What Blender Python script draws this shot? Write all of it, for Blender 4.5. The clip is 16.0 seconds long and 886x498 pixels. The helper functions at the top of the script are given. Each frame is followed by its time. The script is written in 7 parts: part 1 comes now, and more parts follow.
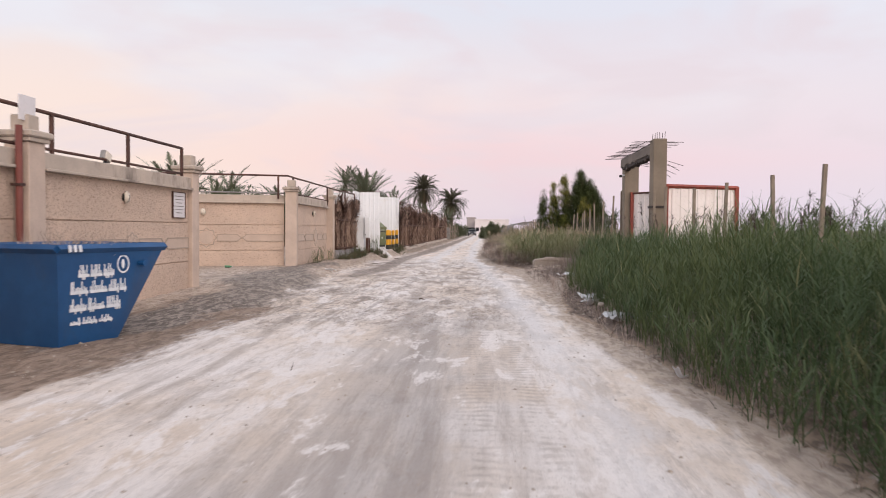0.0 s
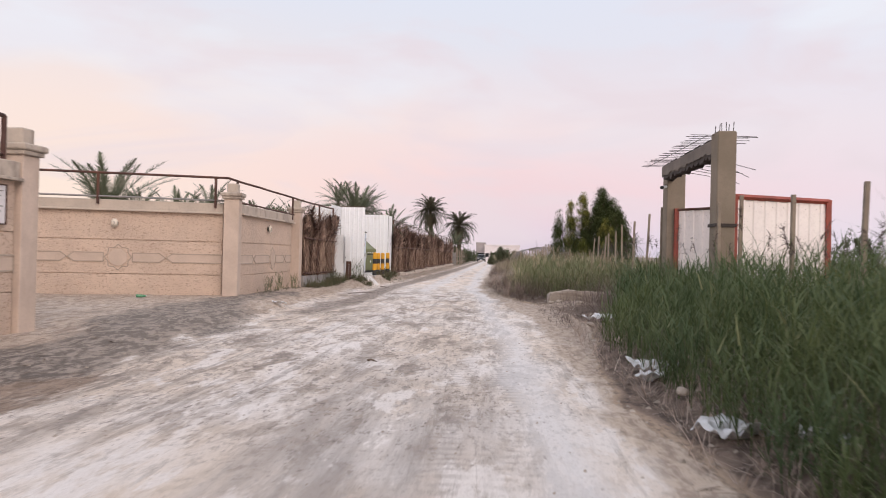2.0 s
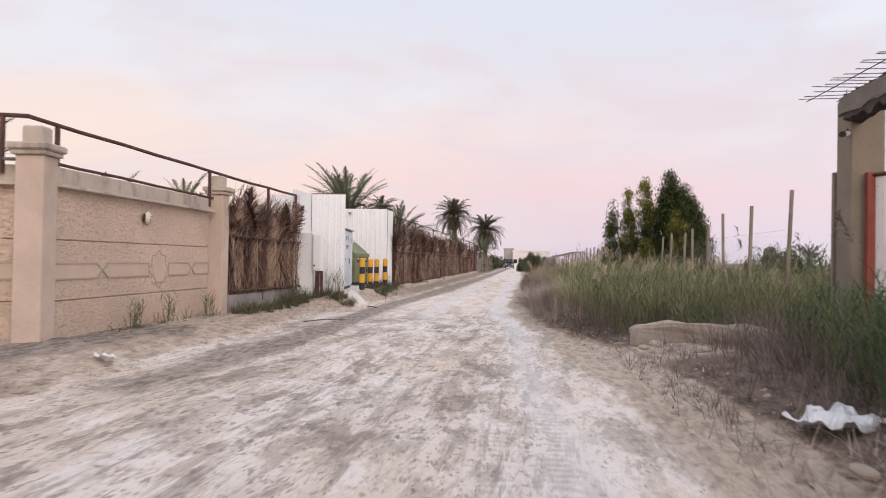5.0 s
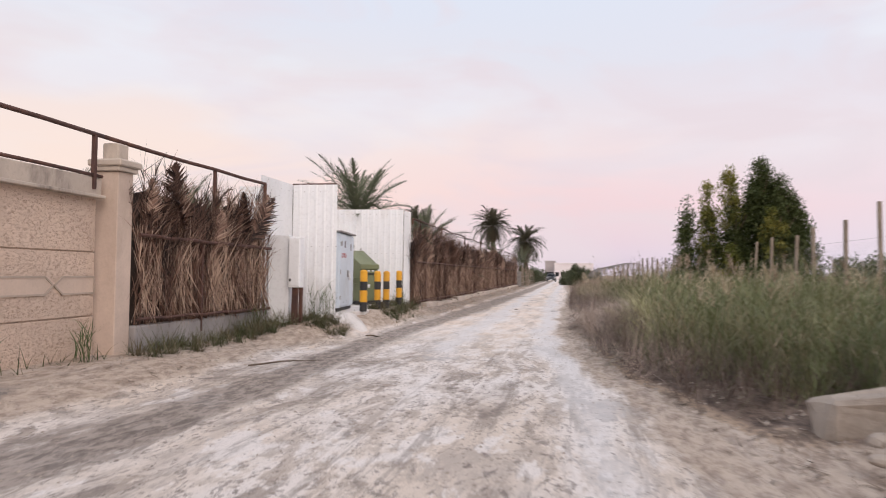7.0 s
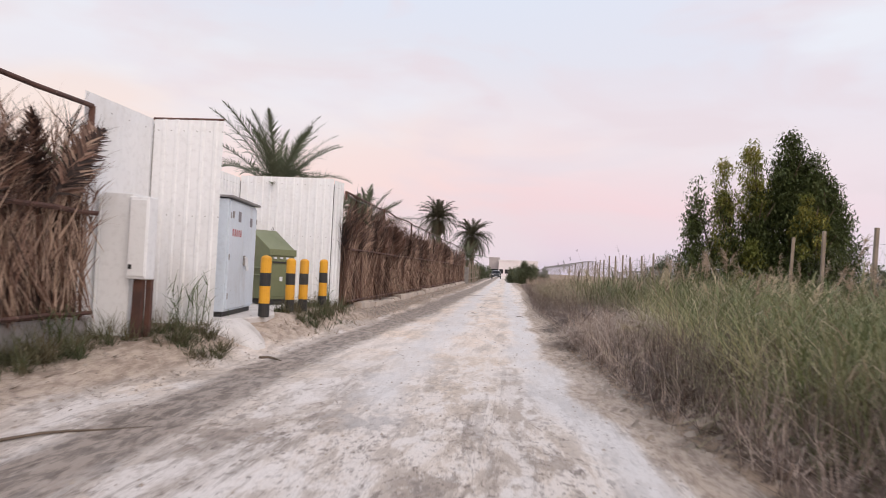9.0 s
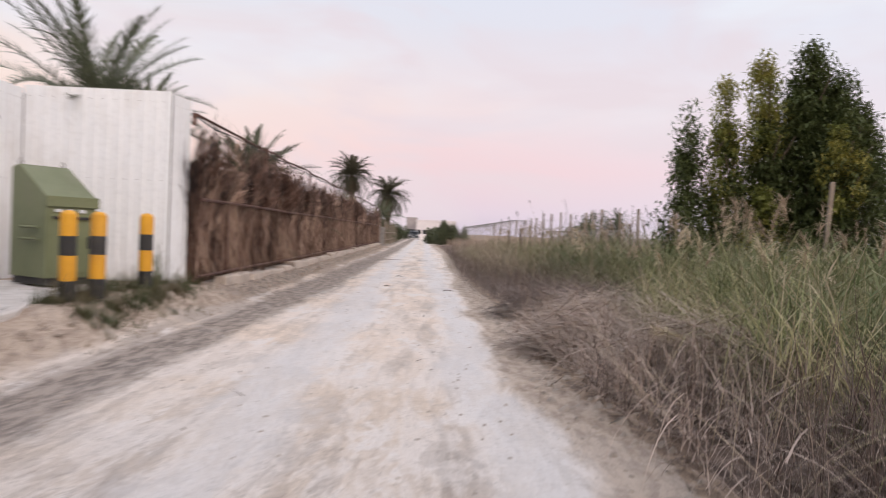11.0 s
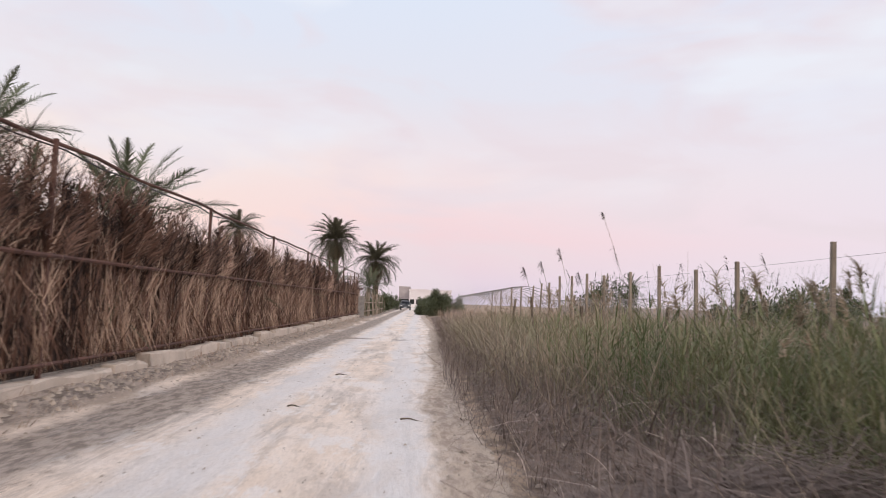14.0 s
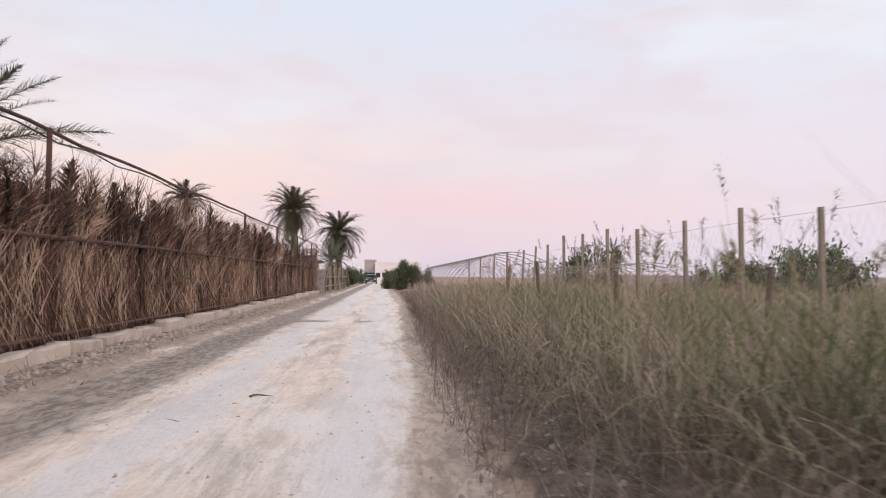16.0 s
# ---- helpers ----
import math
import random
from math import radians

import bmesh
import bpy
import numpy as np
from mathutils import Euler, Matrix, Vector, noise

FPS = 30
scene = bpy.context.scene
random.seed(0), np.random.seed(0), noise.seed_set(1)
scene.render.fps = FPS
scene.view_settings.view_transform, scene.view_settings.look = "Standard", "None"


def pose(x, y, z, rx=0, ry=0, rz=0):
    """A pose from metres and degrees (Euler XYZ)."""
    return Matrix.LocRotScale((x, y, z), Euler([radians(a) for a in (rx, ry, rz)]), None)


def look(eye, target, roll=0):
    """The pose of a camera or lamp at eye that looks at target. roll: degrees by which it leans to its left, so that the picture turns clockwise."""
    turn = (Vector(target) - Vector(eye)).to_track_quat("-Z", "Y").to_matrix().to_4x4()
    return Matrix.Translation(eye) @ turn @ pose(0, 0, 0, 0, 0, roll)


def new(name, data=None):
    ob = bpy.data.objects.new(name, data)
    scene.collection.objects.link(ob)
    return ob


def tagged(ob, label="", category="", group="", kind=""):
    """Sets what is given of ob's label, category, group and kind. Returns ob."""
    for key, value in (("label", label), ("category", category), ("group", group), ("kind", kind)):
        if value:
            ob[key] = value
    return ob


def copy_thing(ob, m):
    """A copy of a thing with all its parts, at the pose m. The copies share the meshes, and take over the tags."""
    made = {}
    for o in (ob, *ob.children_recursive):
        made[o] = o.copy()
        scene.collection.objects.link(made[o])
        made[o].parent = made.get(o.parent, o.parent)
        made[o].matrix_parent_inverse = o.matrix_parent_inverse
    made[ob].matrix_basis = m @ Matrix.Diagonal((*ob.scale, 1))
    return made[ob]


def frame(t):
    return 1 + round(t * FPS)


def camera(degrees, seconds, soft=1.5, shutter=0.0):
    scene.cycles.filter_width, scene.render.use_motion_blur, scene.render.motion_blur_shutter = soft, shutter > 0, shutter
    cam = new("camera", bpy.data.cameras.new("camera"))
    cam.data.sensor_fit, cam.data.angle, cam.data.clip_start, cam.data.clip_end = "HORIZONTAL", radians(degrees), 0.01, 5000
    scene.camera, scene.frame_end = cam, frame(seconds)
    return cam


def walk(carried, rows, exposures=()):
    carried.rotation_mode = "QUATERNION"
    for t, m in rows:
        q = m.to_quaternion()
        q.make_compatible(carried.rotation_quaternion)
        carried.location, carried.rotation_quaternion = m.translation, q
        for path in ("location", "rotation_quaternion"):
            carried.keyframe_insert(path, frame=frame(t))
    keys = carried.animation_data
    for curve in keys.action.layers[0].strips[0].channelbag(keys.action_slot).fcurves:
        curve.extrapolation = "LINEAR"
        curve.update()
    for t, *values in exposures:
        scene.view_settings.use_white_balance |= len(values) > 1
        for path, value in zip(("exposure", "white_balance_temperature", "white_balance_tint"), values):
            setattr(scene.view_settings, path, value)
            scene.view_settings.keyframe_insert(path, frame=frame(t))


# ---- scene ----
cam = camera(63.5, 16.0, soft=0.95, shutter=0.45)
PATH = [
    (0, (-0.213, 0.1, 1.602), (-0.336, 2.096, 1.546), 0.4),
    (0.5, (-0.079, 1.522, 1.548), (-0.213, 3.517, 1.507), 0.3),
    (1, (-0.017, 3.036, 1.559), (-0.169, 5.03, 1.552), 0.7),
    (1.5, (0.038, 4.63, 1.593), (-0.109, 6.625, 1.606), 1.1),
    (2, (0.051, 6.26, 1.531), (-0.103, 8.254, 1.545), 1.4),
    (2.5, (0.01, 7.869, 1.479), (-0.125, 9.864, 1.447), 2.1),
    (3, (-0.068, 9.334, 1.473), (-0.273, 11.324, 1.473), 2.1),
    (3.5, (-0.095, 10.903, 1.447), (-0.33, 12.889, 1.453), 0.9),
    (4, (-0.165, 12.499, 1.48), (-0.394, 14.485, 1.508), 0.4),
    (4.2, (-0.191, 13.157, 1.501), (-0.416, 15.144, 1.546), 0.4),
    (6.3, (-0.27, 19.628, 1.498), (-0.504, 21.614, 1.501), 2.5),
    (6.5, (-0.373, 20.146, 1.49), (-0.594, 22.134, 1.502), 2.4),
    (7, (-0.568, 21.706, 1.476), (-0.91, 23.675, 1.543), 0.8),
    (7.5, (-0.832, 23.063, 1.459), (-1.236, 25.019, 1.356), 0.2),
    (8, (-1.069, 24.498, 1.443), (-1.365, 26.475, 1.477), 2.0),
    (10.3, (-1.857, 30.939, 1.432), (-2.014, 32.932, 1.493), 2.8),
    (10.5, (-1.833, 31.492, 1.416), (-1.999, 33.484, 1.477), 2.4),
    (10.7, (-1.8, 32.115, 1.404), (-1.925, 34.111, 1.423), 1.9),
    (11, (-1.702, 32.977, 1.424), (-1.649, 34.976, 1.38), 2.4),
    (11.5, (-1.519, 34.517, 1.408), (-1.323, 36.507, 1.448), 2.0),
    (12, (-1.339, 35.981, 1.4), (-1.062, 37.961, 1.416), 1.1),
    (12.5, (-1.212, 37.291, 1.361), (-0.934, 39.271, 1.387), 2.2),
    (13, (-1.085, 38.768, 1.384), (-0.867, 40.755, 1.451), 3.7),
    (13.5, (-1.057, 40.23, 1.41), (-0.966, 42.225, 1.53), 3.7),
    (14, (-0.98, 41.772, 1.441), (-0.925, 43.765, 1.592), 2.2),
    (14.5, (-0.975, 43.186, 1.437), (-0.869, 45.178, 1.58), 1.2),
    (15, (-0.983, 44.516, 1.452), (-0.83, 46.506, 1.581), 0.9),
    (15.5, (-0.97, 45.958, 1.416), (-0.795, 47.948, 1.527), 0.8),
    (16, (-1.042, 47.455, 1.359), (-0.888, 49.448, 1.436), 0.6),
]
walk(cam, [(t, look(eye, target, roll)) for t, eye, target, roll in PATH],
     [(0, 0.0), (11.5, 0.0), (12.4, 0.12), (13.2, 0.12), (13.9, 0.0), (16, 0.0)])

# ---- world, sun, exposure ----
world = bpy.data.worlds.new("dusk_sky")
scene.world = world
world.use_nodes = True
wn, wl = world.node_tree.nodes, world.node_tree.links
wn.clear()
wout = wn.new("ShaderNodeOutputWorld")
wbg = wn.new("ShaderNodeBackground")
wl.new(wbg.outputs[0], wout.inputs[0])
wtc = wn.new("ShaderNodeTexCoord")
wsep = wn.new("ShaderNodeSeparateXYZ")
wl.new(wtc.outputs["Generated"], wsep.inputs[0])


def wramp(fac, stops):
    r = wn.new("ShaderNodeValToRGB")
    els = r.color_ramp.elements
    while len(els) < len(stops):
        els.new(0.5)
    for e, (p, c) in zip(els, stops):
        e.position, e.color = p, (*c, 1)
    wl.new(fac, r.inputs[0])
    return r.outputs[0]


def wmix(fac, a, b):
    m = wn.new("ShaderNodeMix")
    m.data_type = "RGBA"
    if hasattr(fac, "links"):
        wl.new(fac, m.inputs[0])
    else:
        m.inputs[0].default_value = fac
    for k, v in ((6, a), (7, b)):
        if hasattr(v, "links"):
            wl.new(v, m.inputs[k])
        else:
            m.inputs[k].default_value = (*v, 1)
    return m.outputs[2]


# lavender haze on the horizon, pink belt above it, pale blue higher up
veil = wramp(wsep.outputs[2], [(0.0, (0.66, 0.58, 0.70)), (0.03, (0.80, 0.66, 0.76)), (0.09, (0.93, 0.665, 0.70)),
                               (0.17, (0.91, 0.76, 0.78)), (0.28, (0.79, 0.79, 0.88)), (0.42, (0.74, 0.81, 0.95)), (0.65, (0.95, 1.0, 1.14)), (1.0, (1.05, 1.12, 1.3))])
# warmer towards the west side of the view
wneg = wn.new("ShaderNodeMapRange")
wneg.inputs[1].default_value, wneg.inputs[2].default_value = 0.02, -0.55
wl.new(wsep.outputs[0], wneg.inputs[0])
wlow = wn.new("ShaderNodeMapRange")
wlow.inputs[1].default_value, wlow.inputs[2].default_value = 0.34, 0.08
wl.new(wsep.outputs[2], wlow.inputs[0])
wboth = wn.new("ShaderNodeMath")
wboth.operation = "MULTIPLY"
wl.new(wneg.outputs[0], wboth.inputs[0])
wl.new(wlow.outputs[0], wboth.inputs[1])
veil = wmix(wboth.outputs[0], veil, (1.0, 0.82, 0.72))
# cooler towards the field side
wpos = wn.new("ShaderNodeMapRange")
wpos.inputs[1].default_value, wpos.inputs[2].default_value, wpos.inputs[4].default_value = 0.0, 0.55, 0.6
wl.new(wsep.outputs[0], wpos.inputs[0])
veil = wmix(wpos.outputs[0], veil, (0.82, 0.80, 0.91))
# the after-glow low behind the camera, on the field side
wdot = wn.new("ShaderNodeVectorMath")
wdot.operation = "DOT_PRODUCT"
wdot.inputs[1].default_value = (0.38, -0.925, 0.0)
wl.new(wtc.outputs["Generated"], wdot.inputs[0])
wback = wn.new("ShaderNodeMapRange")
wback.inputs[1].default_value, wback.inputs[2].default_value = 0.0, 0.95
wl.new(wdot.outputs["Value"], wback.inputs[0])
wglow = wn.new("ShaderNodeMath")
wglow.operation = "MULTIPLY"
wl.new(wback.outputs[0], wglow.inputs[0])
wl.new(wlow.outputs[0], wglow.inputs[1])
veil = wmix(wglow.outputs[0], veil, (2.3, 1.6, 1.1))
# that whole half of the sky is brighter
whigh = wn.new("ShaderNodeMapRange")
whigh.inputs[1].default_value, whigh.inputs[2].default_value, whigh.inputs[4].default_value = 0.95, 0.1, 0.85
wl.new(wsep.outputs[2], whigh.inputs[0])
whalf = wn.new("ShaderNodeMath")
whalf.operation = "MULTIPLY"
wl.new(wback.outputs[0], whalf.inputs[0])
wl.new(whigh.outputs[0], whalf.inputs[1])
veil = wmix(whalf.outputs[0], veil, (1.75, 1.5, 1.35))
# thin streaked cloud
wmap = wn.new("ShaderNodeMapping")
wmap.inputs["Scale"].default_value = (1.3, 1.1, 4.2)
wmap.inputs["Rotation"].default_value = (0.05, 0.10, 0.3)
wl.new(wtc.outputs["Generated"], wmap.inputs[0])
wno = wn.new("ShaderNodeTexNoise")
wno.inputs["Scale"].default_value, wno.inputs["Detail"].default_value, wno.inputs["Roughness"].default_value = 2.3, 4.5, 0.5
wno.inputs["Distortion"].default_value = 0.7
wl.new(wmap.outputs[0], wno.inputs["Vector"])
cl = wramp(wno.outputs[0], [(0.47, (0, 0, 0)), (0.60, (1, 1, 1))])
wcm = wn.new("ShaderNodeMath")
wcm.operation = "MULTIPLY"
wl.new(cl, wcm.inputs[0])
wcm.inputs[1].default_value = 0.68
cloud = wmix(wcm.outputs[0], veil, (0.83, 0.72, 0.775))
wno2 = wn.new("ShaderNodeTexNoise")
wno2.inputs["Scale"].default_value, wno2.inputs["Detail"].default_value = 2.4, 4.0
wl.new(wmap.outputs[0], wno2.inputs["Vector"])
cl2 = wramp(wno2.outputs[0], [(0.48, (0, 0, 0)), (0.64, (1, 1, 1))])
wcm2 = wn.new("ShaderNodeMath")
wcm2.operation = "MULTIPLY"
wl.new(cl2, wcm2.inputs[0])
wlift = wn.new("ShaderNodeMapRange")
wlift.inputs[1].default_value, wlift.inputs[2].default_value, wlift.inputs[4].default_value = 0.10, 0.30, 0.8
wl.new(wsep.outputs[2], wlift.inputs[0])
wl.new(wlift.outputs[0], wcm2.inputs[1])
cloud = wmix(wcm2.outputs[0], cloud, (0.86, 0.89, 0.97))
sky = wn.new("ShaderNodeTexSky")
sky.sky_type, sky.sun_disc = "NISHITA", False
sky.sun_elevation, sky.sun_rotation = radians(4), radians(162)
skyv = wn.new("ShaderNodeVectorMath")
skyv.operation = "SCALE"
skyv.inputs[3].default_value = 0.10
wl.new(sky.outputs[0], skyv.inputs[0])
wl.new(wmix(0.94, skyv.outputs[0], cloud), wbg.inputs[0])
wbg.inputs[1].default_value = 1.04

sun_data = bpy.data.lights.new("sun", "SUN")
sun_data.energy, sun_data.angle, sun_data.color = 1.3, radians(35), (1.0, 0.83, 0.72)
sun = new("sun", sun_data)
sun.matrix_world = look((20, -33, 25), (0, 0, 0))


# ---- materials ----
class Nodes:
    """Shorthand for one material's node tree."""

    def __init__(self, name, rough=0.8, metal=0.0):
        self.m = bpy.data.materials.new(name)
        self.m.use_nodes = True
        self.t = self.m.node_tree
        self.b = self.t.nodes["Principled BSDF"]
        self.b.inputs["Roughness"].default_value = rough
        self.b.inputs["Metallic"].default_value = metal
        self.tc = self.t.nodes.new("ShaderNodeTexCoord")
        self.pos = self.tc.outputs["Object"]

    def put(self, node, key, v):
        if hasattr(v, "links"):
            self.t.links.new(v, node.inputs[key])
        elif isinstance(v, tuple) and len(v) == 3 and node.inputs[key].type == "RGBA":
            node.inputs[key].default_value = (*v, 1)
        else:
            node.inputs[key].default_value = v

    def world_pos(self):
        g = self.t.nodes.new("ShaderNodeNewGeometry")
        self.pos = g.outputs["Position"]
        return self

    def noise(self, scale, detail=3.0, rough=0.55, stretch=None, distort=0.0):
        n = self.t.nodes.new("ShaderNodeTexNoise")
        v = self.pos
        if stretch:
            mp = self.t.nodes.new("ShaderNodeMapping")
            mp.inputs["Scale"].default_value = stretch
            self.put(mp, 0, v)
            v = mp.outputs[0]
        self.put(n, "Vector", v)
        self.put(n, "Scale", scale)
        self.put(n, "Detail", detail)
        self.put(n, "Roughness", rough)
        self.put(n, "Distortion", distort)
        return n.outputs[0]

    def ramp(self, fac, lo, hi, a=0.0, b=1.0):
        n = self.t.nodes.new("ShaderNodeMapRange")
        n.interpolation_type = "SMOOTHSTEP"
        for k, v in enumerate((fac, lo, hi, a, b)):
            self.put(n, k, v)
        return n.outputs[0]

    def mix(self, fac, a, b):
        n = self.t.nodes.new("ShaderNodeMix")
        n.data_type = "RGBA"
        self.put(n, 0, fac)
        self.put(n, 6, a)
        self.put(n, 7, b)
        return n.outputs[2]

    def math(self, op, a, b=0.0):
        n = self.t.nodes.new("ShaderNodeMath")
        n.operation, n.use_clamp = op, op == "MULTIPLY" or op == "ADD"
        self.put(n, 0, a)
        self.put(n, 1, b)
        return n.outputs[0]

    def attr(self, name):
        n = self.t.nodes.new("ShaderNodeAttribute")
        n.attribute_name = name
        return n.outputs["Fac"]

    def random(self):
        return self.t.nodes.new("ShaderNodeObjectInfo").outputs["Random"]

    def island(self):
        return self.t.nodes.new("ShaderNodeNewGeometry").outputs["Random Per Island"]

    def bump(self, height, strength, dist):
        n = self.t.nodes.new("ShaderNodeBump")
        self.put(n, "Height", height)
        self.put(n, "Strength", strength)
        self.put(n, "Distance", dist)
        self.t.links.new(n.outputs[0], self.b.inputs["Normal"])

    def color(self, c):
        self.put(self.b, "Base Color", c)
        return self


def surface(name, c1, c2, rough=0.8, scale=3.0, bump=0.3, dist=0.004, metal=0.0, stain=None, stain_scale=0.9, amount=0.5, random_tint=0.0):
    """Two-scale weathered surface: grain between two colours, and stains of a third."""
    n = Nodes(name, rough, metal)
    if random_tint == 0.0:
        n.world_pos()
    fine = n.noise(scale * 14, 4, 0.6)
    mid = n.noise(scale, 5, 0.6)
    c = n.mix(n.ramp(mid, 0.3, 0.7), c1, c2)
    c = n.mix(n.math("MULTIPLY", n.ramp(fine, 0.45, 0.75), 0.35), c, tuple(v * 0.7 for v in c1))
    if stain:
        c = n.mix(n.math("MULTIPLY", n.ramp(n.noise(stain_scale, 6, 0.65, (1, 1, 0.45)), 0.5, 0.72), amount), c, stain)
    if random_tint:
        c = n.mix(n.math("MULTIPLY", n.random(), random_tint), c, tuple(v * 0.55 for v in c1))
    n.color(c)
    n.put(n.b, "Roughness", n.ramp(mid, 0.2, 0.8, rough - 0.08, min(1, rough + 0.1)))
    n.bump(fine, bump, dist)
    return n.m


def foliage(name, cols, dry=None, dry_at=(0.55, 0.7), scale=0.6, trans=0.25, rough=0.6, toned=None):
    """Leaves: colours by leaf, with drier stretches by place, and some light through the blade."""
    n = Nodes(name, rough)
    n.world_pos()
    r = n.island()
    c = n.mix(r, cols[0], cols[1])
    c = n.mix(n.ramp(n.noise(scale, 3), 0.35, 0.65), c, cols[2])
    if dry:
        c = n.mix(n.ramp(n.math("ADD", n.noise(scale * 1.7, 4), n.math("MULTIPLY", r, 0.3)), dry_at[0] + 0.1, dry_at[1] + 0.1), c, dry)
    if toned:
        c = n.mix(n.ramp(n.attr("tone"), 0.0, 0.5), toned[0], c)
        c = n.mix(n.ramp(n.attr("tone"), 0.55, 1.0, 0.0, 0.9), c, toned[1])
    n.color(c)
    tr = n.t.nodes.new("ShaderNodeBsdfTranslucent")
    n.put(tr, "Color", c)
    mx = n.t.nodes.new("ShaderNodeMixShader")
    n.put(mx, 0, trans)
    n.put(mx, 1, n.b.outputs[0])
    n.put(mx, 2, tr.outputs[0])
    n.b.inputs["Specular IOR Level"].default_value = 0.25
    n.t.links.new(mx.outputs[0], n.t.nodes["Material Output"].inputs[0])
    return n.m


def sand_material():
    n = Nodes("bleached_sand_track", 0.95)
    big = n.noise(0.30, 5, 0.6)
    lanes = n.noise(1.0, 6, 0.66, (1.25, 0.10, 1), 0.5)
    streak = n.noise(3.4, 5, 0.62, (1.2, 0.10, 1), 0.3)
    scuff = n.noise(3.3, 9, 0.74, (1, 0.25, 1), 0.4)
    scuff2 = n.noise(8.5, 8, 0.72, (1, 0.34, 1), 0.4)
    fine = n.noise(24, 5, 0.72)
    fleck = n.noise(15, 3, 0.55, (1, 0.7, 1))
    grit = n.noise(80, 2, 0.6)
    white, cream, grey, tan, dark = (0.765, 0.72, 0.695), (0.685, 0.575, 0.475), (0.39, 0.34, 0.305), (0.48, 0.39, 0.315), (0.17, 0.13, 0.105)
    patch = n.noise(1.45, 7, 0.68, (1, 0.36, 1), 0.3)
    crumb = n.noise(5.5, 8, 0.74, (1, 0.45, 1), 0.25)
    c = n.mix(n.ramp(big, 0.40, 0.60), cream, white)
    churned = n.attr("churned")
    c = n.mix(n.math("MULTIPLY", n.attr("warm"), n.ramp(big, 0.35, 0.62, 0.95, 0.55)), c, (0.84, 0.70, 0.59))
    c = n.mix(n.math("MULTIPLY", churned, 0.5), c, (0.63, 0.545, 0.475))
    c = n.mix(n.math("MULTIPLY", n.ramp(streak, 0.47, 0.62), 0.36), c, (0.57, 0.49, 0.43))
    c = n.mix(n.math("MULTIPLY", n.ramp(lanes, 0.50, 0.62), n.ramp(big, 0.35, 0.6, 0.35, 0.75)), c, grey)
    c = n.mix(n.math("MULTIPLY", n.attr("pale"), n.ramp(scuff, 0.58, 0.44, 0.0, 0.85)), c, white)
    c = n.mix(n.math("MULTIPLY", n.math("MULTIPLY", n.ramp(scuff, 0.47, 0.60), churned), 0.7), c, grey)
    c = n.mix(n.math("MULTIPLY", n.math("MULTIPLY", n.ramp(scuff2, 0.55, 0.61), churned), 0.75), c, (0.25, 0.22, 0.205))
    c = n.mix(n.math("MULTIPLY", n.attr("bare"), n.ramp(lanes, 0.36, 0.56, 0.25, 0.85)), c, n.mix(n.ramp(streak, 0.42, 0.58), (0.44, 0.41, 0.395), (0.33, 0.30, 0.285)))
    worn = n.math("MULTIPLY", n.ramp(n.math("ADD", patch, n.math("MULTIPLY", n.math("SUBTRACT", crumb, 0.5), 0.5)), 0.545, 0.615), n.ramp(churned, 0.2, 1.0, 0.25, 0.85))
    c = n.mix(worn, c, n.mix(n.ramp(crumb, 0.42, 0.58), (0.215, 0.182, 0.162), (0.39, 0.33, 0.285)))
    crust = n.math("MULTIPLY", n.ramp(n.math("ADD", patch, n.math("MULTIPLY", n.math("SUBTRACT", crumb, 0.5), 0.4)), 0.46, 0.40), 0.75)
    c = n.mix(crust, c, white)
    crumb2 = n.noise(12, 6, 0.72, (1, 0.5, 1), 0.2)
    c = n.mix(n.math("MULTIPLY", n.math("MULTIPLY", n.ramp(crumb2, 0.555, 0.62), n.ramp(patch, 0.40, 0.56, 0.35, 1.0)), n.ramp(churned, 0.2, 0.9, 0.12, 0.85)), c, (0.20, 0.17, 0.152))
    # long dark wheel streaks, and two lanes polished to a bluish white
    drag = n.noise(2.3, 8, 0.74, (1.5, 0.12, 1), 0.4)
    c = n.mix(n.math("MULTIPLY", n.math("MULTIPLY", n.ramp(drag, 0.53, 0.60), n.ramp(crumb, 0.36, 0.54, 0.25, 1.0)), n.ramp(churned, 0.2, 1.0, 0.22, 0.6)), c, (0.255, 0.222, 0.20))
    c = n.mix(n.math("MULTIPLY", n.ramp(n.math("ADD", n.attr("polished"), n.math("ADD", n.math("MULTIPLY", n.math("SUBTRACT", scuff, 0.5), 1.8), n.math("MULTIPLY", n.math("SUBTRACT", patch, 0.5), 1.8))), 0.35, 0.95), 0.62), c, (0.665, 0.65, 0.655))
    # tread marks: short cross bars along two wheel lines
    wv = n.t.nodes.new("ShaderNodeTexWave")
    wv.bands_direction = "Y"
    wv.inputs["Scale"].default_value, wv.inputs["Distortion"].default_value, wv.inputs["Detail"].default_value = 2.1, 5.0, 3.0
    n.put(wv, "Vector", n.pos)
    tread = n.math("MULTIPLY", n.math("MULTIPLY", n.ramp(wv.outputs["Fac"], 0.45, 0.75), n.attr("tread")), n.ramp(scuff, 0.42, 0.52))
    c = n.mix(n.math("MULTIPLY", tread, 0.45), c, (0.33, 0.29, 0.265))
    edge = n.ramp(n.math("ADD", n.attr("edge"), n.math("SUBTRACT", scuff, 0.5)), 0.3, 0.65)
    c = n.mix(n.math("MULTIPLY", edge, 0.8), c, n.mix(n.ramp(scuff2, 0.42, 0.6), tan, (0.28, 0.215, 0.17)))
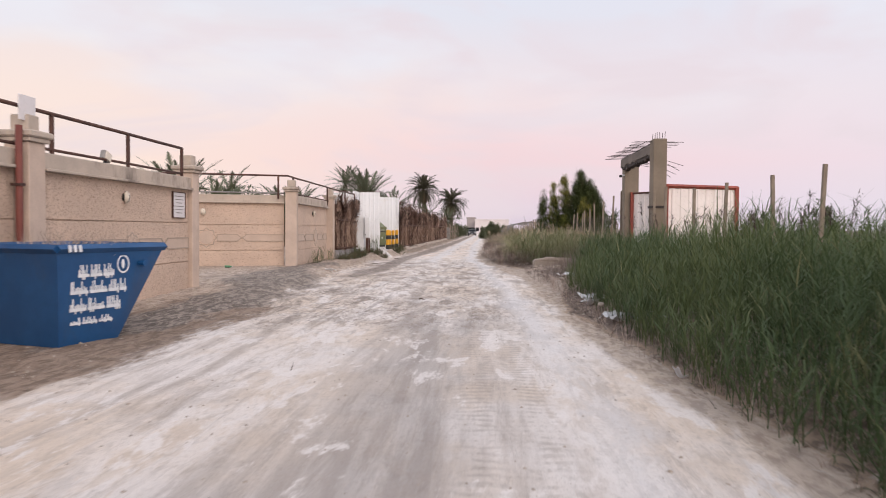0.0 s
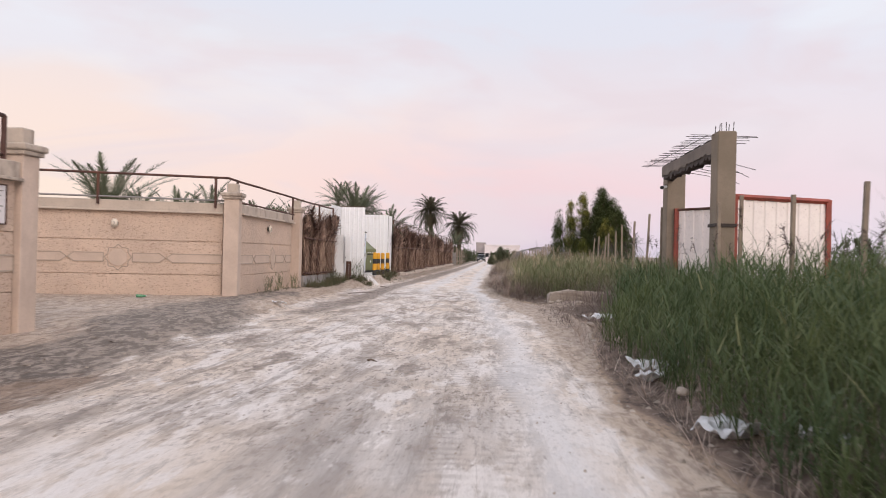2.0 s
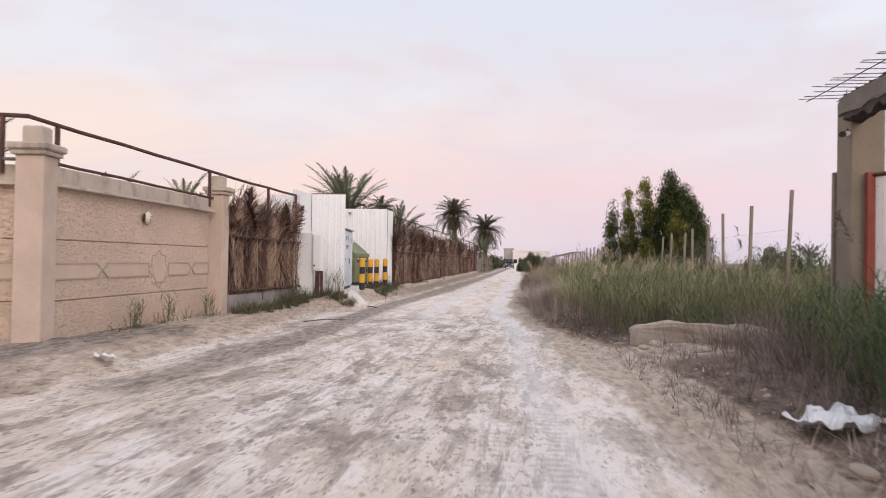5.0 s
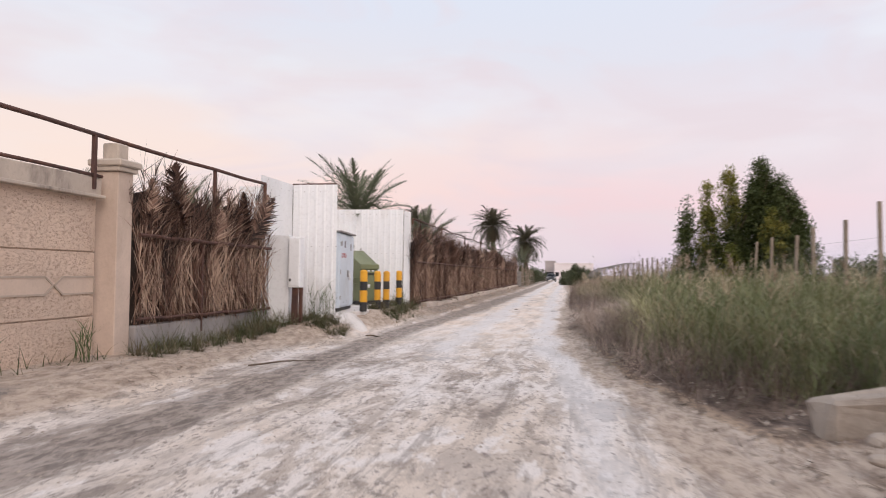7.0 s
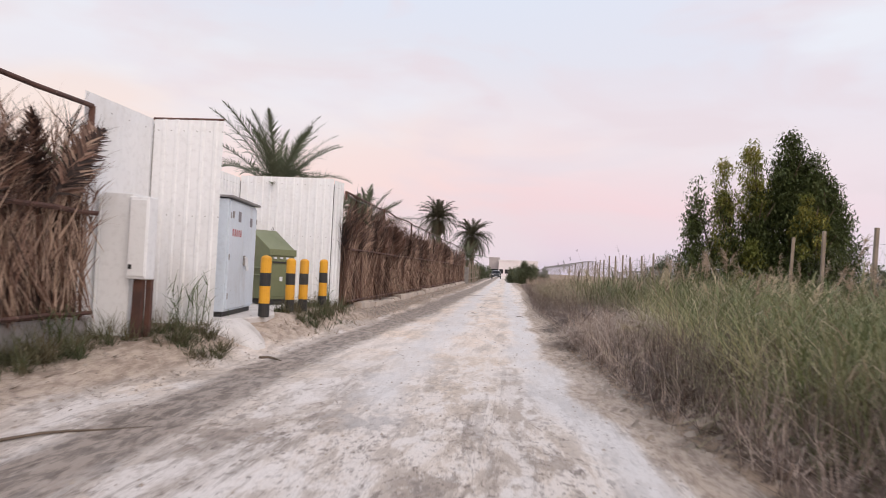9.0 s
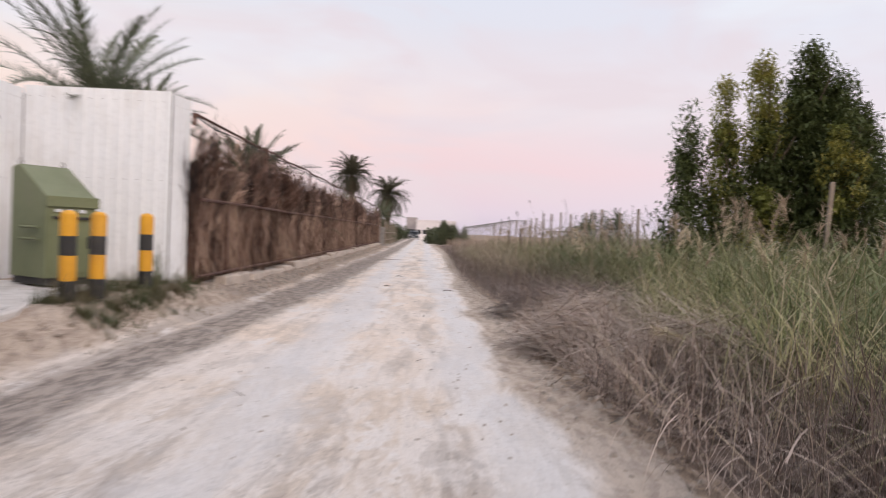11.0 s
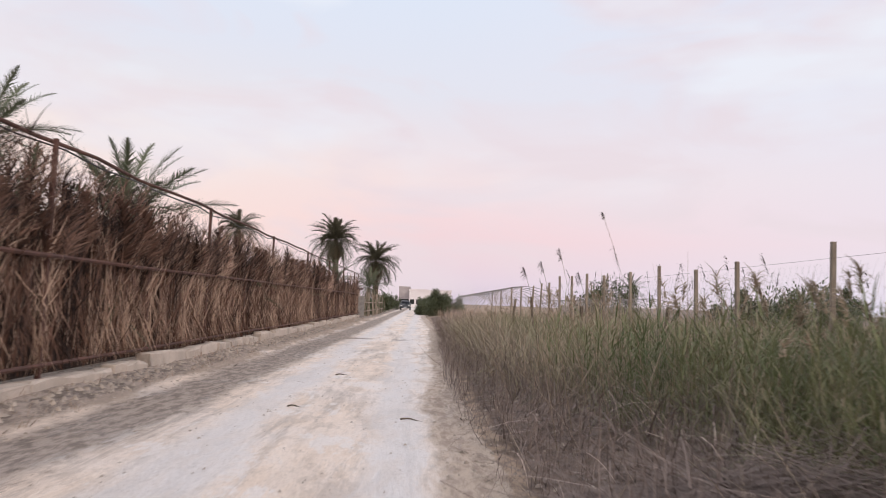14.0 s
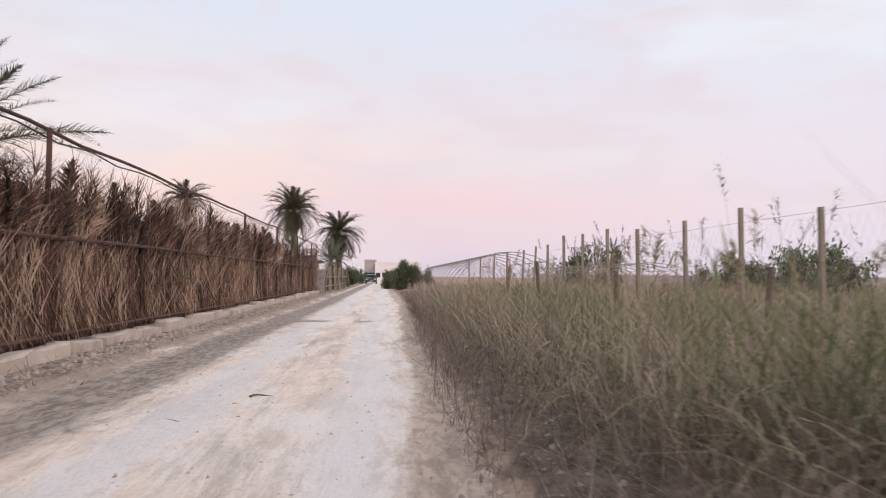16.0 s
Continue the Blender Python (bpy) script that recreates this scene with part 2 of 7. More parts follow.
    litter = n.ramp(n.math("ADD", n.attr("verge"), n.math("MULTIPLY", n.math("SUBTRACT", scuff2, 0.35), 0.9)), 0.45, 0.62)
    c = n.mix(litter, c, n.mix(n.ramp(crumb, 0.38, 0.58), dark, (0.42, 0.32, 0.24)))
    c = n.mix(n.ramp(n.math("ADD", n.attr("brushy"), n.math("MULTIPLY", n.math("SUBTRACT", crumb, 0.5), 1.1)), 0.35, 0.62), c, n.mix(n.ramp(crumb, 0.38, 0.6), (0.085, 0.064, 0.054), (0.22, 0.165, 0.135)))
    soil = n.ramp(n.math("ADD", n.attr("soil"), n.math("SUBTRACT", scuff, 0.5)), 0.38, 0.62)
    c = n.mix(n.math("MULTIPLY", soil, 0.9), c, n.mix(n.ramp(scuff2, 0.40, 0.60), (0.15, 0.108, 0.082), (0.30, 0.225, 0.175)))
    mud = n.ramp(n.math("SUBTRACT", n.math("ADD", n.math("MULTIPLY", n.attr("mud"), 0.9), n.math("MULTIPLY", patch, 0.9)), 0.45), 0.40, 0.56)
    c = n.mix(n.math("MULTIPLY", mud, 0.9), c, n.mix(n.ramp(scuff2, 0.44, 0.58), (0.135, 0.118, 0.108), (0.33, 0.285, 0.25)))
    c = n.mix(n.ramp(n.math("ADD", n.attr("strip"), n.math("ADD", n.math("MULTIPLY", n.math("SUBTRACT", crumb, 0.5), 1.6), n.math("MULTIPLY", n.math("SUBTRACT", scuff, 0.5), 1.2))), 0.30, 0.98, 0.0, 0.85), c, n.mix(n.ramp(scuff2, 0.40, 0.60), (0.14, 0.118, 0.105), (0.36, 0.305, 0.268)))
    c = n.mix(n.math("MULTIPLY", n.ramp(fine, 0.50, 0.66), 0.24), c, (0.34, 0.285, 0.25))
    c = n.mix(n.math("MULTIPLY", n.ramp(fleck, 0.62, 0.67), n.ramp(n.math("MULTIPLY", churned, n.ramp(crumb, 0.42, 0.6)), 0.1, 0.6, 0.0, 0.7)), c, (0.17, 0.145, 0.13))
    c = n.mix(n.math("MULTIPLY", n.ramp(grit, 0.60, 0.74), 0.4), c, (0.24, 0.20, 0.18))
    n.color(c)
    h = n.math("ADD", n.math("MULTIPLY", fine, 0.3), n.math("MULTIPLY", n.math("ADD", scuff2, scuff), 0.4))
    n.bump(h, 0.9, 0.06)
    n.b.inputs["Specular IOR Level"].default_value = 0.12
    return n.m


SAND = sand_material()
def stucco_material():
    """Dragged render: upright pits and streaks in a peach coat."""
    n = Nodes("dragged_render", 0.93)
    n.world_pos()
    pits = n.noise(19, 8, 0.74, (0.8, 0.8, 1.5), 0.3)
    fine = n.noise(9, 5, 0.65, (1, 1, 0.6))
    big = n.noise(0.8, 5, 0.6)
    c = n.mix(n.ramp(big, 0.35, 0.65), (0.655, 0.51, 0.412), (0.575, 0.45, 0.368))
    c = n.mix(n.math("MULTIPLY", n.ramp(pits, 0.53, 0.61), 0.7), c, (0.37, 0.26, 0.195))
    c = n.mix(n.math("MULTIPLY", n.ramp(fine, 0.52, 0.7), 0.3), c, (0.50, 0.38, 0.30))
    c = n.mix(n.math("MULTIPLY", n.ramp(n.noise(1.6, 6, 0.65, (1, 1, 0.3)), 0.55, 0.75), 0.35), c, (0.46, 0.37, 0.30))
    n.color(c)
    n.bump(n.math("SUBTRACT", 1.0, n.ramp(pits, 0.45, 0.66)), 0.6, 0.02)
    return n.m


STUCCO = stucco_material()
PILLAR = surface("smooth_pillar_render", (0.59, 0.475, 0.40), (0.50, 0.40, 0.34), 0.92, 1.8, 0.5, 0.006, stain=(0.40, 0.32, 0.26), stain_scale=1.4, amount=0.5)
SMOOTH_BAND = surface("smooth_band_render", (0.56, 0.445, 0.37), (0.50, 0.40, 0.335), 0.92, 2.4, 0.4, 0.004, stain=(0.44, 0.35, 0.29), stain_scale=2.4, amount=0.4)
COPING = surface("concrete_coping", (0.52, 0.445, 0.38), (0.43, 0.37, 0.32), 0.92, 1.6, 0.5, 0.006, stain=(0.15, 0.125, 0.11), stain_scale=1.5, amount=0.85)
CONCRETE = surface("bare_concrete", (0.255, 0.21, 0.165), (0.205, 0.17, 0.132), 0.93, 1.3, 0.6, 0.008, stain=(0.22, 0.17, 0.13), stain_scale=1.2, amount=0.5)
PLINTH = surface("blue_grey_concrete", (0.33, 0.31, 0.305), (0.25, 0.235, 0.235), 0.93, 1.6, 0.6, 0.008, stain=(0.17, 0.155, 0.145), stain_scale=1.2, amount=0.55)
KERB = surface("kerb_concrete", (0.56, 0.485, 0.425), (0.45, 0.39, 0.34), 0.93, 2.0, 0.7, 0.01, stain=(0.22, 0.19, 0.17), stain_scale=1.6, amount=0.6)
PAD = surface("white_crusted_concrete", (0.70, 0.665, 0.64), (0.56, 0.525, 0.50), 0.93, 2.0, 0.8, 0.015, stain=(0.33, 0.29, 0.26), stain_scale=2.0, amount=0.5)
RUST = surface("rusted_pipe", (0.105, 0.048, 0.036), (0.062, 0.034, 0.030), 0.82, 4.0, 0.5, 0.003, stain=(0.17, 0.075, 0.045), stain_scale=3, amount=0.5)
PIPE_RED = surface("dull_red_pipe", (0.20, 0.055, 0.042), (0.15, 0.045, 0.036), 0.7, 2.5, 0.3, 0.003)
RED = surface("red_oxide_paint", (0.33, 0.075, 0.05), (0.25, 0.06, 0.045), 0.65, 2.5, 0.3, 0.003, stain=(0.12, 0.05, 0.04), stain_scale=2.5, amount=0.4)
WHITE_METAL = surface("white_sheet_metal", (0.81, 0.825, 0.85), (0.76, 0.775, 0.80), 0.5, 0.9, 0.12, 0.002, stain=(0.52, 0.47, 0.42), stain_scale=0.9, amount=0.35)
GATE_WHITE = surface("warm_white_sheet_metal", (0.90, 0.845, 0.83), (0.84, 0.785, 0.77), 0.55, 0.9, 0.12, 0.002, stain=(0.55, 0.47, 0.42), stain_scale=0.9, amount=0.3)
CAB_GREY = surface("pale_grey_paint", (0.63, 0.70, 0.78), (0.57, 0.635, 0.71), 0.5, 1.2, 0.1, 0.002, stain=(0.36, 0.35, 0.33), stain_scale=1.6, amount=0.4)
BOX_GREEN = surface("olive_green_paint", (0.17, 0.19, 0.10), (0.145, 0.165, 0.088), 0.5, 1.6, 0.12, 0.002, stain=(0.20, 0.19, 0.14), stain_scale=2, amount=0.35)
BLUE = surface("blue_skip_paint", (0.006, 0.070, 0.205), (0.005, 0.054, 0.165), 0.5, 1.5, 0.2, 0.003, stain=(0.05, 0.06, 0.09), stain_scale=1.4, amount=0.5)
LETTER = surface("white_lettering", (0.72, 0.74, 0.78), (0.60, 0.63, 0.68), 0.6, 4, 0.1)
YELLOW = surface("yellow_paint", (0.72, 0.36, 0.02), (0.62, 0.30, 0.018), 0.5, 2.5, 0.15, 0.002, stain=(0.35, 0.2, 0.06), stain_scale=3, amount=0.35)
BLACK = surface("black_paint", (0.018, 0.018, 0.020), (0.028, 0.027, 0.027), 0.6, 2.5, 0.15, 0.002, stain=(0.09, 0.08, 0.07), stain_scale=3, amount=0.4)
WOOD = surface("weathered_timber", (0.29, 0.24, 0.19), (0.22, 0.18, 0.145), 0.9, 3.0, 0.5, 0.004, stain=(0.12, 0.095, 0.075), stain_scale=2, amount=0.4)
STEEL = surface("rusty_bar", (0.055, 0.04, 0.036), (0.035, 0.028, 0.027), 0.75, 5, 0.3)
GALV = surface("grey_steel_tube", (0.30, 0.285, 0.275), (0.22, 0.21, 0.205), 0.55, 4, 0.2, metal=0.4)
PLASTIC = surface("torn_white_plastic", (0.74, 0.75, 0.78), (0.62, 0.63, 0.66), 0.45, 3, 0.4, stain=(0.4, 0.36, 0.32), stain_scale=3, amount=0.4)
LAMP_GLASS = surface("lamp_cover", (0.75, 0.68, 0.58), (0.66, 0.60, 0.52), 0.35, 3, 0.05)
BLOCK = surface("old_concrete_block", (0.40, 0.34, 0.285), (0.30, 0.255, 0.215), 0.95, 2.0, 0.8, 0.012, stain=(0.18, 0.145, 0.12), stain_scale=1.8, amount=0.6)
STONE = surface("limestone_chip", (0.44, 0.375, 0.315), (0.29, 0.245, 0.21), 0.95, 3, 0.6, 0.006)
BARK = surface("bark", (0.16, 0.12, 0.09), (0.10, 0.078, 0.06), 0.95, 4, 0.8, 0.01)
PALM_BARK = surface("palm_trunk_bark", (0.17, 0.125, 0.09), (0.095, 0.072, 0.055), 0.95, 3, 0.9, 0.02)
RENDER_WHITE = surface("white_render", (0.74, 0.70, 0.72), (0.66, 0.62, 0.64), 0.9, 0.3, 0.2)
RENDER_GREY = surface("grey_render", (0.42, 0.38, 0.38), (0.36, 0.33, 0.33), 0.9, 0.3, 0.2)
GLASS_DARK = surface("dark_glass", (0.02, 0.022, 0.026), (0.03, 0.032, 0.036), 0.12, 1, 0.0)
CAR_PAINT = surface("dark_grey_car_paint", (0.06, 0.065, 0.07), (0.05, 0.055, 0.06), 0.3, 1, 0.05, metal=0.3)
TYRE = surface("tyre_rubber", (0.02, 0.02, 0.02), (0.03, 0.03, 0.028), 0.85, 3, 0.2)
LENS = surface("lamp_lens", (0.7, 0.7, 0.68), (0.6, 0.6, 0.6), 0.2, 2, 0.0)
SIGN = surface("white_sign_board", (0.72, 0.70, 0.72), (0.66, 0.64, 0.66), 0.5, 2, 0.05)
INK = surface("printed_grey_lines", (0.16, 0.15, 0.17), (0.22, 0.2, 0.22), 0.6, 3, 0.05)
RED_INK = surface("red_stencil_paint", (0.40, 0.06, 0.06), (0.34, 0.06, 0.06), 0.6, 3, 0.05)

REED = foliage("green_reed", ((0.090, 0.124, 0.051), (0.160, 0.187, 0.081), (0.070, 0.106, 0.048)), (0.27, 0.25, 0.13), (0.68, 0.92), 0.5, 0.35)
GRASS = foliage("olive_grass", ((0.182, 0.194, 0.092), (0.31, 0.288, 0.165), (0.135, 0.166, 0.076)), (0.43, 0.345, 0.245), (0.60, 0.86), 0.9, 0.3)
FRESH = foliage("fresh_green_grass", ((0.165, 0.205, 0.085), (0.25, 0.275, 0.13), (0.125, 0.17, 0.07)), (0.34, 0.32, 0.18), (0.64, 0.9), 0.7, 0.35)
GRASS_BROWN = foliage("brown_olive_grass", ((0.218, 0.171, 0.100), (0.358, 0.259, 0.177), (0.147, 0.127, 0.071)), (0.36, 0.275, 0.20), (0.46, 0.66), 1.7, 0.3)
STRAW = foliage("straw", ((0.560, 0.423, 0.331), (0.340, 0.251, 0.197), (0.460, 0.344, 0.269)), (0.32, 0.26, 0.21), (0.55, 0.7), 0.9, 0.2)
BRUSH_DARK = foliage("dark_dead_twig", ((0.25, 0.185, 0.155), (0.06, 0.043, 0.037), (0.12, 0.088, 0.074)), None, scale=1.0, trans=0.1)
BRUSH_BROWN = foliage("brown_dead_brush", ((0.30, 0.235, 0.20), (0.085, 0.064, 0.056), (0.165, 0.126, 0.11)), None, scale=1.0, trans=0.1)
BRUSH = foliage("grey_dead_brush", ((0.650, 0.527, 0.448), (0.234, 0.182, 0.156), (0.442, 0.351, 0.299)), None, scale=1.0, trans=0.1)
PLUME = foliage("reed_plume", ((0.42, 0.34, 0.25), (0.33, 0.26, 0.19), (0.38, 0.30, 0.22)), None, trans=0.35)
FROND = foliage("date_palm_leaflet", ((0.095, 0.110, 0.072), (0.175, 0.19, 0.125), (0.125, 0.14, 0.09)), None, trans=0.2)
FROND_DUSTY = foliage("dusty_palm_leaflet", ((0.072, 0.072, 0.050), (0.145, 0.138, 0.098), (0.10, 0.095, 0.066)), None, trans=0.15)
FROND_OLD = foliage("dead_palm_leaflet", ((0.22, 0.165, 0.11), (0.13, 0.095, 0.068), (0.17, 0.13, 0.09)), None, trans=0.15)
# low tone goes near black, shadow among fronds put into the leaf colour
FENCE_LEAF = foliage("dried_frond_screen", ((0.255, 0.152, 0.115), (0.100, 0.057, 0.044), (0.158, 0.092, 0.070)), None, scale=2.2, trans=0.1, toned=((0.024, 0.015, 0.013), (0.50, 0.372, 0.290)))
FENCE_STALK = foliage("pale_frond_stalk", ((0.42, 0.31, 0.24), (0.20, 0.135, 0.105), (0.30, 0.21, 0.16)), None, scale=2.0, trans=0.05)
TONED = (FENCE_LEAF,)
ORNAMENT = surface("moulding_render", (0.43, 0.36, 0.305), (0.36, 0.30, 0.25), 0.92, 1.4, 0.4, 0.005)
# backing behind the fronds; its near black stands in for shade in the gaps
FENCE_GAP_SHADE = surface("frond_gap_shade", (0.055, 0.035, 0.028), (0.028, 0.019, 0.016), 0.98, 3.0, 0.9, 0.03)
LEAF = foliage("dark_leaf", ((0.060, 0.080, 0.031), (0.128, 0.150, 0.056), (0.085, 0.109, 0.042)), None, scale=1.2, trans=0.25, rough=0.45)
LEAF_YELLOW = foliage("yellowing_leaf", ((0.286, 0.275, 0.072), (0.418, 0.363, 0.105), (0.176, 0.198, 0.055)), None, scale=1.2, trans=0.35, rough=0.5)
# lighter and greyer than LEAF: distance haze is mixed into this colour
LEAF_FAR = foliage("far_leaf", ((0.098, 0.116, 0.067), (0.152, 0.171, 0.098), (0.116, 0.132, 0.079)), None, scale=0.5, trans=0.2)


# ---- mesh helpers ----
def part(name, bm, material, parent=None, label="", smooth=False):
    me = bpy.data.meshes.new(name)
    bm.to_mesh(me)
    bm.free()
    me.materials.append(material)
    if smooth:
        me.shade_smooth()
    ob = new(name, me)
    ob.parent = parent
    if label:
        tagged(ob, label)
    return ob


def thing(name, label, category, m=None, group="", kind=""):
    ob = tagged(new(name), label, category, group, kind)
    if m is not None:
        ob.matrix_basis = m
    return ob


def box(x0, x1, y0, y1, z0, z1, bevel=0.0, bm=None):
    own = bmesh.new()
    bmesh.ops.create_cube(own, size=1, matrix=Matrix.Translation(((x0 + x1) / 2, (y0 + y1) / 2, (z0 + z1) / 2)) @ Matrix.Diagonal((x1 - x0, y1 - y0, z1 - z0, 1)))
    if bevel:
        bmesh.ops.bevel(own, geom=own.edges[:], offset=bevel, segments=1, affect="EDGES")
    if bm is None:
        return own
    me = bpy.data.meshes.new("tmp")
    own.to_mesh(me)
    own.free()
    bm.from_mesh(me)
    bpy.data.meshes.remove(me)
    return bm


def tube(points, r, n=8, bm=None, r2=None, cap=True):
    """A round bar along points, from radius r to r2."""
    bm = bm or bmesh.new()
    pts = [Vector(p) for p in points]
    r2 = r if r2 is None else r2
    rings = []
    for i, p in enumerate(pts):
        d = (pts[min(i + 1, len(pts) - 1)] - pts[max(i - 1, 0)]).normalized()
        a = d.orthogonal().normalized() if abs(d.z) > 0.95 else d.cross(Vector((0, 0, 1))).normalized()
        b = d.cross(a)
        rr = r + (r2 - r) * i / max(1, len(pts) - 1)
        rings.append([bm.verts.new(p + (a * math.cos(2 * math.pi * k / n) + b * math.sin(2 * math.pi * k / n)) * rr) for k in range(n)])
    for q, s in zip(rings, rings[1:]):
        for k in range(n):
            bm.faces.new((q[k], q[(k + 1) % n], s[(k + 1) % n], s[k]))
    if cap:
        bm.faces.new(rings[0][::-1])
        bm.faces.new(rings[-1])
    bmesh.ops.recalc_face_normals(bm, faces=bm.faces[:])
    return bm


def square_bar(points, w, bm=None):
    return tube(points, w * 0.7071, 4, bm)


def prism(outline, z0, z1, bm=None):
    """Upright prism over an outline of (x, y)."""
    bm = bm or bmesh.new()
    lo = [bm.verts.new((x, y, z0)) for x, y in outline]
    hi = [bm.verts.new((x, y, z1)) for x, y in outline]
    k = len(lo)
    for i in range(k):
        bm.faces.new((lo[i], lo[(i + 1) % k], hi[(i + 1) % k], hi[i]))
    bm.faces.new(lo[::-1])
    bm.faces.new(hi)
    bmesh.ops.recalc_face_normals(bm, faces=bm.faces[:])
    return bm


def mesh_np(name, verts, quads, material, smooth=False):
    """A mesh from arrays of places and four-cornered faces."""
    me = bpy.data.meshes.new(name)
    verts, quads = np.asarray(verts, np.float32), np.asarray(quads, np.int32)
    me.vertices.add(len(verts))
    me.vertices.foreach_set("co", verts.ravel())
    me.loops.add(quads.size)
    me.polygons.add(len(quads))
    me.polygons.foreach_set("loop_start", np.arange(0, quads.size, 4, dtype=np.int32))
    me.loops.foreach_set("vertex_index", quads.ravel())
    me.update(calc_edges=True)
    me.materials.append(material)
    if smooth:
        me.shade_smooth()
    return me


class Blades:
    """Gathers many tapered curved strips into one mesh."""

    def __init__(self):
        self.v, self.q, self.n, self.tones = [], [], 0, []

    def arcs(self, p0, az, length, el, curl, width, segs=3, twist=None, point=0.12, belly=0.0, tone=0.5):
        p0 = np.asarray(p0, float)
        k = len(p0)
        az, length, el, curl, width = (np.broadcast_to(np.asarray(a, float), (k,)) for a in (az, length, el, curl, width))
        tw = np.zeros(k) if twist is None else np.broadcast_to(np.asarray(twist, float), (k,))
        side = np.stack([-np.sin(az + tw), np.cos(az + tw), np.zeros(k)], 1)
        p, rows, centres = p0.copy(), [], [p0.copy()]
        for s in range(segs + 1):
            f = s / segs
            w = width * (1 - (1 - point) * f) * (1 + belly * 4 * f * (1 - f)) * 0.5
            rows.append(np.stack([p - side * w[:, None], p + side * w[:, None]], 1))
            e = el - curl * (f + 0.5 / segs)
            p = p + np.stack([np.cos(e) * np.cos(az), np.cos(e) * np.sin(az), np.sin(e)], 1) * (length / segs)[:, None]
            centres.append(p.copy())
        v = np.stack(rows, 1).reshape(k, (segs + 1) * 2, 3)
        base = self.n + np.arange(k)[:, None, None] * (segs + 1) * 2
        loc = np.array([[2 * s, 2 * s + 1, 2 * s + 3, 2 * s + 2] for s in range(segs)])[None]
        self.tones.append(np.repeat(np.broadcast_to(np.asarray(tone, float), (k,)), (segs + 1) * 2))
        self.v.append(v.reshape(-1, 3))
        self.q.append((base + loc).reshape(-1, 4))
        self.n += k * (segs + 1) * 2
        return np.stack(centres[:-1], 1)

    def mesh(self, name, material):
        me = mesh_np(name, np.concatenate(self.v), np.concatenate(self.q), material)
        if material in TONED:
            me.attributes.new("tone", "FLOAT", "POINT").data.foreach_set("value", np.concatenate(self.tones).astype(np.float32))
        return me


def lattice(ix, iy, seed):
    h = (ix.astype(np.int64) * 374761393 + iy.astype(np.int64) * 668265263 + seed * 1442695041) & 0x7FFFFFFF
    h = ((h ^ (h >> 13)) * 1274126177) & 0x7FFFFFFF
    return ((h ^ (h >> 16)) & 0xFFFF) / 65535.0


def vnoise(x, y, seed=0):
    x, y = np.asarray(x, float), np.asarray(y, float)
    ix, iy = np.floor(x), np.floor(y)
    fx, fy = x - ix, y - iy
    fx, fy = fx * fx * (3 - 2 * fx), fy * fy * (3 - 2 * fy)
    a, b, c, d = lattice(ix, iy, seed), lattice(ix + 1, iy, seed), lattice(ix, iy + 1, seed), lattice(ix + 1, iy + 1, seed)
    return (a + (b - a) * fx) * (1 - fy) + (c + (d - c) * fx) * fy


def fbm(x, y, seed=0, octaves=4):
    return sum(vnoise(x * 2 ** k, y * 2 ** k, seed + k) * 0.5 ** k for k in range(octaves)) / (2 - 0.5 ** (octaves - 1))


def step(v, a, b):
    f = np.clip((np.asarray(v, float) - a) / (b - a), 0, 1)
    return f * f * (3 - 2 * f)


# ---- the ground: one sheet with road, shoulder and verge ----
def road_left(y):
    return np.interp(y, (-40, 5, 10, 17, 25, 33, 40, 46, 54, 75, 110, 160), (-4.2, -4.3, -4.5, -5.0, -5.4, -5.5, -5.1, -4.9, -4.7, -4.6, -4.6, -5.2))


def road_right(y):
    return np.interp(y, (-40, 0, 5, 10, 19, 25, 29, 33, 40, 50, 63, 80, 110, 160), (2.0, 2.0, 1.9, 1.55, 1.35, 1.15, 0.6, -0.15, -0.6, -0.65, -0.45, -0.3, -0.8, -0.6))


def shoulder_height(y):
    return np.interp(y, (-40, 11, 17, 26, 34, 38, 44, 47.5, 55, 70, 95, 110), (0.02, 0.03, 0.20, 0.26, 0.22, 0.44, 0.45, 0.25, 0.19, 0.18, 0.2, 0.0))


def ground_z(x, y):
    x, y = np.asarray(x, float), np.asarray(y, float)
    left, right = road_left(y), road_right(y)
    up = step(left - x, -0.1, 0.85)
    z = shoulder_height(y) * up
    z = z + 0.20 * step(x - right, 0.1, 1.6) + 0.10 * (fbm(x * 0.7, y * 0.7, 5) - 0.45) * step(x - right, 0.2, 1.0)
    near = step(-np.abs(x + 2), -60, -40)
    road = (1 - up) * (1 - step(x - right, 0, 0.8))
    z = z + road * (0.035 * (fbm(x * 1.1, y * 0.35, 9) - 0.5) + 0.022 * (fbm(x * 3.2, y * 1.1, 21) - 0.5))
    z = z + up * near * (0.06 * (fbm(x * 1.3, y * 1.1, 31) - 0.5) + 0.05 * (fbm(x * 4, y * 4, 37, 3) - 0.5))
    return z


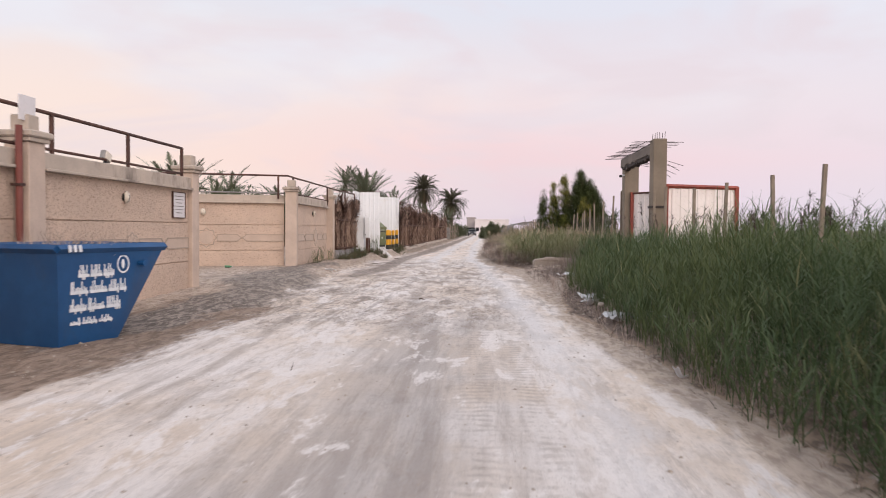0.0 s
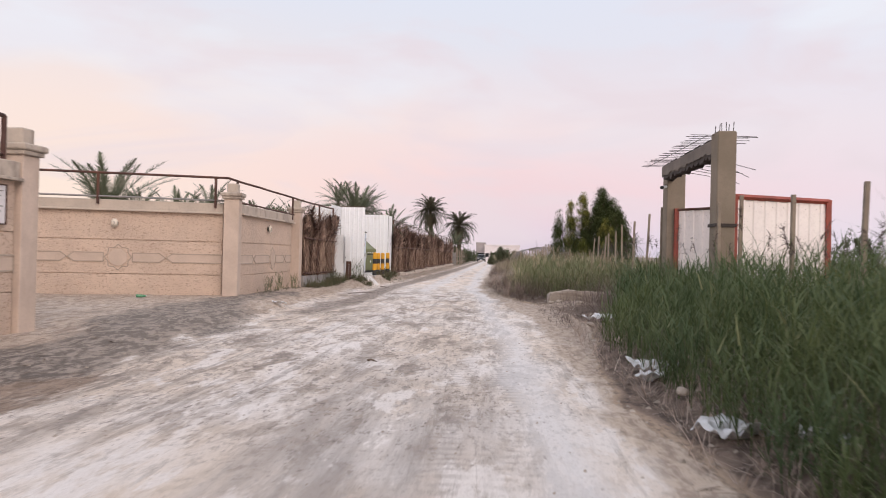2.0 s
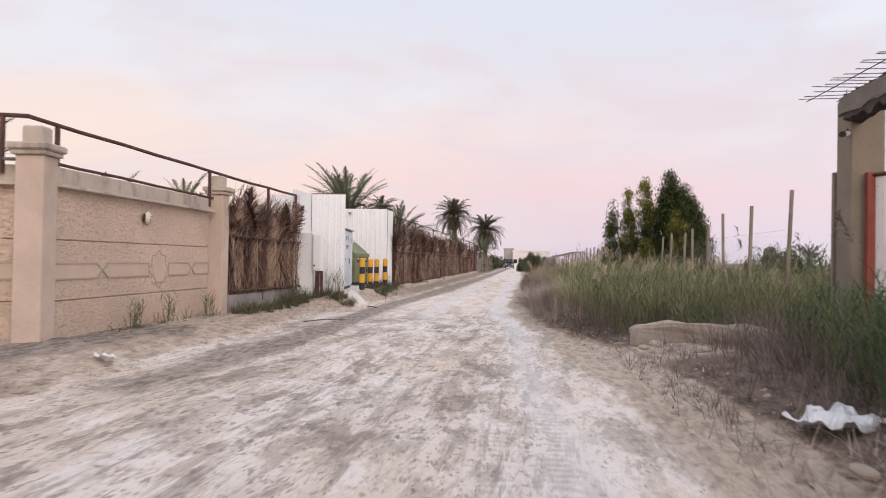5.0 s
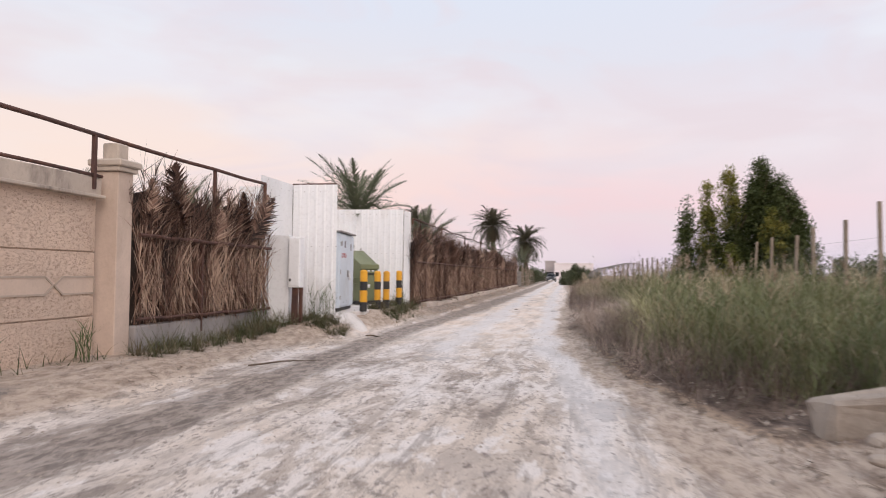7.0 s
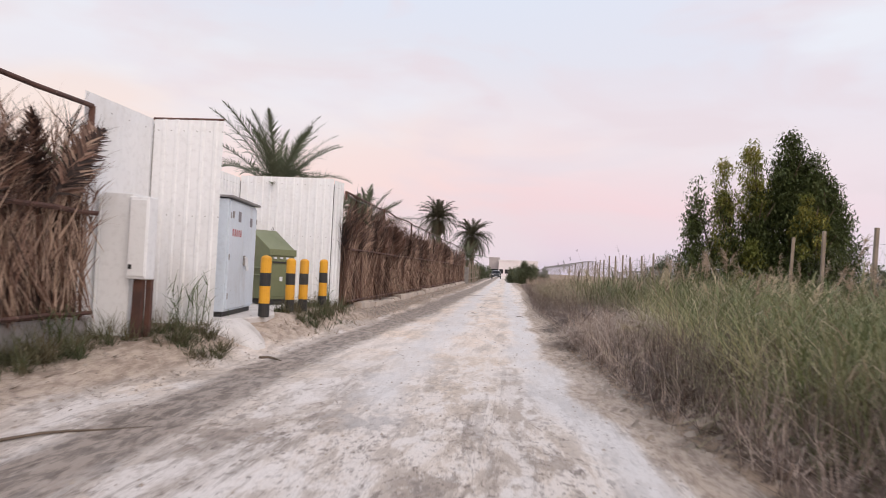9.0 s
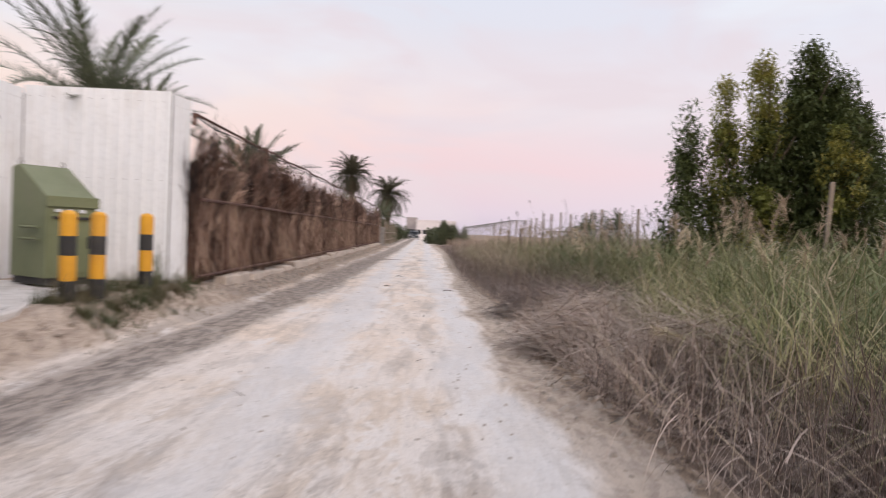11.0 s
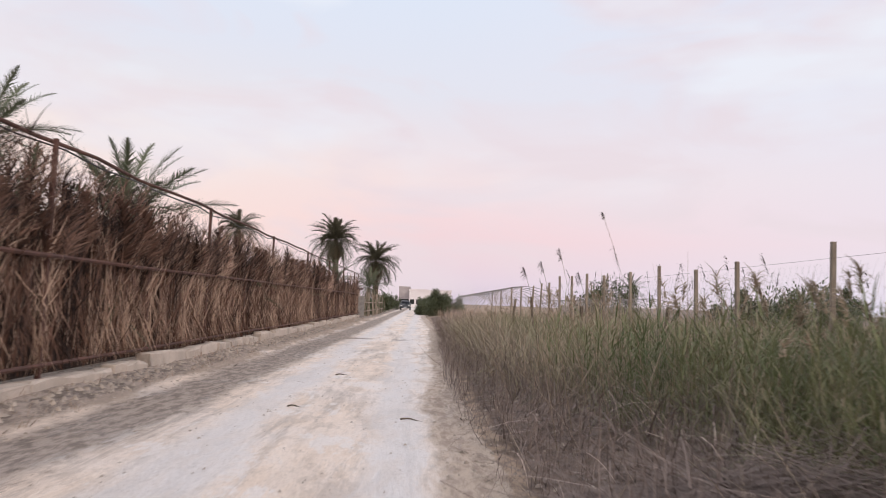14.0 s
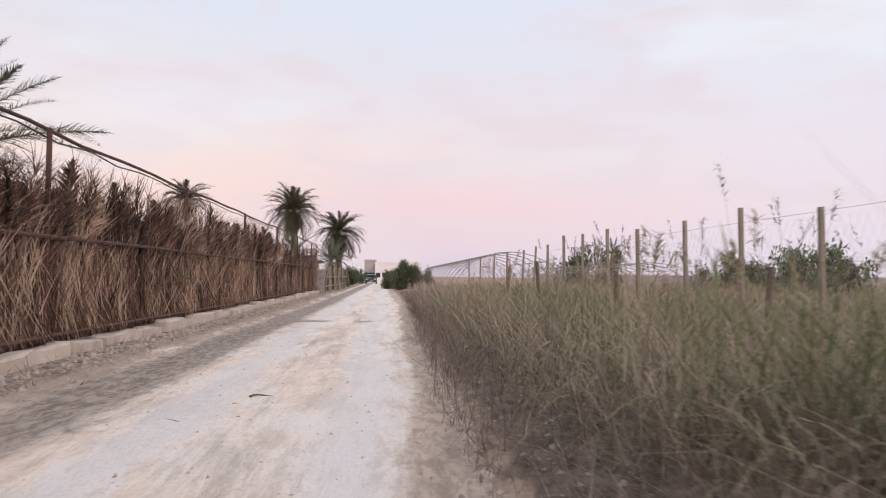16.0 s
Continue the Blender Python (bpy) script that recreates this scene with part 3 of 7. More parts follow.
def build_ground():
    xs = np.unique(np.round(np.concatenate([-np.geomspace(12, 2500, 40), np.arange(-12, -7, 0.4), np.arange(-7, 3.2, 0.15), np.arange(3.2, 14, 0.5), np.geomspace(14, 2500, 40)]), 3))
    ys = np.unique(np.round(np.concatenate([-np.geomspace(14, 800, 18), np.arange(-14, 0, 0.5), np.arange(0, 70, 0.24), np.arange(70, 120, 0.7), np.geomspace(120, 3000, 50)]), 3))
    gx, gy = np.meshgrid(xs, ys)
    gx, gy = gx.ravel(), gy.ravel()
    v = np.stack([gx, gy, ground_z(gx, gy)], 1)
    nx, ny = len(xs), len(ys)
    i = (np.arange(ny - 1)[:, None] * nx + np.arange(nx - 1)[None]).ravel()
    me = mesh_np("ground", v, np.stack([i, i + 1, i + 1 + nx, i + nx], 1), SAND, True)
    left, right = road_left(gy), road_right(gy)
    wob = 0.5 * (fbm(gx * 0.8, gy * 0.5, 3) - 0.5)
    attrs = {
        "edge": np.maximum(step(gx - right + wob, np.interp(gy, (8, 12, 28, 31), (-0.6, -0.9, -0.9, -0.6)), 0.2), 0.9 * step(left - gx + wob, -0.2, 0.5)),
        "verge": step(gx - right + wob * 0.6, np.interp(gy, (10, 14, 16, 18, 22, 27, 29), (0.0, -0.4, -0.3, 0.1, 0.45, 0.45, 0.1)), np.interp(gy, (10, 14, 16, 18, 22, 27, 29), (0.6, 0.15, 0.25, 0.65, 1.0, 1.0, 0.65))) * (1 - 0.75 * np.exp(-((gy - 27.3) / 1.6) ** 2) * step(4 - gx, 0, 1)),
        "mud": np.interp(gy, (15, 18), (0.9, 0.8)) * np.exp(-((gx - np.interp(gy, (5, 12, 16, 22, 30), (-6.0, -5.7, -5.5, -6.6, -6.6))) / np.interp(gy, (8, 16, 20, 25), (0.9, 1.3, 3.0, 1.1))) ** 2) * step(-np.abs(gy - 19), -13, -8) * 0.82 + 0.52 * step(left - gx, 0.0, 0.5) * step(gy, 44, 48),
        "strip": np.exp(-((gx - np.interp(gy, (20, 30, 38, 45, 60, 90), (-4.7, -4.45, -4.65, -4.4, -4.2, -4.0)) + wob * 0.5) / 0.42) ** 2) * step(gy, 20, 27) * np.interp(gy, (36, 40, 47, 52), (1.45, 1.4, 1.1, 0.95)) + 0.38 * step(gy, 44, 50) * step(-3.35 - gx + wob * 1.5, -0.6, 0.7) * (1 - 0.8 * np.exp(-((gx + 4.95 + wob * 0.4) / 0.14) ** 2)) + 1.1 * step(gy, 45, 48) * np.exp(-((gx + 5.3) / 0.32) ** 2) + 0.95 * np.exp(-((gy - 69 - 0.8 * wob) / 0.45) ** 2) * np.maximum(np.exp(-((gx + 3.2) / 0.7) ** 2), np.exp(-((gx + 1.7) / 0.35) ** 2)),
        "pale": np.maximum(0.8 * step(gy, 27, 33) * (1 - 0.75 * step(gy, 37, 43)) * step(gx, -4.2, -3.4), np.maximum(np.exp(-((gx - np.interp(gy, (0, 8, 20, 30, 40, 60), (0.7, 0.65, 0.2, -0.4, -1.15, -1.2)) + wob * 0.6) / 0.55) ** 2),
                           0.9 * np.exp(-((gx - np.interp(gy, (0, 8, 20, 30, 40, 60), (-2.6, -2.6, -2.6, -2.4, -2.8, -2.9)) + wob) / 0.6) ** 2))),
        "polished": np.maximum(np.exp(-((gx - np.interp(gy, (0, 8, 20, 30, 40, 48, 60, 75), (0.75, 0.7, 0.3, -0.35, -1.15, -1.15, -1.45, -1.5)) + wob * 1.0) / 0.36) ** 2),
                               step(gy, 30, 37) * np.exp(-((gx - np.interp(gy, (30, 40, 48, 60, 75), (-2.7, -2.95, -2.95, -3.0, -3.1)) + wob * 1.2) / 0.42) ** 2)) * np.interp(gy, (8, 13, 26, 33), (0.6, 0.85, 0.7, 0.9)),
        "bare": np.exp(-((gx + 0.9 + wob) / 1.0) ** 2) * (1 - step(gy, 11, 21)) * 0.9,
        "tread": np.maximum(np.exp(-((gx - np.interp(gy, (0, 10, 20, 30, 40, 60), (-0.3, -0.3, -0.35, -0.9, -1.7, -1.8)) + wob * 0.3) / 0.16) ** 2),
                            np.exp(-((gx - np.interp(gy, (0, 10, 20, 30, 40, 60), (0.25, 0.2, 0.1, -0.3, -0.95, -1.0)) + wob * 0.3) / 0.13) ** 2)) * step(28 - gy, 0, 8) + 0.0,
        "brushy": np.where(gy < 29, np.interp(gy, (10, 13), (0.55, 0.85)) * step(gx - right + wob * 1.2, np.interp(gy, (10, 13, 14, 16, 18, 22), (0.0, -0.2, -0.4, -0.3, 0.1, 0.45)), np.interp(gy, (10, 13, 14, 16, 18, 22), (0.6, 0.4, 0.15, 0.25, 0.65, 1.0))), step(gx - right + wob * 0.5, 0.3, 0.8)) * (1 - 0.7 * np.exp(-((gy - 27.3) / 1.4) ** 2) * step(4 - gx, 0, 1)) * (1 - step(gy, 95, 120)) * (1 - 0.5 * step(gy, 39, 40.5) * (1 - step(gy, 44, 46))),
        "soil": np.exp(-((gx + 5.5) / 1.35) ** 2) * step(-np.abs(gy - 10.5), -5.5, -3.5) * 0.9 + 0.5 * step(-5.6 - gx + wob, -0.2, 0.3) * step(gy, 34, 36.5) * (1 - step(gy, 43, 46)),
        "warm": step(gy, 36, 44),
        "churned": (0.26 + 0.74 * step(gy, 9, 15) * (1 - step(gy, 30, 40)) * (1 - 0.45 * step(gx, -1.2, 0.8))),
    }
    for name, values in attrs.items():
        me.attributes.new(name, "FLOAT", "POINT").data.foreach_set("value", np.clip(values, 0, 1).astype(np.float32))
    ob = new("ground", me)
    tagged(ob, "pale bleached sandy dirt track with grey tyre marks and littered verges", "ground", kind="structure")


build_ground()


# ---- farm wall of precast panels with pillars ----
def bands(length, face=0.0):
    """Height bands of one wall bay: gaps between them are the grooves."""
    return ((-0.15, 0.79), (0.806, 1.694), (1.71, 2.50))


def plate(bm, outline, y):
    """A thin raised plate over an outline of (x, z), its face at y."""
    lo = [bm.verts.new((x, 0.01, z)) for x, z in outline]
    hi = [bm.verts.new((x, y, z)) for x, z in outline]
    bm.faces.new(hi)
    for i in range(len(lo)):
        k = (i + 1) % len(lo)
        bm.faces.new((lo[i], lo[k], hi[k], hi[i]))
    bmesh.ops.recalc_face_normals(bm, faces=bm.faces[:])


def ornament_line(bm, a, b, y, w=0.03, d=0.014):
    """A raised moulding between two points (x, z) of the wall's face at y."""
    ax, az = a
    bx, bz = b
    n = math.hypot(bx - ax, bz - az)
    nx, nz = -(bz - az) / n * w / 2, (bx - ax) / n * w / 2
    q = [(ax + nx, az + nz), (bx + nx, bz + nz), (bx - nx, bz - nz), (ax - nx, az - nz)]
    lo = [bm.verts.new((x, y + 0.01, z)) for x, z in q]
    hi = [bm.verts.new((x, y - d, z)) for x, z in q]
    bm.faces.new(hi)
    for i in range(4):
        bm.faces.new((lo[i], lo[(i + 1) % 4], hi[(i + 1) % 4], hi[i]))


def wall_bay(name, m, length, label, medal_at=(), cross_at=(), medal_r=0.25, medal_w=1.0, base=-0.15):
    """A bay along local x from 0 to length, its face at y = 0, looking to -y."""
    wall = thing(name, label, "wall", m, kind="structure")
    part("core", box(0, length, 0.03, 0.16, -0.3, 2.5), STUCCO, wall)
    for z0, z1 in bands(length):
        part("panel", box(0.0, length, 0.0, 0.05, z0, z1, 0.008), STUCCO, wall)
    part("coping", box(-0.02, length + 0.02, -0.07, 0.22, 2.5, 2.76, 0.015), COPING, wall, "grey weathered concrete coping band")
    part("drip_edge", box(-0.02, length + 0.02, -0.135, 0.24, 2.465, 2.512, 0.008), COPING, wall)
    cz, hz = 1.24, 0.115
    for cx in medal_at:
        bm = bmesh.new()
        pts = []
        for k in range(16):
            r = medal_r * (1.0 if k % 2 == 0 else 0.8)
            t = 2 * math.pi * k / 16
            pts.append((cx + r * medal_w * math.cos(t), cz + r * math.sin(t)))
        for p, q in zip(pts, pts[1:] + pts[:1]):
            ornament_line(bm, p, q, 0.0, 0.024, 0.006)
        part("star_outline", bm, ORNAMENT, wall)
        bm = bmesh.new()
        plate(bm, [(cx + medal_r * 0.72 * medal_w * math.cos(2 * math.pi * k / 8 + 0.39), cz + medal_r * 0.72 * math.sin(2 * math.pi * k / 8 + 0.39)) for k in range(8)], -0.02)
        part("medallion", bm, SMOOTH_BAND, wall)
    # smooth bars between the medallions, pointed where two of them meet
    marks = sorted([(x, 1) for x in medal_at] + [(x, 0) for x in cross_at] + [(0.0, 2), (length, 2)]) if medal_at else []
    for (xa, ka), (xb, kb) in zip(marks, marks[1:]):
        a0 = xa + medal_r * medal_w + 0.02 if ka == 1 else xa + 0.015
        b0 = xb - medal_r * medal_w - 0.02 if kb == 1 else xb - 0.015
        if b0 - a0 < 0.3:
            continue
        left = [(a0 + 0.15, cz + hz), (a0, cz), (a0 + 0.15, cz - hz)] if ka == 0 else [(a0, cz + hz), (a0, cz - hz)]
        right = [(b0 - 0.15, cz - hz), (b0, cz), (b0 - 0.15, cz + hz)] if kb == 0 else [(b0, cz - hz), (b0, cz + hz)]
        ring = left + right
        bm = bmesh.new()
        plate(bm, ring, -0.008)
        part("bar_panel", bm, SMOOTH_BAND, wall)
        bm = bmesh.new()
        for p, q in zip(ring, ring[1:] + ring[:1]):
            ornament_line(bm, p, q, 0.0, 0.024, 0.018)
        part("bar_outline", bm, ORNAMENT, wall)
    return wall


def pillar(name, x, y, w=0.40, base=-0.3, cap=2.98, top=3.30, turn=0.0):
    p = thing(name, "square rendered gate pillar with stepped concrete cap", "pillar", pose(x, y, 0, 0, 0, turn), "wall pillars")
    h = w / 2
    part("shaft", box(-h, h, -h, h, base, cap - 0.1, 0.012), PILLAR, p)
    part("neck", box(-h - 0.05, h + 0.05, -h - 0.05, h + 0.05, cap - 0.1, cap - 0.03, 0.012), COPING, p)
    part("cap", box(-h - 0.09, h + 0.09, -h - 0.09, h + 0.09, cap - 0.03, cap + 0.07, 0.02), COPING, p)
    part("top_block", box(-h * 0.72, h * 0.72, -h * 0.72, h * 0.72, cap + 0.07, top, 0.02), COPING, p)
    return p


WALL = "peach rendered farm wall with grooved panels and grey coping"
X_FACE = -7.22
# the near bay along the road, seen behind the skip
wall_bay("wall_1", pose(X_FACE, 10.95, 0, 0, 0, 90), 5.55, WALL, (2.9,), (1.4, 4.3))
pillar("wall_pillar", -7.3, 10.7)
pillar("wall_pillar", -7.32, 16.72)
wall_bay("wall_2", pose(X_FACE - 0.09, -14, 0, 0, 0, 90), 24.45, "plain rendered farm wall set back from the road")
# the return of the lane and the bay beyond it
wall_bay("wall_3", pose(-27.6, 19.35, 0, 0, 0, 16.4), 21.0, WALL, (18.35, 13.9, 9.4, 4.9), (19.55, 17.1, 15.2, 12.6, 11.0, 8.0), 0.34)
pillar("wall_pillar", -7.17, 25.24, 0.40, turn=8)
wall_bay("wall_4", pose(-7.06, 25.46, 0, 0, 0, 91.5), 5.45, WALL, (3.2,), (1.3, 4.6), 0.36, 1.0)
pillar("wall_pillar", -7.12, 31.2, 0.36)
# lane wall behind the first pillar
wall_bay("wall_5", pose(-7.6, 16.95, 0, 0, 0, 180), 14.0, "rendered wall along the side lane")


def rail_run(name, pts, drop=0.52, every=2.6, r=0.032, lower=True, low_mat=RUST, posts=(), label="rust-brown steel pipe rail along the top of the wall"):
    """A top pipe through pts, with short posts and a thinner lower pipe."""
    run = thing(name, label, "railing")
    part("top_pipe", tube(pts, r, 8), RUST, run, smooth=True)
    if lower:
        part("lower_pipe", tube([(x, y, z - drop) for x, y, z in pts], r * 0.8, 7), low_mat, run, smooth=True)
    a, b = Vector(pts[0]), Vector(pts[-1])
    n = max(1, round((b - a).length / every))
    for f in posts or [k / n for k in range(n + 1)]:
        i = min(int(f * (len(pts) - 1)), len(pts) - 2)
        g = f * (len(pts) - 1) - i
        p = Vector(pts[i]).lerp(Vector(pts[i + 1]), g)
        part("post", square_bar([p, p - Vector((0, 0, drop + 0.2))], 0.055), RUST, run)
    return run


def sag(a, b, n, amp, seed):
    rnd = random.Random(seed)
    a, b = Vector(a), Vector(b)
    return [tuple(a.lerp(b, k / n) + Vector((0, 0, rnd.uniform(-amp, amp) if 0 < k < n else 0))) for k in range(n + 1)]


rail_run("wall_rail", sag((-7.28, -6.0, 3.42), (-7.28, 16.3, 3.42), 8, 0.01, 1), 0.58)
rail_run("wall_rail", sag((-27, 19.4, 3.45), (-7.3, 25.2, 3.45), 8, 0.012, 2), 0.62, low_mat=GALV, posts=(0.0, 0.14, 0.28, 0.42, 0.56, 0.70, 0.84, 0.984))
rail_run("wall_rail", sag((-7.3, 25.2, 3.45), (-7.12, 30.9, 3.36), 5, 0.02, 3), 0.58, posts=(0.11, 0.97))
rail_run("wall_rail", sag((-7.12, 30.9, 3.36), (-6.95, 36.1, 3.33), 5, 0.025, 4), 0.75, 3.4, lower=False, posts=(0.07, 0.6, 1.0), label="rust-brown pipe over the palm-frond screen")


def bulkhead_lamp(m):
    lamp = thing("wall_lamp", "small oval bulkhead lamp with cream glass on the wall", "lamp", m, "bulkhead lamps")
    bm = box(-0.078, 0.078, -0.10, -0.02, -0.115, 0.115)
    bmesh.ops.bevel(bm, geom=bm.edges[:], offset=0.034, segments=3, affect="EDGES")
    part("glass", bm, LAMP_GLASS, lamp, smooth=True)
    bm = bmesh.new()
    bmesh.ops.create_cone(bm, cap_ends=True, segments=16, radius1=0.085, radius2=0.07, depth=0.035, matrix=Matrix.Translation((0, -0.012, 0)) @ Matrix.Rotation(radians(90), 4, "X"))
    part("base", bm, BLACK, lamp)
    part("guard", tube([(0, -0.02, 0.12), (0, -0.106, 0.03), (0, -0.106, -0.03), (0, -0.02, -0.12)], 0.007, 5), BLACK, lamp)
    return lamp


bulkhead_lamp(pose(X_FACE, 13.54, 2.17, 0, 0, 90))
bulkhead_lamp(pose(-10.09, 24.50, 2.14, 0, 0, 16.4))
bulkhead_lamp(pose(-7.1, 28.05, 2.17, 0, 0, 91.5))
bulkhead_lamp(pose(-15.0, 23.05, 2.14, 0, 0, 16.4))


def notice_board():
    sign = thing("notice_board", "white framed notice with rows of illegible lines on the wall", "sign", pose(X_FACE, 15.95, 2.1, 0, 0, 90))
    part("board", box(-0.31, 0.31, -0.03, 0.0, -0.28, 0.28, 0.004), SIGN, sign)
    for a in ((-0.325, 0.325, -0.295, -0.28), (-0.325, 0.325, 0.28, 0.295), (-0.325, -0.31, -0.28, 0.28), (0.31, 0.325, -0.28, 0.28)):
        part("frame", box(a[0], a[1], -0.045, 0.0, a[2], a[3]), RUST, sign)
    for k in range(6):
        w = 0.25 - 0.05 * (k % 3)
        part("text_bar", box(-w, w, -0.034, -0.029, 0.19 - k * 0.075, 0.208 - k * 0.075), GALV, sign)


notice_board()


def flood_lamp(m, label):
    f = thing("flood_lamp", label, "lamp", m)
    part("body", box(-0.12, 0.12, -0.05, 0.06, 0.02, 0.2, 0.02), GALV, f)
    part("glass", box(-0.1, 0.1, -0.06, -0.048, 0.04, 0.18), LAMP_GLASS, f)
    part("bracket", box(-0.02, 0.02, -0.02, 0.02, -0.04, 0.03), BLACK, f)


flood_lamp(pose(-7.3, 13.0, 2.80, 0, 20, 90), "grey floodlight on the coping of the wall")

# white panel bolted on the first pillar
board = thing("pillar_board", "blank white board fixed above a wall pillar", "sign", pose(-7.2, 10.62, 0))
part("sheet", box(-0.02, 0.0, -0.2, 0.2, 3.2, 3.58, 0.004), SIGN, board)
part("strap", box(-0.06, -0.02, -0.03, 0.03, 3.0, 3.5), RUST, board)
pipe = thing("drain_pipe", "rust-red vertical pipe beside the wall pillar", "pipe")
part("pipe", tube([(-7.16, 10.35, 0.15), (-7.16, 10.35, 3.1)], 0.05, 8), PIPE_RED, pipe, smooth=True)
for z in (0.8, 2.2):
    part("clamp", box(-7.26, -7.1, 10.29, 10.41, z, z + 0.04), RUST, pipe)


# ---- blue waste skip ----
def skip():
    s = thing("waste_skip", "dark blue steel waste skip with white lettering, filled with rubbish", "skip", pose(-5.71, 8.96, 0.03, 0, 0, -17))
    # local: length along +y, width along -x; the far end slopes outwards
    L0, L1, W, H, t = 0.98, 1.80, 1.55, 1.30, 0.05
    rim_out = 0.10

    def shell(off):
        lo = [(-off, off), (-off, L0 - off), (-W + off, L0 - off), (-W + off, off)]
        hi = [(rim_out - off, -rim_out + off), (rim_out - off, L1 - off), (-W - rim_out + off, L1 - off), (-W - rim_out + off, -rim_out + off)]
        return lo, hi

    bm = bmesh.new()
    lo, hi = shell(0)
    li, hiin = shell(t)
    A = [bm.verts.new((x, y, 0.0)) for x, y in lo]
    B = [bm.verts.new((x, y, H)) for x, y in hi]
    C = [bm.verts.new((x, y, t)) for x, y in li]
    D = [bm.verts.new((x, y, H)) for x, y in hiin]
    for i in range(4):
        j = (i + 1) % 4
        bm.faces.new((A[i], A[j], B[j], B[i]))
        bm.faces.new((C[j], C[i], D[i], D[j]))
        bm.faces.new((B[i], B[j], D[j], D[i]))
    bm.faces.new(A[::-1])
    bm.faces.new(C)
    bmesh.ops.recalc_face_normals(bm, faces=bm.faces[:])
    part("tub", bm, BLUE, s)
    for a, b in zip(hi, hi[1:] + hi[:1]):
        part("rim", square_bar([(*a, H - 0.02), (*b, H - 0.02)], 0.085), BLUE, s)
    for y in (0.15, L0 - 0.1):
        part("skid", box(-W + 0.1, -0.1, y - 0.05, y + 0.05, -0.1, 0.0), BLUE, s)
    part("lift_lug", tube([(0.1, L1 - 0.5, H - 0.25), (0.2, L1 - 0.5, H - 0.25)], 0.04, 8), BLUE, s)
    # lettering as plain bars on the side facing the road
    rnd = random.Random(4)
    rows = ((0.97, 0.17, 0.24, 0.84), (0.75, 0.17, 0.13, 1.08), (0.52, 0.165, 0.13, 1.02), (0.31, 0.09, 0.15, 0.86))
    for z, h, y0, y1 in rows:
        y = y0
        while y < y1 - 0.04:
            w = min(rnd.uniform(0.14, 0.30), y1 - y)
            x = 0.1 * z / H + 0.006
            bm = box(x - 0.006, x + 0.004, y, y + w, z - h * 0.42, z - h * 0.17)
            u = y + 0.008
            while u < y + w - 0.015:
                t1 = rnd.uniform(0.012, 0.026)
                box(x - 0.006, x + 0.0035, u, u + t1, z - h * (0.6 if rnd.random() < 0.25 else 0.3), z + h * rnd.choice((0.05, 0.15, 0.55, 0.6)), 0, bm)
                u += t1 + rnd.uniform(0.008, 0.022)
            part("letter_bar", bm, LETTER, s)
            y += w + rnd.uniform(0.02, 0.035)
    bm = bmesh.new()
    for k in range(20):
        t0, t1 = 2 * math.pi * k / 20, 2 * math.pi * (k + 1) / 20
        q = [(0.115 * math.cos(t0), 0.13 * math.sin(t0)), (0.115 * math.cos(t1), 0.13 * math.sin(t1)), (0.09 * math.cos(t1), 0.105 * math.sin(t1)), (0.09 * math.cos(t0), 0.105 * math.sin(t0))]
        bm.faces.new([bm.verts.new((0.1 * 1.05 / H + 0.009, 1.0 + a, 1.05 + b)) for a, b in q])
    bmesh.ops.create_uvsphere(bm, u_segments=8, v_segments=6, radius=1, matrix=Matrix.Translation((0.086, 1.0, 1.05)) @ Matrix.Diagonal((0.008, 0.03, 0.07, 1)))
    part("emblem", bm, LETTER, s)
    for k in range(3):
        y = 0.02 + k * 0.08
        bm = prism([(0.0, 0.0), (0.012, 0.0), (0.012, 0.045), (0.0, 0.045)], -0.045, 0.045)
        bmesh.ops.transform(bm, matrix=pose(rim_out + 0.055, y, H - 0.02, 12, 0, 0), verts=bm.verts[:])
        part("warning_stripe", bm, LETTER, s)
    part("rubbish_bed", box(-W, 0.02, 0.02, L0 + 0.5, H - 0.35, H - 0.16, 0.03), BLACK, s)
    # branches and scraps over the rim
    b = Blades()
    r = np.random.RandomState(8)
    n = 420
    p = np.stack([r.uniform(-W, 0, n), r.uniform(0.1, L1 - 0.2, n), np.full(n, H - 0.12)], 1)
    b.arcs(p, r.uniform(0, 6.28, n), r.uniform(0.2, 0.5, n), r.uniform(0.2, 1.3, n), r.uniform(-0.4, 0.8, n), 0.012, 3, r.uniform(0, 3, n))
    o = new("brushwood", b.mesh("brushwood", BRUSH))
    o.parent = s


skip()


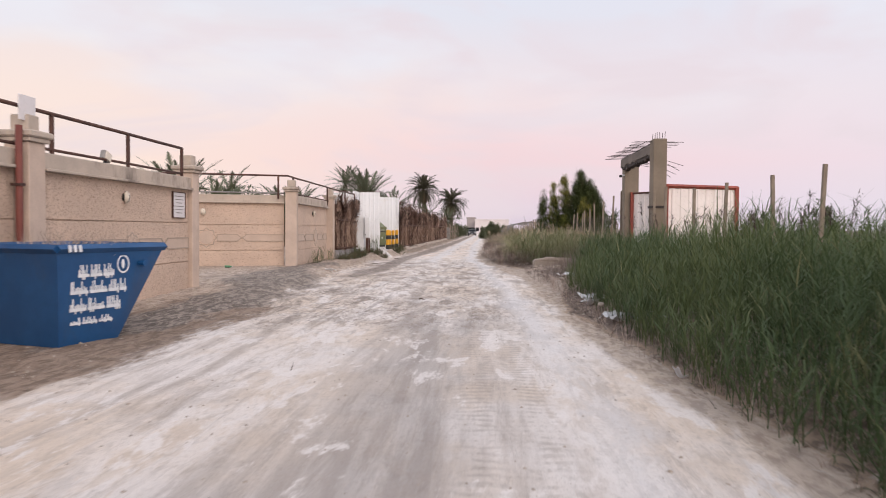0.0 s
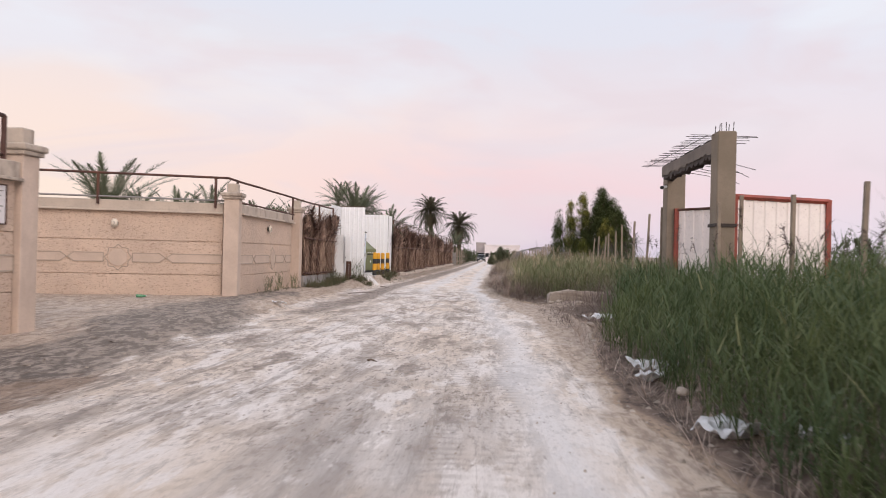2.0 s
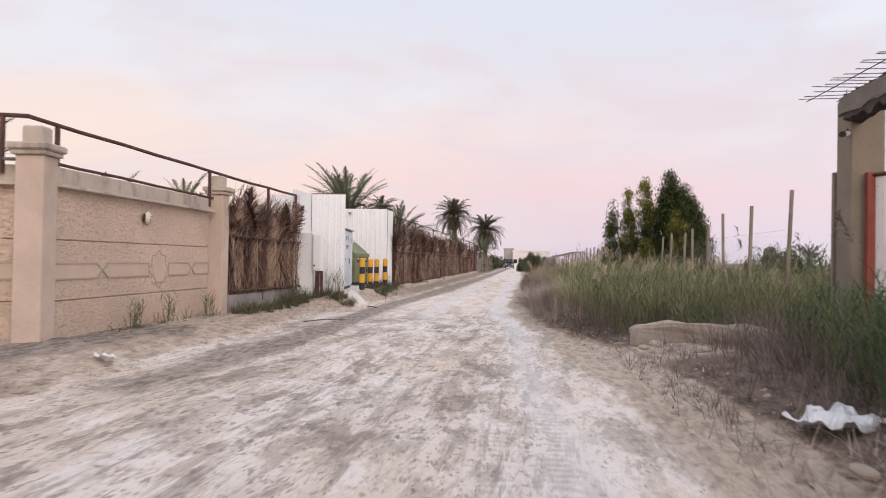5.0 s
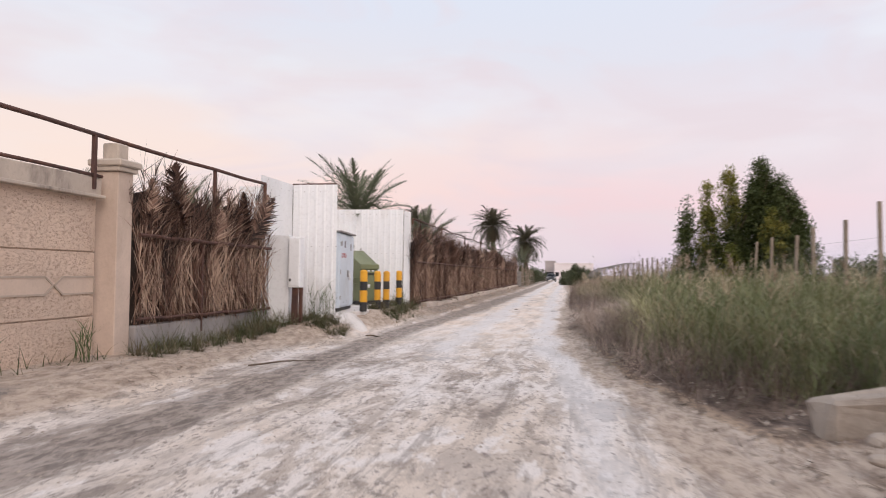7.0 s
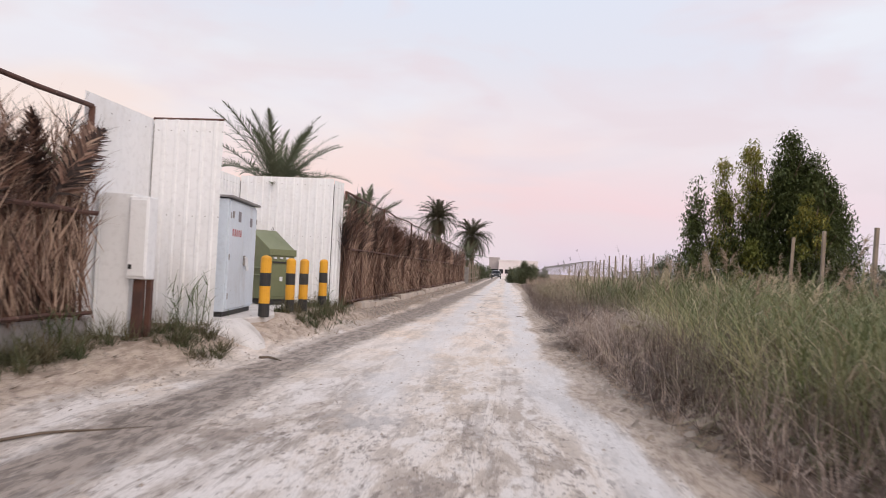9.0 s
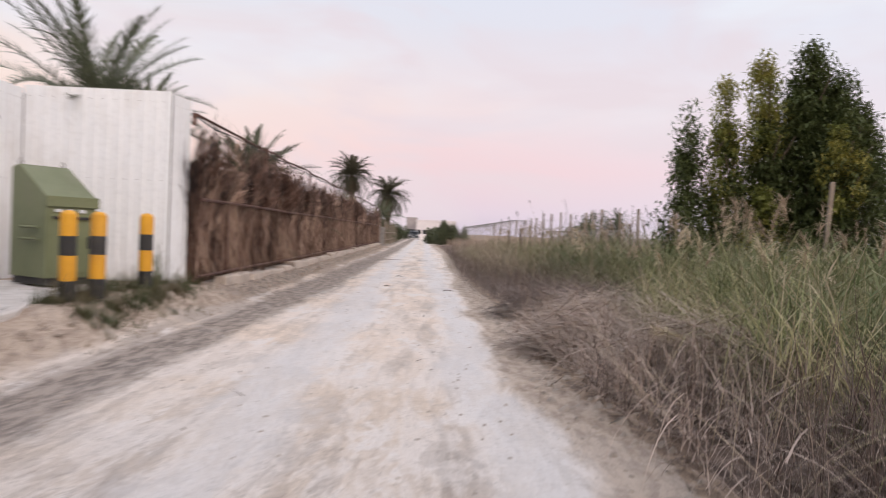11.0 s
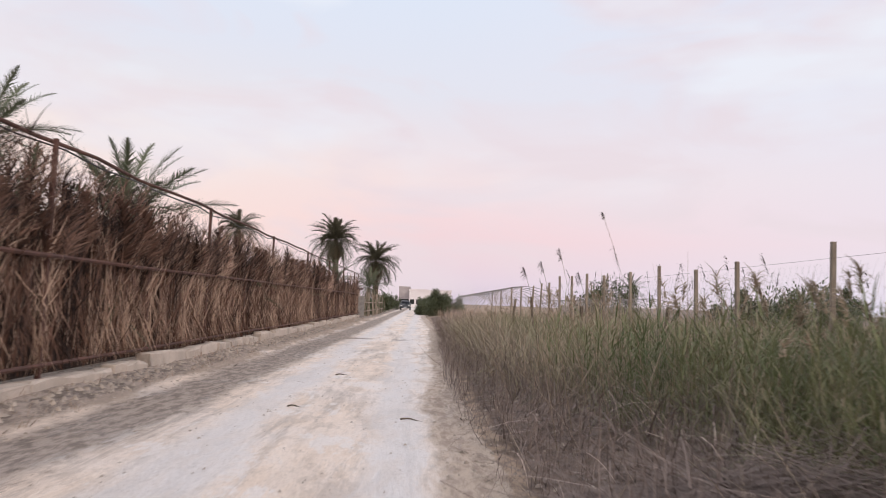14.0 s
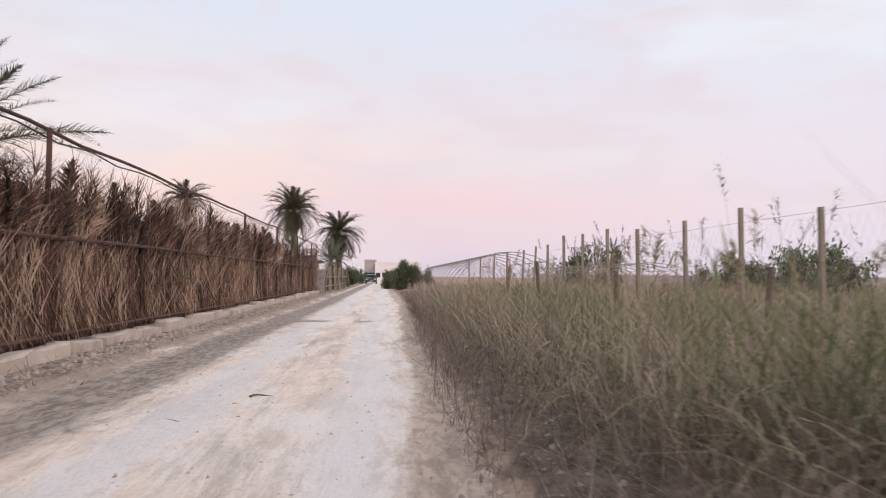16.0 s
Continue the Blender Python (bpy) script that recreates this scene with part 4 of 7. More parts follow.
# ---- sheet-metal enclosure of the substation ----
def ribbed_sheet(name, p, q, z0, z1, parent, material=WHITE_METAL, pitch=0.2, depth=0.017, thick=0.004, lap=True):
    """Trapezoid-ribbed sheet from p to q (x, y); the ribs stand to the right of the way."""
    p, q = Vector((*p, 0)), Vector((*q, 0))
    d = (q - p)
    L = d.length
    d.normalize()
    nrm = Vector((d.y, -d.x, 0))
    prof, x = [], 0.0
    while x < L:
        for a, h in ((0.0, 0), (0.62, 0), (0.70, 1), (0.92, 1)):
            if x + a * pitch < L:
                prof.append((x + a * pitch, h * depth))
        x += pitch
    prof.append((L, 0))
    bm = bmesh.new()
    rows = []
    for side in (0, -thick):
        rows.append(([bm.verts.new(p + d * s + nrm * (h + side) + Vector((0, 0, z0))) for s, h in prof],
                     [bm.verts.new(p + d * s + nrm * (h + side) + Vector((0, 0, z1))) for s, h in prof]))
    for i in range(len(prof) - 1):
        for lo, hi in rows:
            bm.faces.new((lo[i], lo[i + 1], hi[i + 1], hi[i]))
        bm.faces.new((rows[0][1][i], rows[0][1][i + 1], rows[1][1][i + 1], rows[1][1][i]))
        bm.faces.new((rows[0][0][i], rows[0][0][i + 1], rows[1][0][i + 1], rows[1][0][i]))
    for e in (0, -1):
        bm.faces.new((rows[0][0][e], rows[0][1][e], rows[1][1][e], rows[1][0][e]))
    bmesh.ops.recalc_face_normals(bm, faces=bm.faces[:])
    ob = part(name, bm, material, parent)
    # rivet rows
    rv = bmesh.new()
    for z in (z1 - 0.17, (z0 + z1) / 2 + 0.1):
        x = pitch * 0.35
        while x < L:
            c = p + d * x + nrm * 0.002 + Vector((0, 0, z))
            bmesh.ops.create_cone(rv, cap_ends=True, segments=6, radius1=0.011, radius2=0.007, depth=0.012, matrix=Matrix.Translation(c) @ nrm.to_track_quat("Z", "Y").to_matrix().to_4x4())
            x += pitch
    part("rivets", rv, GALV, ob)
    return ob


def enclosure():
    e = thing("metal_enclosure", "white ribbed sheet-metal screen round the electrical cabinets", "metal fence", kind="structure")
    ribbed_sheet("sheet", (-7.02, 36.05), (-7.0, 37.8), 0.35, 3.52, e, depth=0.005, pitch=0.45)
    ribbed_sheet("sheet", (-6.98, 37.78), (-5.9, 37.8), 0.40, 3.52, e)
    ribbed_sheet("sheet", (-8.4, 37.9), (-8.4, 45.0), 0.30, 3.52, e)
    ribbed_sheet("sheet", (-8.38, 45.0), (-5.97, 45.0), 0.42, 3.58, e)
    ribbed_sheet("sheet", (-5.95, 45.02), (-5.86, 45.62), 0.36, 3.54, e)
    ribbed_sheet("sheet", (-5.93, 37.84), (-8.38, 37.9), 0.4, 3.5, e)
    for x, y in ((-7.03, 37.84), (-5.99, 37.9), (-8.44, 45.06), (-6.0, 45.1)):
        part("frame_post", square_bar([(x, y, 0.2), (x, y, 3.45)], 0.06), GALV, e)
    part("top_trim", square_bar([(-7.0, 37.79, 3.525), (-5.9, 37.81, 3.535)], 0.03), RUST, e)


enclosure()


def plinth_pad():
    p = thing("concrete_pad", "cracked pale concrete pad under the electrical cabinets", "slab", kind="structure")
    bm = prism([(-8.1, 38.2), (-6.3, 38.4), (-5.95, 38.5), (-5.82, 39.1), (-5.72, 39.7), (-5.78, 40.3), (-6.1, 41.2), (-6.1, 43.4), (-8.1, 43.6)], 0.1, 0.475)
    bmesh.ops.bevel(bm, geom=bm.edges[:], offset=0.02, segments=1, affect="EDGES")
    part("slab", bm, PAD, p)
    # spilled concrete sinking into the sand in front of the slab
    k = 34
    u, v = np.meshgrid(np.linspace(-1, 1, k), np.linspace(-1, 1, k))
    x, y = (-6.05 + 0.85 * u).ravel(), (38.35 + 0.85 * v).ravel()
    ring = np.hypot(u, v).ravel() + 0.5 * (fbm(x * 2.2, y * 2.2, 81) - 0.5)
    z = np.minimum(ground_z(x, y) + 0.12 * step(0.95 - ring, -0.15, 0.4) - 0.05, 0.468) + 0.05 * (fbm(x * 5, y * 5, 82) - 0.5)
    i = (np.arange(k - 1)[:, None] * k + np.arange(k - 1)[None]).ravel()
    spill = new("spill", mesh_np("spill", np.stack([x, y, z], 1), np.stack([i, i + 1, i + 1 + k, i + k], 1), PAD, True))
    spill.parent = p


plinth_pad()


def cabinet():
    c = thing("electrical_cabinet", "tall pale grey two-door electrical cabinet on a concrete pad", "cabinet", pose(-6.16, 38.86, 0.47, 0, 0, 7))
    # doors face +x; length along +y
    D, L, H = 1.05, 1.95, 2.03
    part("body", box(-D, -0.02, 0, L, 0.09, H - 0.05, 0.01), CAB_GREY, c)
    part("base_frame", box(-D + 0.03, -0.05, 0.03, L - 0.03, 0, 0.09), BLACK, c)
    # darker grey than the body, standing in for the shadow line under the roof
    part("roof", box(-D - 0.05, 0.06, -0.05, L + 0.05, H - 0.04, H, 0.006), GALV, c)
    for k, (y0, y1) in enumerate(((0.04, L / 2 - 0.008), (L / 2 + 0.008, L - 0.04))):
        d = part("door", box(-0.02, 0.012, y0, y1, 0.13, H - 0.09, 0.006), CAB_GREY, c)
        if k == 0:
            part("warning_plate", box(0.012, 0.018, y0 + 0.52, y0 + 0.68, 1.62, 1.8), INK, d)
            part("hazard_mark", prism([(0.013, y0 + 0.12), (0.018, y0 + 0.12), (0.018, y0 + 0.24), (0.013, y0 + 0.24)], 1.66, 1.78), GALV, d)
            for i in range(5):
                part("number_bar", box(0.012, 0.017, y0 + 0.17 + i * 0.13, y0 + 0.225 + i * 0.13, 1.36, 1.48), RED_INK, d)
        else:
            part("warning_plate", box(0.012, 0.018, y0 + 0.42, y0 + 0.57, 1.58, 1.74), INK, d)
            part("handle", square_bar([(0.05, y0 + 0.05, 1.02), (0.07, y0 + 0.13, 0.78)], 0.05), LETTER, d)
            part("lock", box(0.012, 0.05, y0 + 0.02, y0 + 0.07, 0.86, 1.04, 0.008), GALV, d)
        for z in (0.35, 1.0, 1.7):
            yy = y0 + 0.015 if k == 0 else y1 - 0.015
            part("hinge", tube([(0.015, yy, z - 0.05), (0.015, yy, z + 0.05)], 0.012, 6), GALV, d)


cabinet()


def switch_box():
    s = thing("switchgear_box", "olive green steel switchgear box with sloping lid", "electrical box", pose(-6.72, 42.6, 0.50, 0, 0, 58))
    # door face looks to local -y; W along x, D along +y
    W, D, H = 0.72, 0.84, 1.2
    bm = bmesh.new()
    prof = [(0.0, 0.1), (D, 0.1), (D, H + 0.40), (D - 0.16, H + 0.44), (0.0, H)]
    a = [bm.verts.new((0, y, z)) for y, z in prof]
    b = [bm.verts.new((W, y, z)) for y, z in prof]
    for i in range(5):
        bm.faces.new((a[i], a[(i + 1) % 5], b[(i + 1) % 5], b[i]))
    bm.faces.new(a[::-1])
    bm.faces.new(b)
    bmesh.ops.recalc_face_normals(bm, faces=bm.faces[:])
    bmesh.ops.bevel(bm, geom=bm.edges[:], offset=0.008, segments=1, affect="EDGES")
    part("housing", bm, BOX_GREEN, s)
    part("base_frame", box(0.03, W - 0.03, 0.03, D - 0.03, 0, 0.1), BLACK, s)
    part("lid_lip", box(-0.02, W + 0.02, -0.04, 0.01, H - 0.14, H + 0.01, 0.008), BOX_GREEN, s)
    d = part("door", box(0.05, W - 0.05, -0.014, 0.004, 0.16, H - 0.24, 0.004), BOX_GREEN, s)
    part("label_bar", box(0.30, 0.38, -0.018, -0.013, 0.5, 0.6), LETTER, d)
    part("latch", box(W - 0.14, W - 0.09, -0.03, -0.012, 0.5, 0.66), BLACK, d)
    for k in range(3):
        part("indicator", box(0.12 + k * 0.17, 0.2 + k * 0.17, -0.02, 0.0, H - 0.21, H - 0.165), LETTER, s)
    part("door_bar", box(0.08, W - 0.04, -0.05, -0.015, H - 0.30, H - 0.265, 0.004), BLACK, s)
    part("side_handle", square_bar([(-0.05, 0.1, 0.62), (-0.05, 0.5, 0.62)], 0.03), BOX_GREEN, s)
    part("side_handle", square_bar([(-0.05, 0.1, 0.78), (-0.05, 0.5, 0.78)], 0.03), BOX_GREEN, s)
    for x in (0.06, W - 0.06):
        part("lifting_eye", tube([(x, D - 0.1, H + 0.42), (x - 0.03, D - 0.1, H + 0.47), (x, D - 0.1, H + 0.52), (x + 0.03, D - 0.1, H + 0.47), (x, D - 0.1, H + 0.42)], 0.011, 5), GALV, s)


switch_box()


def bollard(x, y, lean=0.0, z=0.42):
    b = thing("bollard", "yellow and black banded steel bollard with a domed top", "bollard", pose(x, y, z, lean, 0, 0), "bollards round the substation")
    r = 0.095
    for k, (z0, z1) in enumerate(((0.0, 0.24), (0.24, 0.54), (0.54, 0.77), (0.77, 1.02))):
        part("black_band" if k % 2 == 0 else "yellow_band", tube([(0, 0, z0), (0, 0, z1)], r, 16), BLACK if k % 2 == 0 else YELLOW, b, smooth=False)
    bm = bmesh.new()
    bmesh.ops.create_uvsphere(bm, u_segments=14, v_segments=8, radius=1, matrix=Matrix.Translation((0, 0, 1.02)) @ Matrix.Diagonal((r * 0.97, r * 0.97, 0.055, 1)))
    part("dome", bm, YELLOW, b, smooth=True)


for bx, by, bl, bz in ((-5.72, 39.52, 0.0, 0.46), (-5.88, 41.5, 0.6, 0.44), (-5.74, 41.95, -0.8, 0.44), (-5.71, 43.42, 0.4, 0.46)):
    bollard(bx, by, bl, bz)


def meter_post():
    m = thing("meter_cabinet", "narrow white meter cabinet with hinged panel on a rusty stand", "cabinet", pose(0, 0, 0))
    part("slab", box(-6.93, -6.50, 36.42, 36.66, 0.28, 2.25, 0.01), WHITE_METAL, m)
    part("slab_edge", box(-6.97, -6.93, 36.40, 36.62, 0.28, 2.22, 0.006), WHITE_METAL, m)
    b = part("meter_box", box(-6.47, -6.20, 36.28, 36.52, 1.12, 2.2, 0.012), WHITE_METAL, m)
    part("door", box(-6.45, -6.22, 36.262, 36.28, 1.16, 2.16, 0.004), WHITE_METAL, b)
    part("lock", box(-6.43, -6.39, 36.25, 36.262, 1.25, 1.31), BLACK, b)
    part("stand", square_bar([(-6.36, 36.4, 0.15), (-6.34, 36.4, 1.12)], 0.11), RUST, m)
    part("stand", square_bar([(-6.25, 36.5, 0.15), (-6.25, 36.5, 1.12)], 0.07), RUST, m)
    for x in (-7.02, -7.07, -7.12):
        part("cable_pipe", tube([(x, 36.2, 0.2), (x, 36.2, 2.1)], 0.026, 7), GALV, m)


meter_post()


# ---- palm-frond screens ----
def frond_screen(name, p, q, z0, height, seed, per_m, mid, label, thin_after=None):
    """A fence of dried date-palm fronds tied upright between rusty rails."""
    f = thing(name, label, "fence")
    r = np.random.RandomState(seed)
    p, q = np.array(p, float), np.array(q, float)
    L = np.linalg.norm(q - p)
    d = (q - p) / L
    nrm = np.array([d[1], -d[0]])

    def at(s, off, z):
        return (*(p + d * s + nrm * off), z)

    def zbase(s):
        return np.interp(s, (0, L), z0)

    # backing sheet, coloured almost black to deepen the shade seen between fronds
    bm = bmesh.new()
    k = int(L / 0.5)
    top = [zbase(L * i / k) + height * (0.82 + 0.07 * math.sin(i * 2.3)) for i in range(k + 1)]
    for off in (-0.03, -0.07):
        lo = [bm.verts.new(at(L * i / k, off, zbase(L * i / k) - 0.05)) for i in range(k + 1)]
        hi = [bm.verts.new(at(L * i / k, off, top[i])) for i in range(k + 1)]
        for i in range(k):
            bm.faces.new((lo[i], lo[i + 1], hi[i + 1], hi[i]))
    part("gap_shade_backing", bm, FENCE_GAP_SHADE, f, "backing of old fronds, near black to stand for shade in the gaps")
    n = int(L * per_m)
    s = r.uniform(0, L, n)
    if thin_after:
        s = s[(s < thin_after) | (r.uniform(0, 1, n) < 0.4)]
        n = len(s)
    off = r.uniform(-0.01, 0.13, n)
    lean = r.normal(0, 0.065, n)
    ht = height * r.uniform(0.72, 1.08, n) * (0.9 + 0.2 * vnoise(s * 0.8, s * 0, seed))
    if thin_after:
        ht = ht * np.interp(s, (0, 5, 11, 17), (1.06, 1.0, 0.96, 0.94))
    zb = zbase(s) + r.uniform(-0.03, 0.1, n)
    base = np.stack([p[0] + d[0] * s + nrm[0] * off, p[1] + d[1] * s + nrm[1] * off, zb], 1)
    azd = math.atan2(d[1], d[0])
    az = np.where(r.uniform(0, 1, n) < 0.5, azd, azd + math.pi)
    b = Blades()
    # feathered fronds pressed into the plane of the fence
    c = b.arcs(base, az, ht, math.pi / 2 - np.abs(lean), r.uniform(-0.05, 0.22, n), r.uniform(0.014, 0.03, n), 4, None, 0.25)
    m = 58
    idx = np.repeat(np.arange(n), m)
    # tone varies at random by frond; its dark end paints in shade between fronds
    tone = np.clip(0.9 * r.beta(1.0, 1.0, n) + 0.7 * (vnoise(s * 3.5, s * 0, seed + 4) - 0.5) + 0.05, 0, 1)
    t = r.uniform(0.02, 1.0, n * m) ** 0.85
    seg = np.minimum((t * 4).astype(int), 3)
    g = (t * 4 - seg)[:, None]
    start = c[idx, seg] * (1 - g) + c[idx, seg + 1] * g
    sidef = np.where(r.uniform(0, 1, n * m) < 0.5, 1.0, -1.0)
    laz = np.where(sidef > 0, azd, azd + math.pi) + r.normal(0, 0.5, n * m) - 0.3 * sidef
    low = t < 0.6
    down = r.uniform(0, 1, n * m) < 0.5
    el = np.where(low, np.where(down, r.uniform(-1.55, -0.98, n * m), r.uniform(0.98, 1.55, n * m)), r.uniform(0.6, 1.45, n * m))
    curl = np.where(low, r.normal(0, 0.15, n * m), r.uniform(-0.2, 1.2, n * m))
    ll = np.where(low, r.uniform(0.22, 0.72, n * m), r.uniform(0.28, 0.55, n * m))
    start[:, 2] = np.where(low & down, np.maximum(start[:, 2], zbase(s)[idx] + ll * 0.9), start[:, 2])
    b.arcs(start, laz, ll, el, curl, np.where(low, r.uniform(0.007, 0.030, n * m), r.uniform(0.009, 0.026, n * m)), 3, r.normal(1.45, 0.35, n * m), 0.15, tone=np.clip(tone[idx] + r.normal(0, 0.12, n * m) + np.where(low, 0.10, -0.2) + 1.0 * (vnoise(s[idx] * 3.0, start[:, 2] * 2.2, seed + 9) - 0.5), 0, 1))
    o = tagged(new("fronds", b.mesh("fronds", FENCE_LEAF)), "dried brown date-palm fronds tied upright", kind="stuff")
    o.parent = f
    # bare pale stalks standing in front
    b = Blades()
    k2 = int(L * 3)
    s2 = r.uniform(0, L, k2)
    p2 = np.stack([p[0] + d[0] * s2 + nrm[0] * 0.115, p[1] + d[1] * s2 + nrm[1] * 0.115, zbase(s2) + r.uniform(-0.05, 0.5, k2)], 1)
    b.arcs(p2, np.where(r.uniform(0, 1, k2) < 0.5, azd, azd + math.pi), r.uniform(0.7, 2.2, k2), math.pi / 2 - np.abs(r.normal(0, 0.12, k2)), r.normal(0.05, 0.1, k2), r.uniform(0.012, 0.038, k2), 3, 1.5, 0.4)
    o = tagged(new("bare_stalk", b.mesh("bare_stalk", FENCE_STALK)), "pale bare frond stalks", kind="stuff")
    o.parent = f
    # rails and posts
    for zz, rr in ((mid, 0.032), (0.10, 0.028)):
        part("rail", tube([at(L * i / 12, 0.17 + 0.01 * math.sin(i * 1.7), zbase(L * i / 12) + zz + 0.01 * math.sin(i * 2.1)) for i in range(13)], rr, 6), RUST, f)
    for i in range(int(L / 3.35) + 1):
        x = i * 3.35 + 1.9
        if x < L:
            part("post", square_bar([at(x, 0.11, zbase(x) - 0.2), at(x, 0.11, zbase(x) + mid if i % 2 == 0 else 3.34)], 0.055), RUST, f)
    return f


SHORT_FENCE = frond_screen("palm_frond_fence", (-7.02, 31.45), (-6.95, 36.05), (0.62, 0.58), 2.4, 3, 24, 1.36, "screen of dried brown palm fronds on a low concrete plinth")
LONG_FENCE = frond_screen("palm_frond_fence", (-5.82, 45.65), (-5.72, 95.0), (0.38, 0.42), 2.52, 5, 23, 1.46, "long screen of dried brown palm fronds between rusty rails", 26)

plinth = thing("fence_plinth", "low grey concrete plinth under the frond fence", "plinth", kind="structure")
part("footing", box(-7.2, -6.86, 31.4, 36.15, 0.0, 0.62, 0.02), PLINTH, plinth)


def top_cable():
    c = rail_run("fence_rail", sag((-5.78, 45.6, 3.32), (-5.7, 95, 3.36), 30, 0.035, 9), 0.0, 50, 0.028, False, "sagging rust-brown top pipe over the frond fence")
    pts = [(x + 0.03, y, z - 0.05 - 0.07 * abs(math.sin(i * 1.3))) for i, (x, y, z) in enumerate(sag((-5.78, 45.6, 3.32), (-5.7, 95, 3.36), 44, 0.02, 11))]
    part("cable", tube(pts, 0.013, 5), BLACK, c, "thin black cable slung under the pipe")


top_cable()


def fence_kerbs():
    k = thing("fence_kerb", "row of uneven pale concrete kerb blocks along the frond fence", "kerb", kind="structure")
    rnd = random.Random(12)
    y = 46.9
    while y < 95:
        L = rnd.choice((0.45, 0.7, 1.1, 1.9, 2.6)) * rnd.uniform(0.9, 1.15)
        bm = box(-0.13, 0.13, -L / 2, L / 2, -0.2, 0.17, 0.03)
        bmesh.ops.subdivide_edges(bm, edges=[e for e in bm.edges if e.calc_length() > 1], cuts=5)
        for v in bm.verts:
            v.co += Vector((rnd.uniform(-0.025, 0.025), rnd.uniform(-0.03, 0.03), rnd.uniform(-0.03, 0.012)))
        part("kerb_block", bm, KERB, k).matrix_basis = pose(-5.6 + rnd.uniform(-0.03, 0.03), y + L / 2, 0.23 + rnd.uniform(-0.08, 0.03), rnd.uniform(-2.5, 2.5), rnd.uniform(-3, 3), rnd.uniform(-1, 1))
        y += L + rnd.uniform(0.03, 0.16)


fence_kerbs()


# ---- unfinished gateway on the field side ----
BEAM = surface("stained_beam", (0.215, 0.185, 0.165), (0.155, 0.135, 0.122), 0.92, 1.5, 0.6, 0.008, stain=(0.20, 0.165, 0.14), stain_scale=1.4, amount=0.5)


def gateway():
    g = thing("unfinished_gateway", "unfinished concrete gateway with two columns, a beam and bare steel bars", "gateway")
    near = part("column", box(4.92, 5.34, 22.78, 23.3, -0.2, 4.46, 0.025), CONCRETE, g)
    far = part("column", box(5.1, 5.64, 28.35, 28.9, -0.2, 4.36, 0.02), CONCRETE, g)
    rnd = random.Random(3)
    bm = bmesh.new()
    box(4.96, 5.22, 23.3, 28.5, 4.06, 4.34, 0.012, bm)
    bmesh.ops.subdivide_edges(bm, edges=[e for e in bm.edges if e.calc_length() > 3], cuts=26)
    for v in bm.verts:
        if v.co.z < 4.2:
            v.co.z += rnd.uniform(-0.06, 0.03)
    part("beam", bm, BEAM, g)
    bm = bmesh.new()
    box(4.99, 5.25, 23.32, 28.4, 3.97, 4.07, 0, bm)
    bmesh.ops.subdivide_edges(bm, edges=[e for e in bm.edges if e.calc_length() > 3], cuts=40)
    for v in bm.verts:
        if v.co.z < 4.0:
            v.co.z += rnd.uniform(-0.09, 0.05)
    part("formwork", bm, STEEL, g, "ragged dark formwork left under the beam")
    for k in range(34):
        y = 23.4 + k * 0.15
        part("broken_edge", box(5.0, 5.22, y, y + rnd.uniform(0.05, 0.11), 4.33, 4.36 + rnd.uniform(0.0, 0.05)), STEEL, g)
    rnd = random.Random(3)
    for i in range(25):
        y = 23.05 + i * 0.235
        z = 4.40 + 0.012 * math.sin(i)
        a, b = 4.42 + rnd.uniform(-0.08, 0.1), 5.95 + rnd.uniform(-0.3, 0.1)
        part("deck_bar", tube([(a, y + rnd.uniform(-0.03, 0.03), z + rnd.uniform(-0.02, 0.02)), (4.95, y, z), (b, y + rnd.uniform(-0.04, 0.04), z + rnd.uniform(-0.03, 0.02))], 0.007, 5), STEEL, g)
    for i in range(2):
        part("long_bar", tube([(4.75 + i * 0.35, 23.0, 4.385), (4.6 + i * 0.5, 28.9, 4.38)], 0.008, 5), STEEL, g)
    for cx, cy, top in ((5.13, 23.04, 4.46), (5.37, 28.62, 4.36)):
        for i in range(6):
            x, y = cx + (-0.15, 0, 0.15)[i % 3], cy + (-0.17 if i < 3 else 0.17)
            part("starter_bar", tube([(x, y, top - 0.05), (x + rnd.uniform(-0.02, 0.02), y, top + rnd.uniform(0.16, 0.30))], 0.009, 5), STEEL, g)
    for i in range(6):
        y = 24.4 + i * 0.55
        part("hanging_bar", tube([(5.2, y, 4.05), (5.6 + rnd.uniform(0, 0.3), y - 0.3, 3.9), (6.1 + rnd.uniform(-0.2, 0.3), y - 0.8, 3.55 + rnd.uniform(-0.1, 0.2))], 0.008, 5), STEEL, g)
    part("clamp_band", box(4.89, 5.37, 22.75, 23.33, 2.30, 2.37), STEEL, g)
    c = thing("security_camera", "small white security camera on a bracket of the far column", "camera", pose(5.04, 28.4, 3.72, 0, 0, 20))
    part("camera_body", tube([(0.06, 0, 0.02), (-0.14, -0.1, -0.02)], 0.045, 10), LETTER, c)
    part("lens_hood", tube([(-0.14, -0.1, -0.02), (-0.2, -0.13, -0.035)], 0.05, 10), BLACK, c)
    part("bracket", tube([(0.0, 0.0, 0.0), (0.08, 0.05, 0.1)], 0.015, 6), BLACK, c)


gateway()


